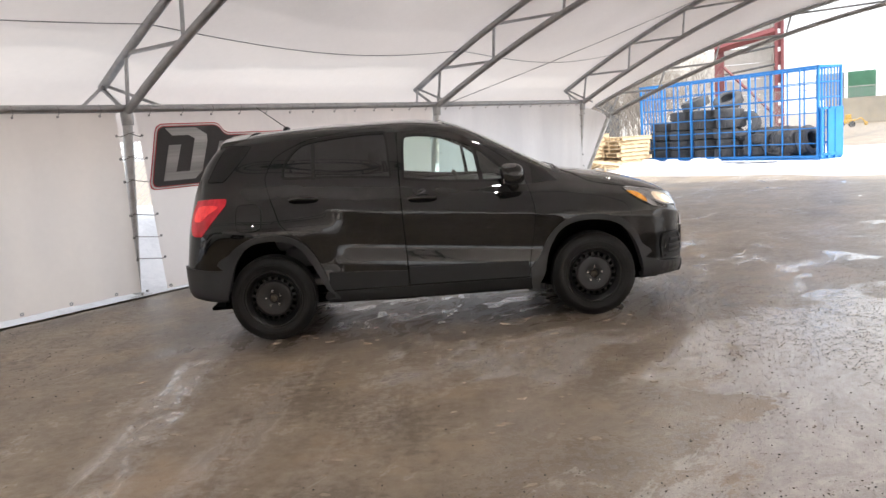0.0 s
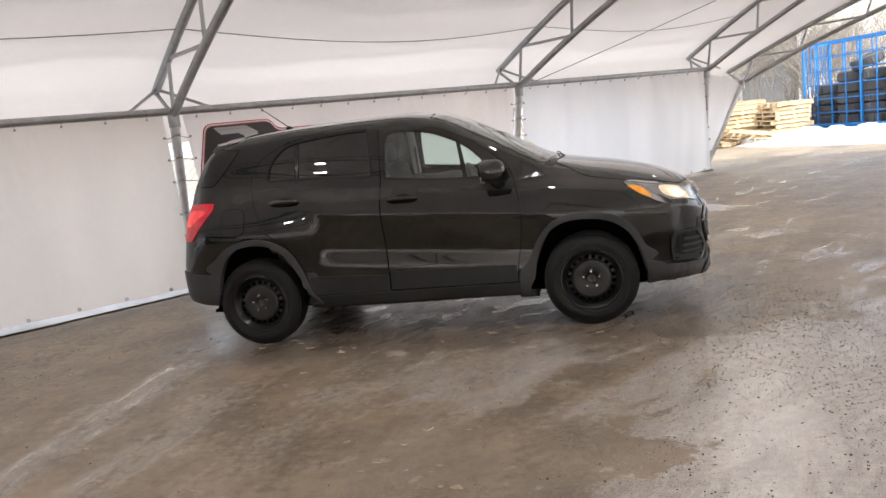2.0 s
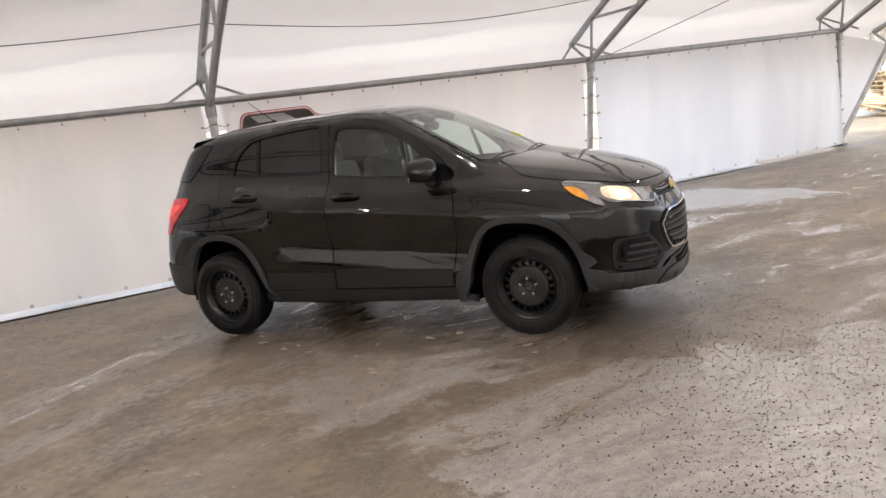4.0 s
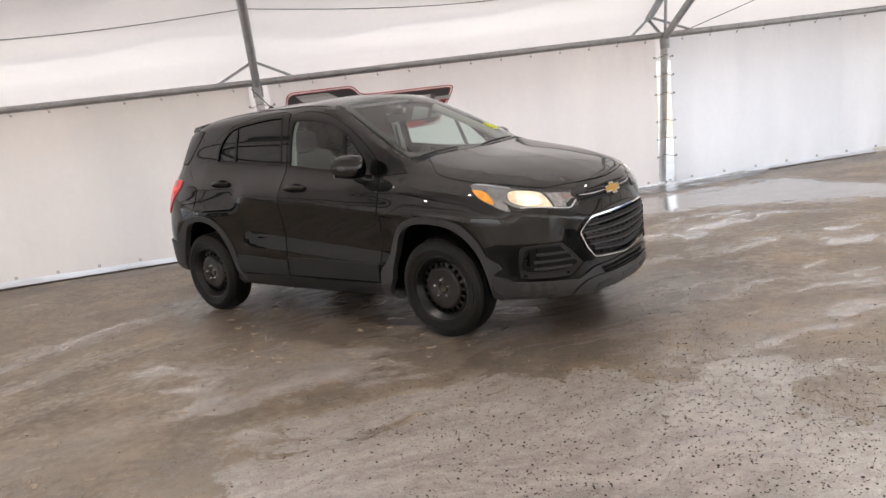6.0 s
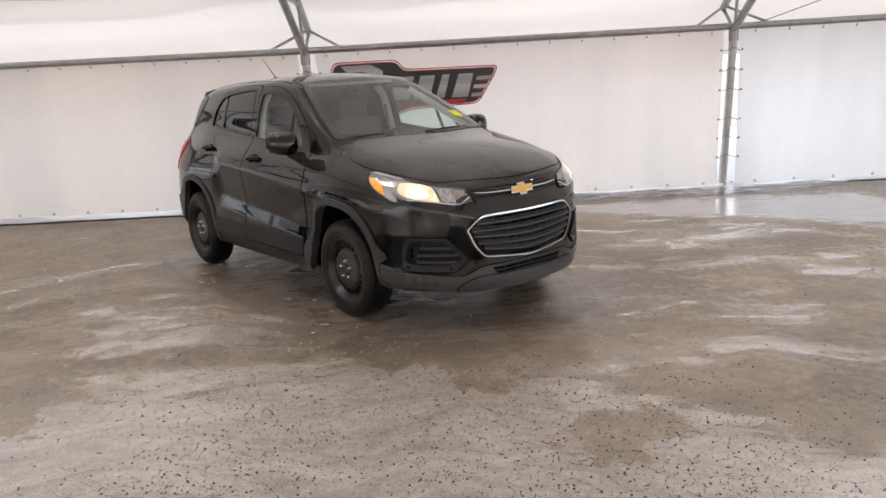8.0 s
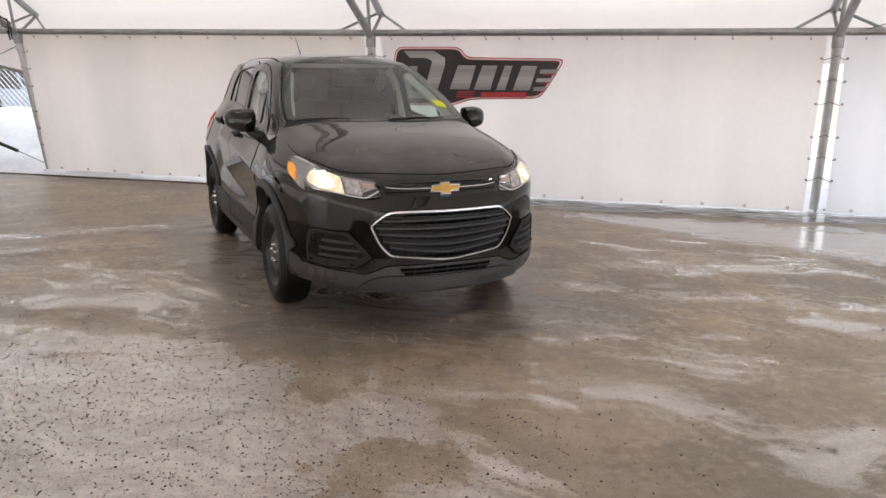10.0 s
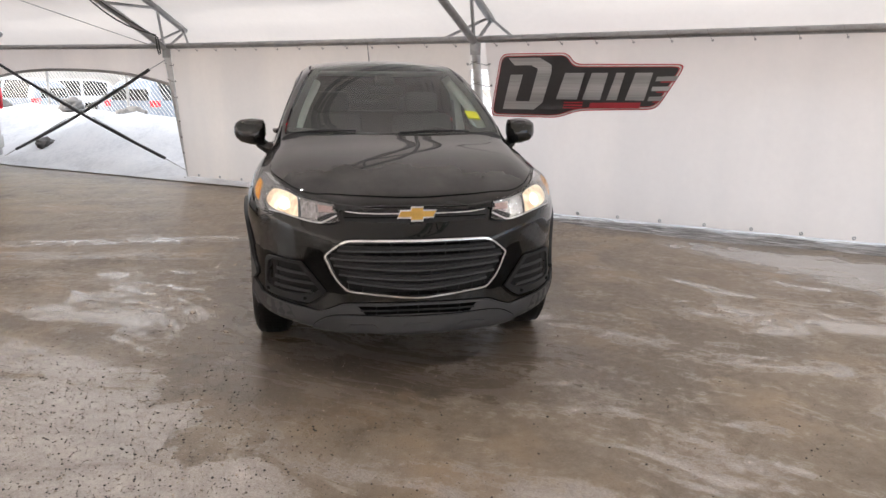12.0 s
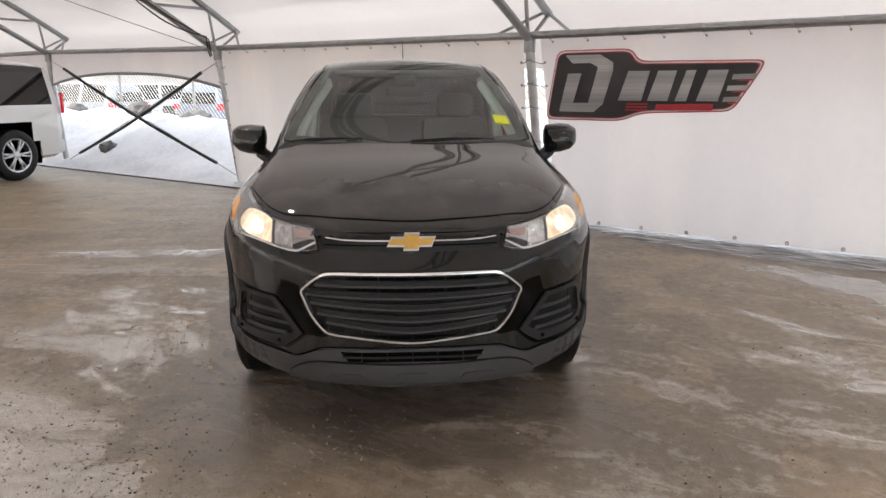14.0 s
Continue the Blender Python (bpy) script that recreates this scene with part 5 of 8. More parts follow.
D_REAR = smooth_outline([(-0.225, 0.365), (-0.225, 0.50), (-0.245, 1.10), (-0.245, 1.50), (-0.30, 1.572), (-0.58, 1.574), (-0.90, 1.530), (-1.08, 1.468), (-1.20, 1.400), (-1.262, 1.305), (-1.278, 1.22), (-1.208, 1.016), (-1.165, 0.90), (-1.09, 0.83), (-0.99, 0.75), (-0.90, 0.61), (-0.85, 0.48), (-0.835, 0.365)], 5, sharp=(0, 17))
SCREEN = smooth_outline([(0.165, -0.45), (0.14, 0.0), (0.165, 0.45), (0.24, 0.50), (0.60, 0.60), (0.87, 0.655), (0.965, 0.625), (1.055, 0.33), (1.080, 0.0), (1.055, -0.33), (0.965, -0.625), (0.87, -0.655), (0.60, -0.60), (0.24, -0.50)], 5)
BACKLIGHT = smooth_outline([(-0.48, 1.20), (-0.52, 1.24), (-0.44, 1.47), (-0.36, 1.50), (0.36, 1.50), (0.44, 1.47), (0.52, 1.24), (0.48, 1.20), (0.0, 1.18)], 5)


# wheel arch mouldings: outer and inner edge
ARCH_F_OUT = smooth_outline([(0.80, 0.238), (0.748, 0.272), (0.740, 0.36), (0.752, 0.436), (0.819, 0.515), (0.888, 0.650), (1.000, 0.768), (1.143, 0.813), (1.295, 0.808), (1.455, 0.768), (1.557, 0.675), (1.618, 0.552), (1.650, 0.435)], 4, False)
ARCH_F_IN = smooth_outline([(0.862, 0.238), (0.852, 0.39), (0.884, 0.529), (0.961, 0.682), (1.06, 0.752), (1.196, 0.772), (1.375, 0.748), (1.500, 0.668), (1.580, 0.537), (1.628, 0.36), (1.632, 0.26)], 4, False)
ARCH_R_OUT = smooth_outline([(-1.635, 0.578), (-1.569, 0.710), (-1.463, 0.787), (-1.325, 0.826), (-1.150, 0.817), (-1.014, 0.752), (-0.932, 0.646), (-0.868, 0.509), (-0.825, 0.385), (-0.815, 0.300)], 4, False)
ARCH_R_IN = smooth_outline([(-1.632, 0.33), (-1.600, 0.42), (-1.572, 0.525), (-1.539, 0.615), (-1.469, 0.717), (-1.358, 0.775), (-1.185, 0.780), (-1.050, 0.722), (-0.975, 0.615), (-0.909, 0.489), (-0.862, 0.387), (-0.850, 0.300)], 4, False)


def mouth(edge):
    """The closed opening under an arch's inner edge, a little larger than it."""
    wide = grown([(edge[0][0], -0.1)] + list(edge) + [(edge[-1][0], -0.1)], 0.014)
    return wide


MOUTHS = [mouth(ARCH_F_IN), mouth(ARCH_R_IN)]


def arc(cx, cz, r, a0, a1, k):
    return [(cx + r * math.cos(radians(frac(a0, a1, i / k))), cz + r * math.sin(radians(frac(a0, a1, i / k)))) for i in range(k + 1)]


car = thing("car", "glossy black compact SUV with black steel wheels, headlamps on", "car", at=CAR_AT)


def make_body():
    bm = bmesh.new()
    grow_f, grow_r = grown(W_FRONT, 0.03), grown(W_REAR, 0.03)
    grow_s, grow_b = grown(SCREEN, 0.02), grown(BACKLIGHT, 0.02)
    vs = [bm.verts.new(p) for p in FLATV]
    for i in range(NX - 1):
        for k in range(MK - 1):
            quad = [i * MK + k, i * MK + k + 1, (i + 1) * MK + k + 1, (i + 1) * MK + k]
            c = sum((FLATV[q] for q in quad), Vector()) / 4
            n = FLATN[quad[0]]
            if abs(c.y) > 0.50 and c.z < 1.6 and (inside((c.x, c.z), grow_f) or inside((c.x, c.z), grow_r)) and abs(n.y) > 0.45:
                continue
            if c.z > 1.0 and 0.0 < c.x < 1.2 and n.z > 0.3 and abs(c.y) < 0.68 and inside((c.x, c.y), grow_s):
                continue
            if c.x < -1.5 and n.x < -0.3 and inside((c.y, c.z), grow_b):
                continue
            if n.x > 0.35 and c.x > 1.6 and nose_part(c.y, c.z) > 0.9:
                continue
            if abs(c.y) > 0.50 and c.z < 0.82 and any(inside((c.x, c.z), hole) for hole in MOUTHS):
                continue
            bm.faces.new([vs[q] for q in quad])
    for i in (0, NX - 1):
        for k in range(NK - 2):
            bm.faces.new([vs[q] for q in (i * MK + k, i * MK + k + 1, i * MK + MK - 2 - k, i * MK + MK - 1 - k)])
    bmesh.ops.delete(bm, geom=[v for v in bm.verts if not v.link_faces], context="VERTS")
    bmesh.ops.remove_doubles(bm, verts=bm.verts, dist=0.0004)
    bmesh.ops.recalc_face_normals(bm, faces=bm.faces)
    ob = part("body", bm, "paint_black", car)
    return ob


body = make_body()
skin("front_bumper", [(-0.80, 0.37), (0.80, 0.37), (0.80, 0.884), (-0.80, 0.884)], "front", "paint_black", car, 0.0008, (), 0.016, "glossy black front bumper")
for name, line in (("door_gap", D_FRONT), ("door_gap", D_REAR)):
    skin(name, grown(line, 0.005), "side", "gap", car, 0.0016, [grown(line, -0.012)], 0.025, "", True)
front_doors = skin("front_door", D_FRONT, "side", "paint_black", car, 0.004, [W_FRONT], 0.022, "glossy black front door", True)
rear_doors = skin("rear_door", D_REAR, "side", "paint_black", car, 0.004, [W_REAR], 0.022, "glossy black rear door", True)
skin("door_glass", grown(W_FRONT, 0.004), "side", "glass_clear", front_doors, -0.006, (), 0.08, "clear green-tinted door glass", True)
skin("door_glass", grown(W_REAR, 0.004), "side", "glass_dark", rear_doors, -0.004, (), 0.08, "dark privacy glass", True)
skin("window_trim", grown(W_FRONT, 0.016), "side", "plastic_gloss", front_doors, 0.006, [W_FRONT], 0.08, "", True)
skin("window_trim", grown(W_REAR, 0.016), "side", "plastic_gloss", rear_doors, 0.006, [W_REAR], 0.08, "", True)
skin("window_divider", [(-0.925, 1.20), (-0.895, 1.20), (-0.885, 1.50), (-0.915, 1.49)], "side", "plastic_gloss", rear_doors, 0.002, (), 0.08, "", True)
skin("window_divider", [(0.385, 1.13), (0.42, 1.13), (0.375, 1.375), (0.345, 1.39)], "side", "plastic_gloss", front_doors, 0.002, (), 0.08, "", True)
skin("windscreen", SCREEN, "top", "glass_screen", car, 0.003, (), 0.05, "slightly tinted windscreen reflecting the tent arches", even=True)
skin("windscreen_frit", grown(SCREEN, 0.012), "top", "plastic_gloss", car, -0.002, [grown(SCREEN, -0.050)], 0.07, even=True)
skin("rear_window_frit", grown(BACKLIGHT, 0.03), "rear", "plastic_gloss", car, -0.006, [grown(BACKLIGHT, -0.045)], 0.08)
skin("rear_window", BACKLIGHT, "rear", "glass_dark", car, 0.002, (), 0.08)
skin("mirror_base", [(0.60, 1.10), (0.735, 1.09), (0.71, 1.16), (0.60, 1.245)], "side", "plastic_gloss", front_doors, 0.007, (), 0.06, "", True)
skin("fender_trim", smooth_outline([(0.80, 1.075), (0.995, 1.085), (0.90, 1.16), (0.80, 1.21)], 4, sharp=(0, 1, 2, 3)), "side", "plastic_gloss", car, 0.004, (), 0.06, "", True)

# bonnet
HOOD_HALF = [(1.085, 0.30), (1.055, 0.56), (1.120, 0.640), (1.225, 0.728), (1.357, 0.746), (1.525, 0.734), (1.622, 0.706), (1.711, 0.668), (1.800, 0.622), (1.868, 0.565), (1.912, 0.502), (1.934, 0.440), (1.955, 0.375), (1.975, 0.300), (2.002, 0.150)]
HOOD = smooth_outline([(1.105, 0.0)] + HOOD_HALF + [(2.012, 0.0)] + [(x, -y) for x, y in HOOD_HALF[::-1]], 5)
skin("bonnet_gap", grown(HOOD, 0.004), "top", "gap", car, 0.0016, [grown(HOOD, -0.012)], 0.03)
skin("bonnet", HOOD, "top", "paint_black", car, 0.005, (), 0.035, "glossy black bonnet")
skin("cowl", smooth_outline([(0.975, -0.655), (1.060, -0.33), (1.083, 0.0), (1.060, 0.33), (0.975, 0.655), (1.04, 0.66), (1.088, 0.33), (1.110, 0.0), (1.088, -0.33), (1.04, -0.66)], 4), "top", "plastic_dark", car, 0.003, (), 0.08)
skin("roof_groove", [(-1.45, 0.485), (-1.45, 0.495), (0.12, 0.525), (0.12, 0.513)], "top", "gap", car, 0.001, (), 0.1, "", True)

# fuel flap
FLAP = smooth_outline([(-1.50, 0.89), (-1.50, 1.03), (-1.46, 1.065), (-1.35, 1.06), (-1.315, 1.02), (-1.32, 0.90), (-1.36, 0.87), (-1.46, 0.865)], 4)
skin("flap_gap", grown(FLAP, 0.004), "side", "gap", car, 0.001, [grown(FLAP, -0.015)], 0.05)
skin("fuel_flap", FLAP, "side", "paint_black", car, 0.0035, (), 0.05)

# dark cladding: sills, doors, arches, bumpers
for doors, x0, x1 in ((front_doors, -0.212, 0.722), (rear_doors, -0.832, -0.228)):
    skin("door_cladding", [(x0, 0.366), (x0, 0.505), (frac(x0, x1, 0.5), 0.495), (x1, 0.478), (x1, 0.358), (frac(x0, x1, 0.5), 0.362)], "side", "plastic_dark", doors, 0.013, (), 0.07, "", True)
skin("sill", [(-0.86, 0.355), (0.75, 0.345), (0.78, 0.29), (0.77, 0.262), (-0.85, 0.272), (-0.88, 0.31)], "side", "plastic_dark", car, 0.008, (), 0.08, "dark plastic sill", True)
for outer, inner in ((ARCH_F_OUT, ARCH_F_IN), (ARCH_R_OUT, ARCH_R_IN)):
    skin("arch_cladding", outer + inner[::-1], "side", "plastic_arch", car, 0.017, (), 0.06, "dark grained wheel arch moulding", True, 0.035)
skin("rear_bumper_cladding", smooth_outline([(-1.637, 0.577), (-1.75, 0.584), (-1.99, 0.60), (-2.02, 0.48), (-1.93, 0.385), (-1.78, 0.345), (-1.634, 0.330), (-1.604, 0.42), (-1.576, 0.525)], 4, sharp=(0, 6)), "side", "plastic_arch", car, 0.015, (), 0.05, "", True, 0.02)
skin("front_bumper_side", smooth_outline([(1.632, 0.434), (1.70, 0.418), (1.745, 0.402), (1.778, 0.380), (1.88, 0.362), (1.95, 0.352), (1.965, 0.29), (1.90, 0.248), (1.70, 0.252), (1.640, 0.275)], 4, sharp=(0, 6, 7, 9)), "side", "plastic_arch", car, 0.012, (), 0.05, "", True, 0.02)
LIP_HALF = [(-0.785, 0.384), (-0.69, 0.368), (-0.557, 0.351), (-0.505, 0.341), (-0.468, 0.345), (-0.405, 0.370), (-0.356, 0.384), (-0.20, 0.387)]
LIP_LOW = [(0.21, 0.234), (0.41, 0.243), (0.563, 0.250), (0.745, 0.264)]
LIP = smooth_outline(LIP_HALF + [(0.0, 0.387)] + [(-y, z) for y, z in LIP_HALF[::-1]] + LIP_LOW[::-1] + [(0.0, 0.230)] + [(-y, z) for y, z in LIP_LOW], 4, sharp=(0, 16, 17, 25))
skin("lip_gap", grown(LIP, 0.006), "front", "gap", car, 0.002, [grown(LIP, -0.02)], 0.05)
skin("front_bumper_lip", LIP, "front", "plastic_satin", car, 0.012, (), 0.04, "dark grained lower bumper")
skin("lower_intake", smooth_outline([(-0.30, 0.373), (0.30, 0.373), (0.265, 0.331), (-0.265, 0.331)], 4, sharp=(0, 1, 2, 3)), "front", "gap", car, 0.015, (), 0.05)
skin("intake_bar", [(-0.285, 0.348), (-0.29, 0.356), (0.29, 0.356), (0.285, 0.348)], "front", "plastic_dark", car, 0.022, (), 0.06, "", False, 0.006)
for i in range(-2, 3):
    skin("intake_rib", [(i * 0.105 - 0.002, 0.331), (i * 0.105 + 0.002, 0.331), (i * 0.105 + 0.002, 0.373), (i * 0.105 - 0.002, 0.373)], "front", "plastic_dark", car, 0.018, (), 0.06)
SKID_TOP = [(-0.522, 0.258), (-0.505, 0.284), (-0.444, 0.316), (-0.358, 0.327), (-0.16, 0.321)]
SKID = smooth_outline(SKID_TOP + [(0.0, 0.318)] + [(-y, z) for y, z in SKID_TOP[::-1]] + [(0.41, 0.247), (0.21, 0.238), (0.0, 0.234), (-0.21, 0.238), (-0.41, 0.247)], 4, sharp=(0, 10))
skin("skid_gap", grown(SKID, 0.004), "front", "gap", car, 0.0145, [grown(SKID, -0.01)], 0.05)
skin("skid_plate", SKID, "front", "plastic_satin", car, 0.023, (), 0.04, "smooth grey-black skid plate", False, 0.012)
for y in (-0.28, 0.0, 0.28):
    skin("skid_step", smooth_outline([(y - 0.080, 0.262), (y - 0.060, 0.283), (y + 0.060, 0.283), (y + 0.080, 0.262)], 3, sharp=(0, 1, 2, 3)), "front", "plastic_satin", car, 0.0285, (), 0.05)

# lower grille
GRILLE_HALF = [(-0.16, 0.704), (-0.30, 0.704), (-0.356, 0.700), (-0.396, 0.681), (-0.430, 0.653), (-0.452, 0.628), (-0.442, 0.598), (-0.409, 0.525), (-0.362, 0.468), (-0.330, 0.453), (-0.259, 0.444), (-0.165, 0.433)]
GRILLE = smooth_outline([(0.0, 0.703)] + GRILLE_HALF + [(0.0, 0.418)] + [(-y, z) for y, z in GRILLE_HALF[::-1]], 4)
grille = skin("lower_grille", GRILLE, "front", "plastic_shaded", car, 0.002, (), 0.05, "black slatted lower grille in a chrome frame")
skin("grille_surround", grown(GRILLE, 0.016), "front", "plastic_gloss", grille, 0.006, [grown(GRILLE, -0.008)], 0.04)
skin("chrome_frame", grown(GRILLE, 0.006), "front", "chrome", grille, 0.018, [grown(GRILLE, -0.002)], 0.04, "chrome frame", False, 0.01)
for z0, z1, hw in ((0.668, 0.696, 0.27), (0.618, 0.646, 0.27), (0.430, 0.446, 0.20)):
    for k in (-1.5, -0.5, 0.5, 1.5):
        y = k * hw / 2
        skin("grille_opening", [(y - hw * 0.235, z0), (y - hw * 0.235, z1), (y + hw * 0.235, z1), (y + hw * 0.235, z0)], "front", "gap", grille, 0.0045, (), 0.05)


def slat_line(z, rise, hw, lo, hi):
    """A band across the grille that rises towards its ends."""
    ys = [hw * k / 10 for k in range(-10, 11)]
    up = [(y, z + rise * abs(y / hw) ** 1.4 + hi) for y in ys]
    return up + [(y, z + rise * abs(y / hw) ** 1.4 + lo) for y in ys[::-1]]


for z, rise, hw in ((0.658, 0.003, 0.395), (0.608, 0.012, 0.432), (0.559, 0.026, 0.415), (0.510, 0.030, 0.390), (0.464, 0.040, 0.352)):
    skin("grille_slat", slat_line(z, rise, hw, -0.004, 0.022), "front", "plastic_dark", grille, 0.013, (), 0.04, "", False, 0.012)
    # raised lip in paler plastic: the slat edge's highlight put into colour
    skin("slat_lip", slat_line(z, rise, hw, -0.006, 0.003), "front", "plastic_satin", grille, 0.022, (), 0.04, "", False, 0.012)
for i in range(-5, 6):
    skin("grille_rib", [(i * 0.07 - 0.002, 0.452), (i * 0.07 + 0.002, 0.452), (i * 0.07 + 0.002, 0.698), (i * 0.07 - 0.002, 0.698)], "front", "plastic_shaded", grille, 0.010, (), 0.08)

# upper grille with chrome bar and badge
UPPER = smooth_outline([(-0.385, 0.868), (-0.36, 0.800), (0.0, 0.788), (0.36, 0.800), (0.385, 0.868), (0.0, 0.872)], 5, sharp=(0, 1, 3, 4))
upper = skin("upper_grille", UPPER, "front", "plastic_dark", car, 0.003, (), 0.04, "slim black upper grille")
skin("chrome_bar", smooth_outline([(-0.355, 0.838), (-0.22, 0.827), (0.22, 0.827), (0.355, 0.838), (0.355, 0.842), (0.22, 0.833), (-0.22, 0.833), (-0.355, 0.842)], 3, sharp=(0, 3, 4, 7)), "front", "chrome", upper, 0.014, (), 0.05)
for z in (0.812, 0.860):
    skin("grille_line", [(-0.36, z), (-0.36, z + 0.004), (0.36, z + 0.004), (0.36, z)], "front", "gap", upper, 0.007, (), 0.05)
BADGE = [(-0.098, 0.808), (-0.080, 0.838), (-0.030, 0.838), (-0.027, 0.853), (0.033, 0.853), (0.030, 0.838), (0.098, 0.838), (0.080, 0.808), (0.030, 0.808), (0.027, 0.794), (-0.033, 0.794), (-0.030, 0.808)]
badge = skin("badge", grown(BADGE, 0.006), "front", "chrome", upper, 0.024, (), 0.05, "gold plain badge with chrome edge", False, 0.015)
skin("badge_face", grown(BADGE, -0.003), "front", "gold", badge, 0.027, (), 0.05)

# fog lamp bezels
FOG = smooth_outline([(-0.752, 0.588), (-0.716, 0.597), (-0.575, 0.590), (-0.520, 0.525), (-0.457, 0.445), (-0.495, 0.412), (-0.543, 0.380), (-0.650, 0.387), (-0.752, 0.402), (-0.764, 0.430), (-0.762, 0.53)], 4, sharp=(2, 4, 6))
FOG_IN = smooth_outline([(-0.738, 0.572), (-0.705, 0.582), (-0.588, 0.574), (-0.535, 0.510), (-0.490, 0.450), (-0.560, 0.425), (-0.742, 0.440), (-0.748, 0.53)], 4, sharp=(2, 4))
RECESS = smooth_outline([(-0.570, 0.600), (-0.548, 0.668), (-0.490, 0.656), (-0.466, 0.632), (-0.455, 0.595), (-0.420, 0.520), (-0.372, 0.460), (-0.336, 0.444), (-0.380, 0.432), (-0.440, 0.438), (-0.475, 0.408), (-0.540, 0.368), (-0.650, 0.374), (-0.752, 0.388), (-0.780, 0.42), (-0.784, 0.60), (-0.700, 0.608)], 4, sharp=(0, 1, 7))
# same paint as the bumper; its dark reflection is put into the colour
skin("bumper_shade", RECESS, "front", "shade_black", car, 0.003, (), 0.03, "black bumper recess, its shade put into the colour", True)
skin("bumper_corner", smooth_outline([(1.664, 0.434), (1.650, 0.50), (1.612, 0.606), (1.70, 0.622), (1.795, 0.604), (1.80, 0.42), (1.74, 0.412)], 4, sharp=(0, 2, 4, 5)), "side", "shade_black", car, 0.0025, (), 0.03, "", True)
bezels = skin("fog_bezel", FOG, "front", "plastic_dark", car, 0.014, [FOG_IN], 0.03, "dark slatted bezel", True, 0.012)
skin("fog_recess", grown(FOG_IN, 0.006), "front", "plastic_shaded", bezels, 0.004, (), 0.04, "", True)
for z, y0, y1 in ((0.532, -0.700, -0.545), (0.487, -0.712, -0.512), (0.445, -0.715, -0.530)):
    skin("bezel_slat", smooth_outline([(y0, z + 0.014), (y1, z + 0.002), (y1 + 0.006, z - 0.012), (y0, z - 0.002)], 3, sharp=(0, 1, 2, 3)), "front", "plastic_arch", bezels, 0.013, (), 0.04, "", True, 0.012)
for y, z in ((-0.747, 0.418), (-0.560, 0.402)):
    skin("bezel_clip", arc(y, z, 0.008, 0, 330, 11), "front", "gap", bezels, 0.018, (), 0.04, "", True)

# headlamps: bowl, warm main lamp, amber turn lamp, chrome sweep, clear cover
HEAD = smooth_outline([(-0.383, 0.793), (-0.425, 0.783), (-0.475, 0.783), (-0.545, 0.796), (-0.637, 0.817), (-0.738, 0.829), (-0.768, 0.866), (-0.776, 0.925), (-0.757, 0.970), (-0.700, 0.963), (-0.635, 0.928), (-0.548, 0.903), (-0.405, 0.880)], 5, sharp=(0, 12))
HEAD_SIDE = smooth_outline([(1.50, 0.982), (1.575, 0.985), (1.76, 0.945), (1.88, 0.905), (1.90, 0.83), (1.84, 0.805), (1.76, 0.818), (1.705, 0.843), (1.61, 0.897)], 5, sharp=(0,))
heads = skin("headlamp", HEAD, "front", "plastic_gloss", car, 0.003, (), 0.03, "lit headlamp with warm main lamp and amber corner", True)
skin("lamp_bowl", grown(HEAD, -0.007), "front", "reflector", heads, 0.005, (), 0.03, "", True)
skin("main_lamp", smooth_outline([(-0.584, 0.812), (-0.650, 0.826), (-0.720, 0.846), (-0.748, 0.880), (-0.712, 0.926), (-0.632, 0.917), (-0.588, 0.896)], 4, sharp=(0, 6)), "front", "bulb_warm", heads, 0.007, (), 0.025, "glowing warm headlamp", True)
skin("lamp_core", arc(-0.655, 0.868, 0.026, 0, 340, 17), "front", "bulb_core", heads, 0.0085, (), 0.02, "", True)
skin("high_lamp", smooth_outline([(-0.492, 0.800), (-0.572, 0.812), (-0.574, 0.890), (-0.500, 0.878)], 4, sharp=(0, 1, 2, 3)), "front", "reflector_cell", heads, 0.008, (), 0.02, "", True)
skin("lamp_divider", [(-0.575, 0.808), (-0.585, 0.810), (-0.588, 0.898), (-0.578, 0.896)], "front", "trim_grey", heads, 0.009, (), 0.03, "", True)
skin("lamp_bezel", smooth_outline([(-0.395, 0.800), (-0.430, 0.792), (-0.492, 0.795), (-0.490, 0.812), (-0.440, 0.830), (-0.402, 0.832)], 3, sharp=(0, 2)), "front", "rim_black", heads, 0.0065, (), 0.03, "", True)
skin("side_marker", smooth_outline([(-0.412, 0.838), (-0.485, 0.838), (-0.490, 0.872), (-0.416, 0.864)], 3, sharp=(0, 1, 2, 3)), "front", "marker_lens", heads, 0.0075, (), 0.03, "pale pink-amber marker lens", True)
skin("lamp_corner", HEAD_SIDE, "side", "plastic_gloss", heads, 0.0025, (), 0.03, "", True)
skin("corner_bowl", grown(HEAD_SIDE, -0.006), "side", "reflector", heads, 0.0045, (), 0.03, "", True)
skin("turn_lamp", smooth_outline([(1.535, 0.958), (1.59, 0.950), (1.640, 0.928), (1.680, 0.890), (1.688, 0.864), (1.612, 0.902)], 4, sharp=(0, 4)), "side", "lens_amber", heads, 0.009, (), 0.025, "amber turn lamp", True)
skin("chrome_sweep", smooth_outline([(-0.400, 0.824), (-0.455, 0.799), (-0.480, 0.790), (-0.545, 0.800), (-0.637, 0.822), (-0.735, 0.836), (-0.735, 0.831), (-0.637, 0.815), (-0.545, 0.793), (-0.478, 0.783), (-0.450, 0.792), (-0.394, 0.818)], 3, sharp=(0, 5, 6, 11)), "front", "chrome", heads, 0.011, (), 0.03, "", True)
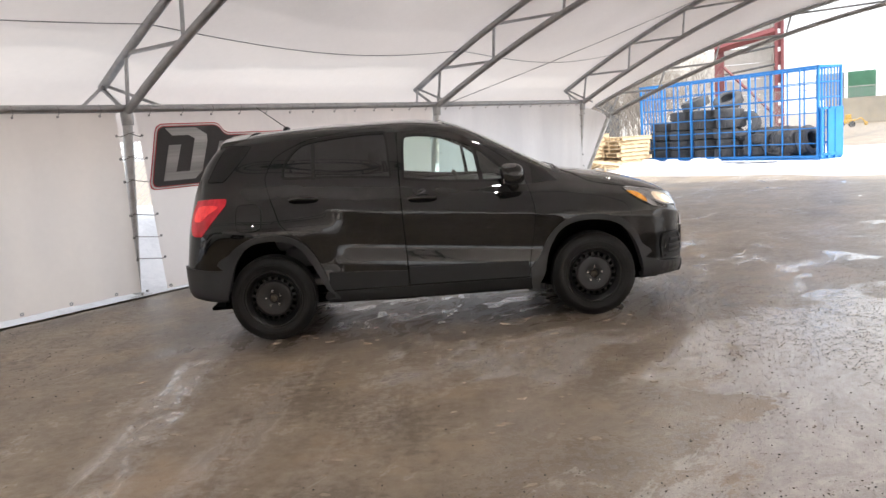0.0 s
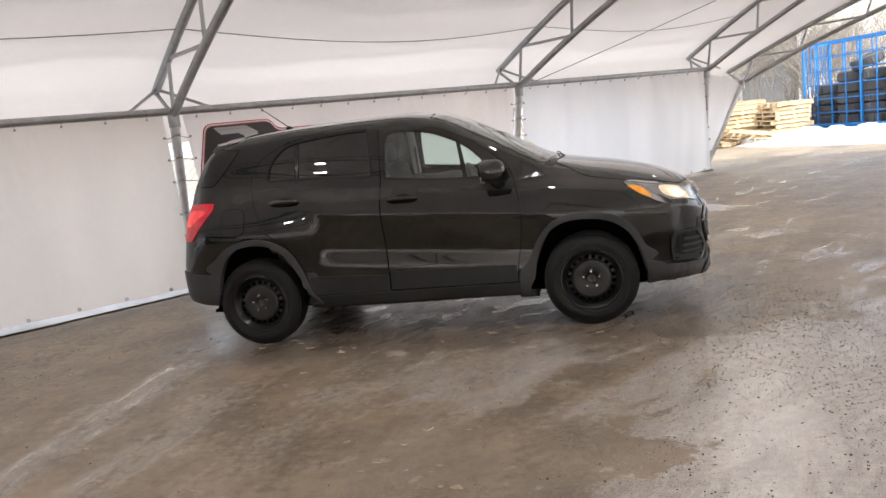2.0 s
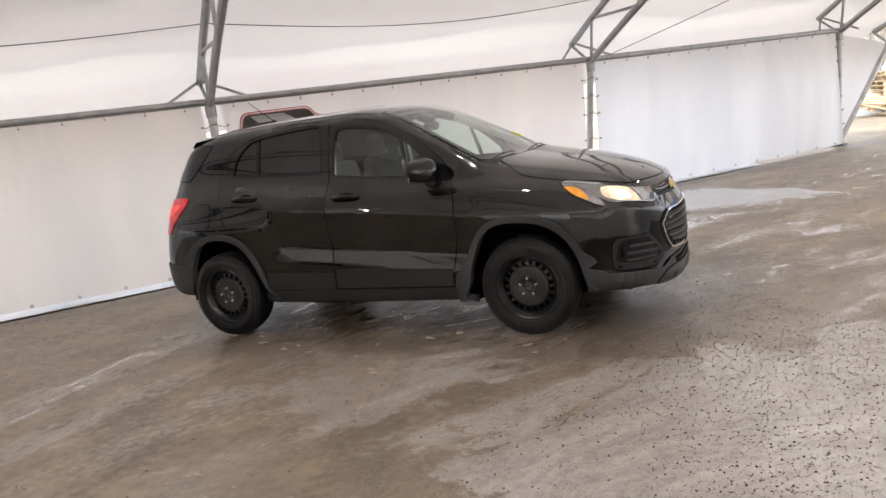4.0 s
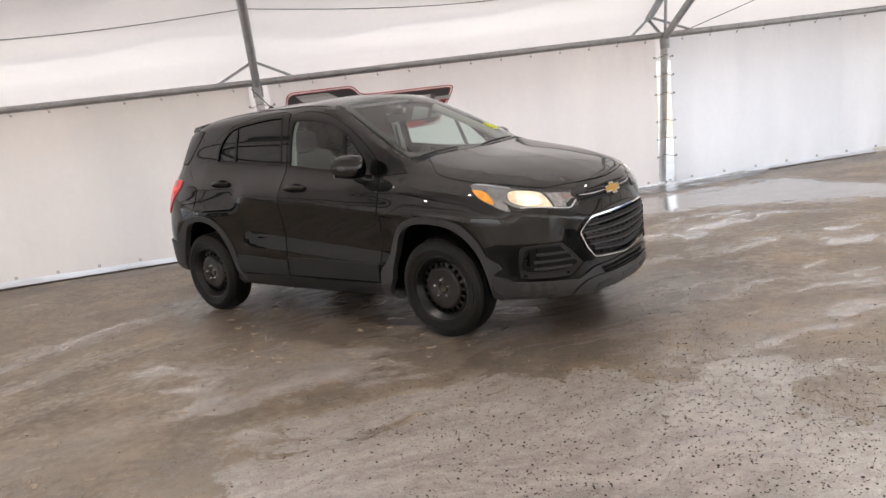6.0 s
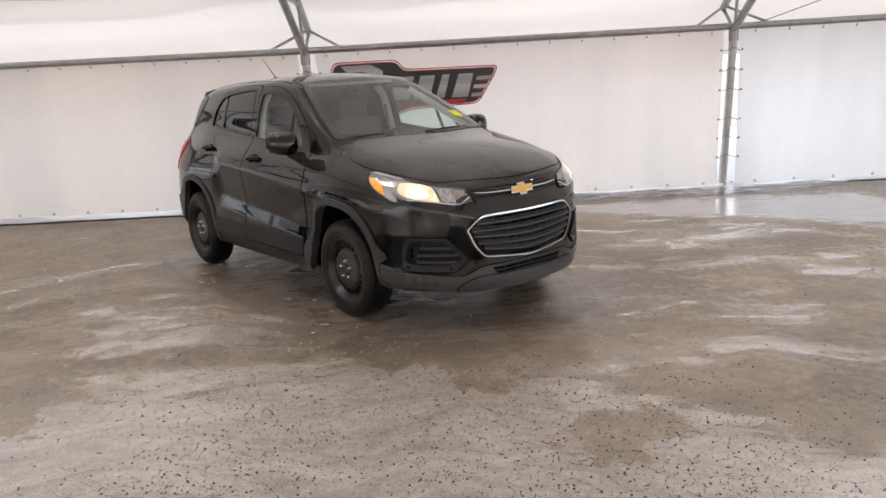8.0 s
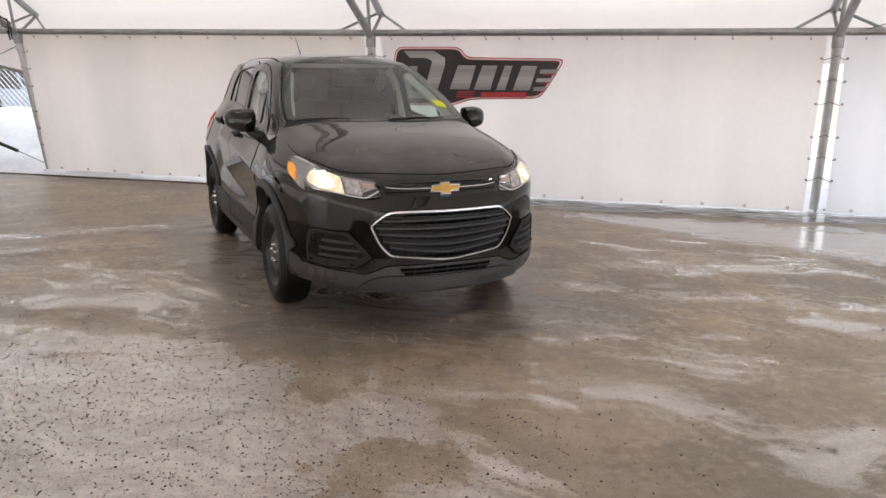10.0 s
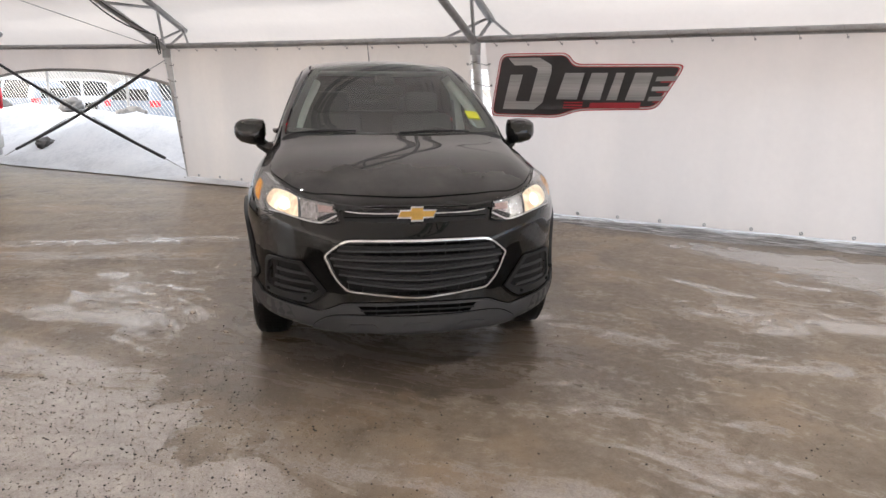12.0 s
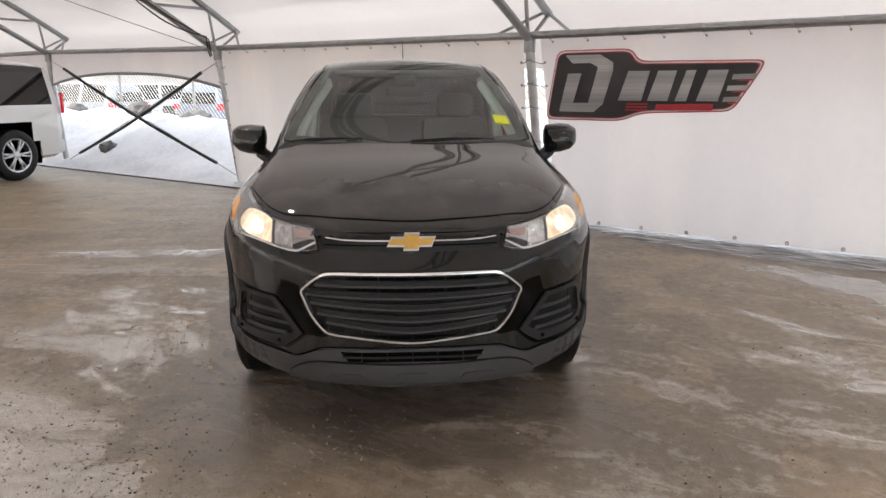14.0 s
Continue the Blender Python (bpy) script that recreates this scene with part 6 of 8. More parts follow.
skin("corner_chrome", smooth_outline([(1.51, 0.982), (1.575, 0.983), (1.74, 0.948), (1.74, 0.942), (1.575, 0.975)], 3, sharp=(0, 2, 3)), "side", "chrome", heads, 0.011, (), 0.03, "", True)
skin("corner_cover", HEAD_SIDE, "side", "lens_clear", heads, 0.014, (), 0.03, "", True)
skin("clear_cover", HEAD, "front", "lens_clear", heads, 0.016, (), 0.03, "clear cover", True)

# tail lamps and rear
TAIL = smooth_outline([(-1.580, 1.112), (-1.600, 1.120), (-1.70, 1.122), (-1.815, 1.115), (-1.862, 1.0), (-1.872, 0.90), (-1.852, 0.853), (-1.786, 0.846), (-1.690, 0.955), (-1.585, 1.072)], 5, sharp=(3, 7, 9))
tails = skin("tail_lamp", TAIL, "side", "lens_red", car, 0.009, (), 0.03, "red tail lamp wrapping the rear corner", True, 0.012)
skin("lamp_band", smooth_outline([(-1.64, 1.062), (-1.72, 1.075), (-1.80, 1.062), (-1.84, 0.97), (-1.78, 0.96), (-1.72, 1.01)], 4), "side", "lens_red_lit", tails, 0.0115, (), 0.03, "", True)

WEDGE = smooth_outline([(-1.385, 1.505), (-1.575, 1.520), (-1.655, 1.40), (-1.735, 1.252), (-1.615, 1.250), (-1.566, 1.294), (-1.455, 1.415)], 4, sharp=(0, 1, 2, 3, 4, 6))
skin("wedge_gap", grown(WEDGE, 0.006), "side", "gap", car, 0.001, [grown(WEDGE, -0.015)], 0.05, "", True)
skin("rear_wedge", WEDGE, "side", "plastic_gloss", car, 0.004, (), 0.05, "gloss black panel beside the rear window", True)


def make_spoiler():
    bm = bmesh.new()
    rows = []
    for y in np.linspace(-0.53, 0.53, 13):
        e = abs(y) / 0.53
        z = 1.597 - 0.055 * e ** 2
        x = -1.66 + 0.05 * e ** 3
        rows.append([bm.verts.new(p) for p in ((-1.42, y, z + 0.030), (-1.60, y, z + 0.012), (x - 0.02, y, z - 0.012), (x - 0.03, y, z - 0.030), (x + 0.02, y, z - 0.045), (-1.50, y, z - 0.035))])
    for q, s in zip(rows, rows[1:]):
        for k in range(6):
            bm.faces.new((q[k], q[(k + 1) % 6], s[(k + 1) % 6], s[k]))
    bm.faces.new(rows[0])
    bm.faces.new(rows[-1][::-1])
    bmesh.ops.recalc_face_normals(bm, faces=bm.faces)
    part("spoiler", bm, "paint_black", car)


make_spoiler()


# door handles with a recess behind
def make_handle(doors, x, z):
    recess = smooth_outline([(x - 0.075, z), (x - 0.04, z + 0.026), (x + 0.04, z + 0.026), (x + 0.075, z), (x + 0.04, z - 0.026), (x - 0.04, z - 0.026)], 4)
    skin("handle_recess", recess, "side", "gap", doors, 0.0055, (), 0.05, "", True)
    for side in (0, 1):
        bm = bmesh.new()
        p, n = drop_on(Vector((x, -1.5, z)), Vector((0, 1, 0)))
        s = 1 if side == 0 else -1
        line = []
        for i in range(11):
            t = i / 10
            off = 0.006 + 0.032 * math.sin(math.pi * t) ** 0.5
            line.append(Vector((x - 0.105 + 0.21 * t, (p.y - off) * s, z + 0.004 + 0.008 * math.sin(math.pi * t))))
        tube(bm, line, 0.015, 10)
        for v in bm.verts:
            v.co.z = z + (v.co.z - z) * 1.15
        part("door_handle", bm, "paint_black", doors[side])


make_handle(front_doors, -0.07, 1.02)
make_handle(rear_doors, -0.985, 1.075)


# door mirrors
def make_mirror(side):
    bm = bmesh.new()
    cuts = [(-0.815, 0.02, 0.035, 1.175, 0.02), (-0.83, 0.045, 0.072, 1.17, 0.015), (-0.86, 0.058, 0.084, 1.162, 0.01), (-0.91, 0.064, 0.085, 1.165, 0.0), (-0.97, 0.058, 0.074, 1.17, -0.01), (-1.005, 0.036, 0.052, 1.172, -0.02), (-1.02, 0.012, 0.022, 1.172, -0.025)]
    rings = []
    for y, dx, dz, zc, sx in cuts:
        ring = []
        for k in range(20):
            t = 2 * math.pi * k / 20
            c, s = math.cos(t), math.sin(t)
            cc, ss = math.copysign(abs(c) ** 0.7, c), math.copysign(abs(s) ** 0.7, s)
            x = 0.605 + sx + dx * cc * (1.75 if cc > 0 else 1.15) - 0.10 * (zc + dz * ss - 1.165)
            ring.append(bm.verts.new((x, y * side, zc + dz * ss)))
        rings.append(ring)
    for q, s in zip(rings, rings[1:]):
        for k in range(20):
            bm.faces.new((q[k], q[(k + 1) % 20], s[(k + 1) % 20], s[k]))
    bm.faces.new(rings[0])
    bm.faces.new(rings[-1][::-1])
    bmesh.ops.recalc_face_normals(bm, faces=bm.faces)
    ob = part("door_mirror", bm, "paint_black", front_doors[0 if side == -1 else 1], "glossy black door mirror")
    bm = bmesh.new()
    box(bm, (0.545, -0.995, 1.10), (0.551, -0.845, 1.215), 0.002)
    for v in bm.verts:
        v.co.y *= -side
    bmesh.ops.recalc_face_normals(bm, faces=bm.faces)
    part("mirror_glass", bm, "chrome", ob)
    bm = bmesh.new()
    foot = [(0.66, -0.755, 1.05), (0.645, -0.80, 1.055), (0.625, -0.845, 1.085), (0.605, -0.865, 1.12)]
    tube(bm, [(x, -y * side, z) for x, y, z in foot], 0.038, 12)
    part("mirror_foot", bm, "plastic_gloss", ob)


make_mirror(-1)
make_mirror(1)


# wheel: tyre, pierced steel rim, nuts
def make_wheel():
    ob = new("wheel")
    ob.empty_display_size = 0.2
    # outward is -y; the tyre's outer face stands at y = -0.1
    bm = bmesh.new()
    R = TYRE_R
    lathe(bm, [(-0.075, 0.212), (-0.090, 0.218), (-0.099, 0.226), (-0.1005, 0.232), (-0.099, 0.236), (-0.104, 0.250), (-0.106, 0.272), (-0.102, 0.290), (-0.100, 0.292), (-0.094, 0.306), (-0.083, 0.319), (-0.068, R - 0.006), (-0.045, R - 0.001), (0.0, R), (0.045, R - 0.001), (0.072, R - 0.006), (0.097, 0.30), (0.104, 0.27), (0.09, 0.222), (0.075, 0.215)], 72)
    for k in range(72):                       # tread blocks at the shoulder
        t = 2 * math.pi * (k + 0.5) / 72
        m = Matrix.Rotation(-t, 4, "Y")
        for y0, y1, off in ((-0.078, -0.052, 0.0), (-0.046, -0.008, 0.04), (0.004, 0.045, 0.02), (0.055, 0.078, 0.0)):
            mm = Matrix.Rotation(-t - off, 4, "Y")
            drop = 0.009 if abs(y0 + y1) > 0.1 else 0.003
            box(bm, (R - 0.01 - drop, y0, -0.0105), (R + 0.0045 - drop, y1, 0.0105), 0, mm)
    part("tyre", bm, "rubber", ob, "worn black rubber tyre")
    bm = bmesh.new()
    lathe(bm, [(-0.104, 0.262), (-0.1075, 0.264), (-0.1075, 0.268), (-0.104, 0.270)], 72)
    part("sidewall_ring", bm, "rubber", ob)
    bm = bmesh.new()
    seg, holes = 100, 20
    # rim barrel and flange
    lathe(bm, [(-0.078, 0.214), (-0.090, 0.219), (-0.094, 0.212), (-0.086, 0.203), (-0.072, 0.198), (-0.060, 0.186), (-0.046, 0.180), (0.08, 0.176)], seg)
    # disc, pierced by short slots near its edge
    prof = [(-0.040, 0.182), (-0.050, 0.178), (-0.055, 0.170), (-0.058, 0.156), (-0.060, 0.143), (-0.068, 0.137), (-0.074, 0.131), (-0.0755, 0.120), (-0.073, 0.080), (-0.071, 0.040), (-0.067, 0.034), (-0.058, 0.031), (-0.058, 0.0)]
    rings = []
    for a, r in prof:
        rings.append([bm.verts.new((r * math.cos(2 * math.pi * k / seg), a, r * math.sin(2 * math.pi * k / seg))) for k in range(seg)])
    for j, (q, s) in enumerate(zip(rings, rings[1:])):
        for k in range(seg):
            if j in (2, 3) and (k % (seg // holes)) in (1, 2, 3):
                continue
            bm.faces.new((q[k], q[(k + 1) % seg], s[(k + 1) % seg], s[k]))
    # slot walls
    edges = [e for e in bm.edges if len(e.link_faces) == 1 and all(0.140 < math.hypot(v.co.x, v.co.z) < 0.172 and v.co.y < -0.05 for v in e.verts)]
    r = bmesh.ops.extrude_edge_only(bm, edges=edges)
    for v in [g for g in r["geom"] if isinstance(g, bmesh.types.BMVert)]:
        v.co.y += 0.02
    bmesh.ops.recalc_face_normals(bm, faces=bm.faces)
    rim = part("rim", bm, "rim_black", ob, "black pressed-steel rim with a ring of slots")
    bm = bmesh.new()
    lathe(bm, [(0.0, 0.20), (0.0, 0.0)], 40)
    part("brake_disc", bm, "gap", ob)
    for k in range(5):
        t = math.pi / 2 + 2 * math.pi * k / 5
        bm = bmesh.new()
        lathe(bm, [(-0.068, 0.0135), (-0.082, 0.0125), (-0.092, 0.0105), (-0.097, 0.006), (-0.098, 0.0)], 6, "y", Matrix.Translation((0.0575 * math.cos(t), 0, 0.0575 * math.sin(t))))
        part("wheel_nut", bm, "nut", rim)
    bm = bmesh.new()
    lathe(bm, [(-0.056, 0.030), (-0.070, 0.027), (-0.072, 0.022), (-0.066, 0.016), (-0.066, 0.0)], 24)
    part("hub_cap", bm, "hub_rust", rim)
    return ob


wheel = make_wheel()
wheel.parent = car
wheel.matrix_basis = pose(AXLE_F, -0.765, TYRE_R - 0.004, 0, 0, 0)
for x, y, turn in ((AXLE_R, -0.765, -8), (AXLE_F, 0.765, 5), (AXLE_R, 0.765, 63)):
    copy = copy_thing(wheel, pose(x, y, TYRE_R - 0.004, 0, turn, 0) if y < 0 else pose(x, y, TYRE_R - 0.004, 0, turn, 180))

# wheel wells and underbody
for hole in MOUTHS:
    pts = [(x, z) for x, z in grown(hole, 0.012) if z > 0.30]
    pts = [(pts[0][0], 0.285)] + pts + [(pts[-1][0], 0.285)]
    for side in (-1, 1):
        bm = bmesh.new()
        rows = [[bm.verts.new((x, y * side, z)) for x, z in pts] for y in (0.53, 0.70, 0.805)]
        for q, t in zip(rows, rows[1:]):
            for k in range(len(q) - 1):
                bm.faces.new((q[k], q[k + 1], t[k + 1], t[k]))
        bm.faces.new(rows[0])
        part("wheel_well", bm, "gap", car)
bm = bmesh.new()
box(bm, (-1.85, -0.52, 0.205), (1.85, 0.52, 0.235), 0.01)
part("underbody", bm, "gap", car)
bm = bmesh.new()
tube(bm, [(-1.75, -0.30, 0.30), (-1.5, -0.30, 0.26), (-0.8, -0.3, 0.20), (0.6, -0.25, 0.20)], 0.03, 10)
part("exhaust_pipe", bm, "rim_black", car)

# wipers, aerial, sticker
def make_wiper(x0, y0, x1, y1):
    bm = bmesh.new()
    line = []
    for i in range(9):
        x, y = frac(x0, x1, i / 8), frac(y0, y1, i / 8)
        p, n = drop_on(Vector((x, y, 2.5)), Vector((0, 0, -1)))
        line.append(p + n * (0.012 + 0.006 * math.sin(math.pi * i / 8)))
    tube(bm, line, 0.005, 6)
    for i in range(len(line) - 1):
        a, b = line[i] + Vector((-0.02, 0, -0.008)), line[i + 1] + Vector((-0.02, 0, -0.008))
        tube(bm, [a, b], 0.004, 5)
    part("wiper", bm, "plastic_dark", car)


make_wiper(1.005, -0.62, 1.040, -0.24)
make_wiper(1.080, 0.02, 1.025, 0.47)
bm = bmesh.new()
tube(bm, [(-1.18, 0, 1.63), (-1.20, 0, 1.665), (-1.42, 0, 1.84)], 0.006, 8, True, 0.0025)
lathe(bm, [(1.62, 0.035), (1.645, 0.03), (1.66, 0.012), (1.662, 0.0)], 16, "z", Matrix.Translation((-1.18, 0, 0)))
part("aerial", bm, "plastic_dark", car)
skin("sticker", smooth_outline([(0.845, 0.500), (0.845, 0.580), (0.77, 0.568), (0.77, 0.490)], 3, sharp=(0, 1, 2, 3)), "top", "sticker_yellow", car, 0.005, (), 0.04, "yellow square sticker inside the windscreen")


# cabin
def cabin_part(name, material, shape, parent=None, label=""):
    bm = bmesh.new()
    shape(bm)
    return part(name, bm, material, parent or car, label)


def rounded_slab(bm, cx, cy, cz, sx, sy, sz, tilt=0.0, bev=0.04):
    box(bm, (-sx / 2, -sy / 2, -sz / 2), (sx / 2, sy / 2, sz / 2), bev, pose(cx, cy, cz, 0, tilt, 0))


cabin_part("cabin_floor", "trim_grey", lambda bm: rounded_slab(bm, -0.45, 0, 0.42, 2.5, 1.5, 0.06, 0, 0.02))
cabin_part("dashboard", "trim_grey", lambda bm: (rounded_slab(bm, 0.66, 0, 0.98, 0.42, 1.30, 0.20, 8, 0.06), rounded_slab(bm, 0.50, 0, 0.80, 0.25, 1.30, 0.30, 0, 0.05), rounded_slab(bm, 0.56, 0.37, 1.06, 0.18, 0.34, 0.08, 10, 0.035)), label="grey moulded dashboard")
cabin_part("headliner", "headliner", lambda bm: rounded_slab(bm, -0.68, 0, 1.560, 1.45, 0.94, 0.02, 0, 0.008))
for y in (-0.36, 0.36):
    cabin_part("front_seat", "seat_cloth", lambda bm: (rounded_slab(bm, -0.02, y, 0.62, 0.50, 0.50, 0.16, -6, 0.05), rounded_slab(bm, -0.33, y, 0.95, 0.15, 0.48, 0.62, -14, 0.06), rounded_slab(bm, -0.43, y, 1.335, 0.10, 0.27, 0.17, -8, 0.045)), label="dark cloth front seat with headrest")
cabin_part("rear_seat", "seat_cloth", lambda bm: (rounded_slab(bm, -0.95, 0, 0.62, 0.50, 1.25, 0.18, -6, 0.05), rounded_slab(bm, -1.25, 0, 0.95, 0.15, 1.25, 0.60, -14, 0.06)))
for y in (-0.40, 0.40):
    cabin_part("rear_headrest", "seat_cloth", lambda bm: rounded_slab(bm, -1.34, y, 1.29, 0.09, 0.24, 0.14, -8, 0.04))


def steering(bm):
    m = pose(0.34, 0.37, 1.00, 0, 90 - 28, 0) @ pose(0, 0, 0, 0, 0, 0)
    ring = [m @ Vector((0.185 * math.cos(2 * math.pi * k / 32), 0.185 * math.sin(2 * math.pi * k / 32), 0)) for k in range(33)]
    tube(bm, ring, 0.016, 10, False)
    for a in (0, 180, 90):
        tube(bm, [m @ Vector((0.03 * math.cos(radians(a)), 0.03 * math.sin(radians(a)), -0.01)), m @ Vector((0.18 * math.cos(radians(a)), 0.18 * math.sin(radians(a)), 0))], 0.018, 8)
    lathe(bm, [(-0.04, 0.06), (0.015, 0.06), (0.025, 0.04), (0.025, 0.0)], 20, "z", m)


cabin_part("steering_wheel", "plastic_dark", steering)
cabin_part("rear_view_mirror", "plastic_dark", lambda bm: rounded_slab(bm, 0.30, 0, 1.435, 0.04, 0.24, 0.065, 10, 0.018))
cabin_part("mirror_pod", "plastic_dark", lambda bm: rounded_slab(bm, 0.27, 0, 1.50, 0.11, 0.13, 0.06, 20, 0.02))
for s in (-1, 1):
    cabin_part("pillar_trim", "headliner", lambda bm: tube(bm, [(-0.26, 0.66 * s, 1.12), (-0.27, 0.60 * s, 1.42), (-0.27, 0.53 * s, 1.53)], 0.035, 8))
    cabin_part("seat_belt", "trim_grey", lambda bm: tube(bm, [(-0.25, 0.59 * s, 1.36), (-0.23, 0.62 * s, 0.95), (-0.22, 0.64 * s, 0.6)], 0.012, 6))
    cabin_part("door_card", "trim_grey", lambda bm: rounded_slab(bm, -0.06, 0.70 * s, 0.80, 1.45, 0.03, 0.60, 0, 0.012))
    cabin_part("screen_pillar_trim", "headliner", lambda bm: tube(bm, [drop_on(Vector((x, y * s, 2.5)), Vector((0, 0, -1)))[0] + Vector((-0.02, 0, -0.055)) for x, y in ((0.90, 0.615), (0.75, 0.585), (0.55, 0.54), (0.32, 0.475))], 0.03, 8))


# ---------------------------------------------------------------- outside the open end: cage of tyres, pallets, buildings
def make_tyre_thing():
    ob = thing("tyre", "used black truck tyre lying in the blue cage", "tyre", "tyres in the cage")
    bm = bmesh.new()
    lathe(bm, [(-0.11, 0.24), (-0.145, 0.27), (-0.15, 0.34), (-0.13, 0.40), (-0.08, 0.425), (0.08, 0.425), (0.13, 0.40), (0.15, 0.34), (0.145, 0.27), (0.11, 0.24), (0.09, 0.28), (0.0, 0.30), (-0.09, 0.28), (-0.11, 0.24)], 28, "z")
    part("carcass", bm, "old_rubber", ob)
    bm = bmesh.new()
    for k in range(28):
        m = Matrix.Rotation(2 * math.pi * k / 28, 4, "Z")
        for z0, z1 in ((-0.11, -0.01), (0.01, 0.11)):
            box(bm, (0.418, -0.03, z0), (0.436, 0.03, z1), 0, m)
    part("tread", bm, "old_rubber", ob)
    return ob


CAGE_A, CAGE_B = Vector((7.04, 26.24, 0.22)), Vector((10.18, 20.48, 0.22))     # front face, left and right foot
CAGE_X = (CAGE_B - CAGE_A).normalized()
CAGE_Y = Vector((-CAGE_X.y, CAGE_X.x, 0))
CAGE_L, CAGE_D, CAGE_H = (CAGE_B - CAGE_A).length, 0.95, 2.42
CAGE_M = Matrix((( CAGE_X.x, CAGE_Y.x, 0, CAGE_A.x), (CAGE_X.y, CAGE_Y.y, 0, CAGE_A.y), (0, 0, 1, CAGE_A.z), (0, 0, 0, 1)))


def make_cage():
    ob = thing("wire_cage", "bright blue steel mesh cage full of old tyres", "cage", at=CAGE_M)

    def bar(name, a, b, w):
        bm = bmesh.new()
        a, b = Vector(a), Vector(b)
        lo, hi = [min(p, q) - w / 2 for p, q in zip(a, b)], [max(p, q) + w / 2 for p, q in zip(a, b)]
        box(bm, lo, hi, 0)
        part(name, bm, "cage_blue", ob, smooth=False)

    for y in (0, CAGE_D):
        for x in (0, CAGE_L / 3, CAGE_L / 1.5, CAGE_L):
            bar("post", (x, y, 0), (x, y, CAGE_H), 0.06)
        for z in (0.05, CAGE_H):
            bar("rail", (0, y, z), (CAGE_L, y, z), 0.06)
        for i in range(1, 12):
            if i % 4:
                bar("upright", (CAGE_L * i / 12, y, 0), (CAGE_L * i / 12, y, CAGE_H), 0.03)
        for i in range(1, 6):
            bar("crossbar", (0, y, CAGE_H * i / 6), (CAGE_L, y, CAGE_H * i / 6), 0.026)
    for x in (0, CAGE_L):
        bar("side_rail", (x, 0, CAGE_H), (x, CAGE_D, CAGE_H), 0.06)
        bar("side_rail", (x, 0, 0.05), (x, CAGE_D, 0.05), 0.09)
        for i in range(1, 7):
            bar("side_upright", (x, CAGE_D * i / 7, 0), (x, CAGE_D * i / 7, CAGE_H), 0.026)
        for i in range(1, 6):
            bar("side_crossbar", (x, 0, CAGE_H * i / 6), (x, CAGE_D, CAGE_H * i / 6), 0.026)
    bm = bmesh.new()
    box(bm, (0, 0, -0.04), (CAGE_L, CAGE_D, 0.0), 0)
    part("floor_plate", bm, "cage_blue", ob, smooth=False)
    for y in (0.0, CAGE_D * 0.30, CAGE_D * 0.62):
        bm = bmesh.new()
        box(bm, (CAGE_L + 0.05, y, 0.0), (CAGE_L + 0.10, y + 0.09, 1.35), 0)
        part("gate_post", bm, "cage_blue", ob, smooth=False)
    bm = bmesh.new()
    box(bm, (CAGE_L + 0.06, CAGE_D * 0.36, 0.05), (CAGE_L + 0.085, CAGE_D, 1.35), 0)
    part("gate_plate", bm, "cage_blue", ob, smooth=False)
    bar("gate_brace", (CAGE_L + 0.07, 0.0, 1.32), (CAGE_L + 0.07, CAGE_D * 0.66, 1.32), 0.06)
    bar("gate_brace", (CAGE_L + 0.07, 0.0, 0.10), (CAGE_L + 0.07, CAGE_D * 0.66, 0.10), 0.06)


make_cage()
tyre = make_tyre_thing()
rng = random.Random(4)
first = True


def put_tyre(m):
    global first
    if first:
        tyre.matrix_basis = m
        first = False
    else:
        copy_thing(tyre, m)


for sx, rows in ((0.5, 4), (1.42, 5), (2.34, 5), (3.26, 5)):
    for sy, less in ((0.49, 0),):
        for k in range(rows - less):
            put_tyre(CAGE_M @ pose(sx + rng.uniform(-0.05, 0.05), sy + rng.uniform(-0.05, 0.05), 0.17 + 0.302 * k, rng.uniform(-2, 2), rng.uniform(-2, 2), rng.uniform(0, 90)))
put_tyre(CAGE_M @ pose(3.2, 0.5, 1.74, 34, 8, 0))
put_tyre(CAGE_M @ pose(1.9, 0.5, 1.76, 16, -8, 0))
put_tyre(CAGE_M @ pose(3.85, 0.5, 0.98, 60, 10, 0))
for k, (x, y, z, rx, ry) in enumerate(((4.25, 0.6, 0.46, 78, 12), (4.55, 1.2, 0.46, 84, -30), (4.9, 0.55, 0.46, 70, -38), (5.2, 1.1, 0.46, 80, 35), (5.55, 0.5, 0.44, 66, 30), (5.9, 0.9, 0.45, 75, -20), (4.3, 1.6, 0.2, 4, 3), (5.3, 1.7, 0.2, 3, -4), (4.35, 1.6, 0.52, 8, 5), (5.3, 1.7, 0.52, 5, 10))):
    put_tyre(CAGE_M @ pose(x, min(y, 0.52), z, rx, ry, 20 * k))


def make_pallet():
    ob = thing("pallet", "pale new softwood pallet in a stack on the snow", "pallet", "stacked pallets")
    for y in (-0.55, 0.0, 0.55):
        bm = bmesh.new()
        box(bm, (-0.6, y - 0.022, 0.016), (0.6, y + 0.022, 0.106), 0)
        part("stringer", bm, "pallet_wood", ob, smooth=False)
    for k in range(7):
        bm = bmesh.new()
        box(bm, (-0.6 + 0.183 * k, -0.6, 0.106), (-0.6 + 0.183 * k + 0.1, 0.6, 0.122), 0)
        part("deck_board", bm, "pallet_wood", ob, smooth=False)
    for k in range(3):
        bm = bmesh.new()
        box(bm, (-0.6 + 0.55 * k, -0.6, 0.0), (-0.6 + 0.55 * k + 0.1, 0.6, 0.016), 0)
        part("base_board", bm, "pallet_wood", ob, smooth=False)
    return ob


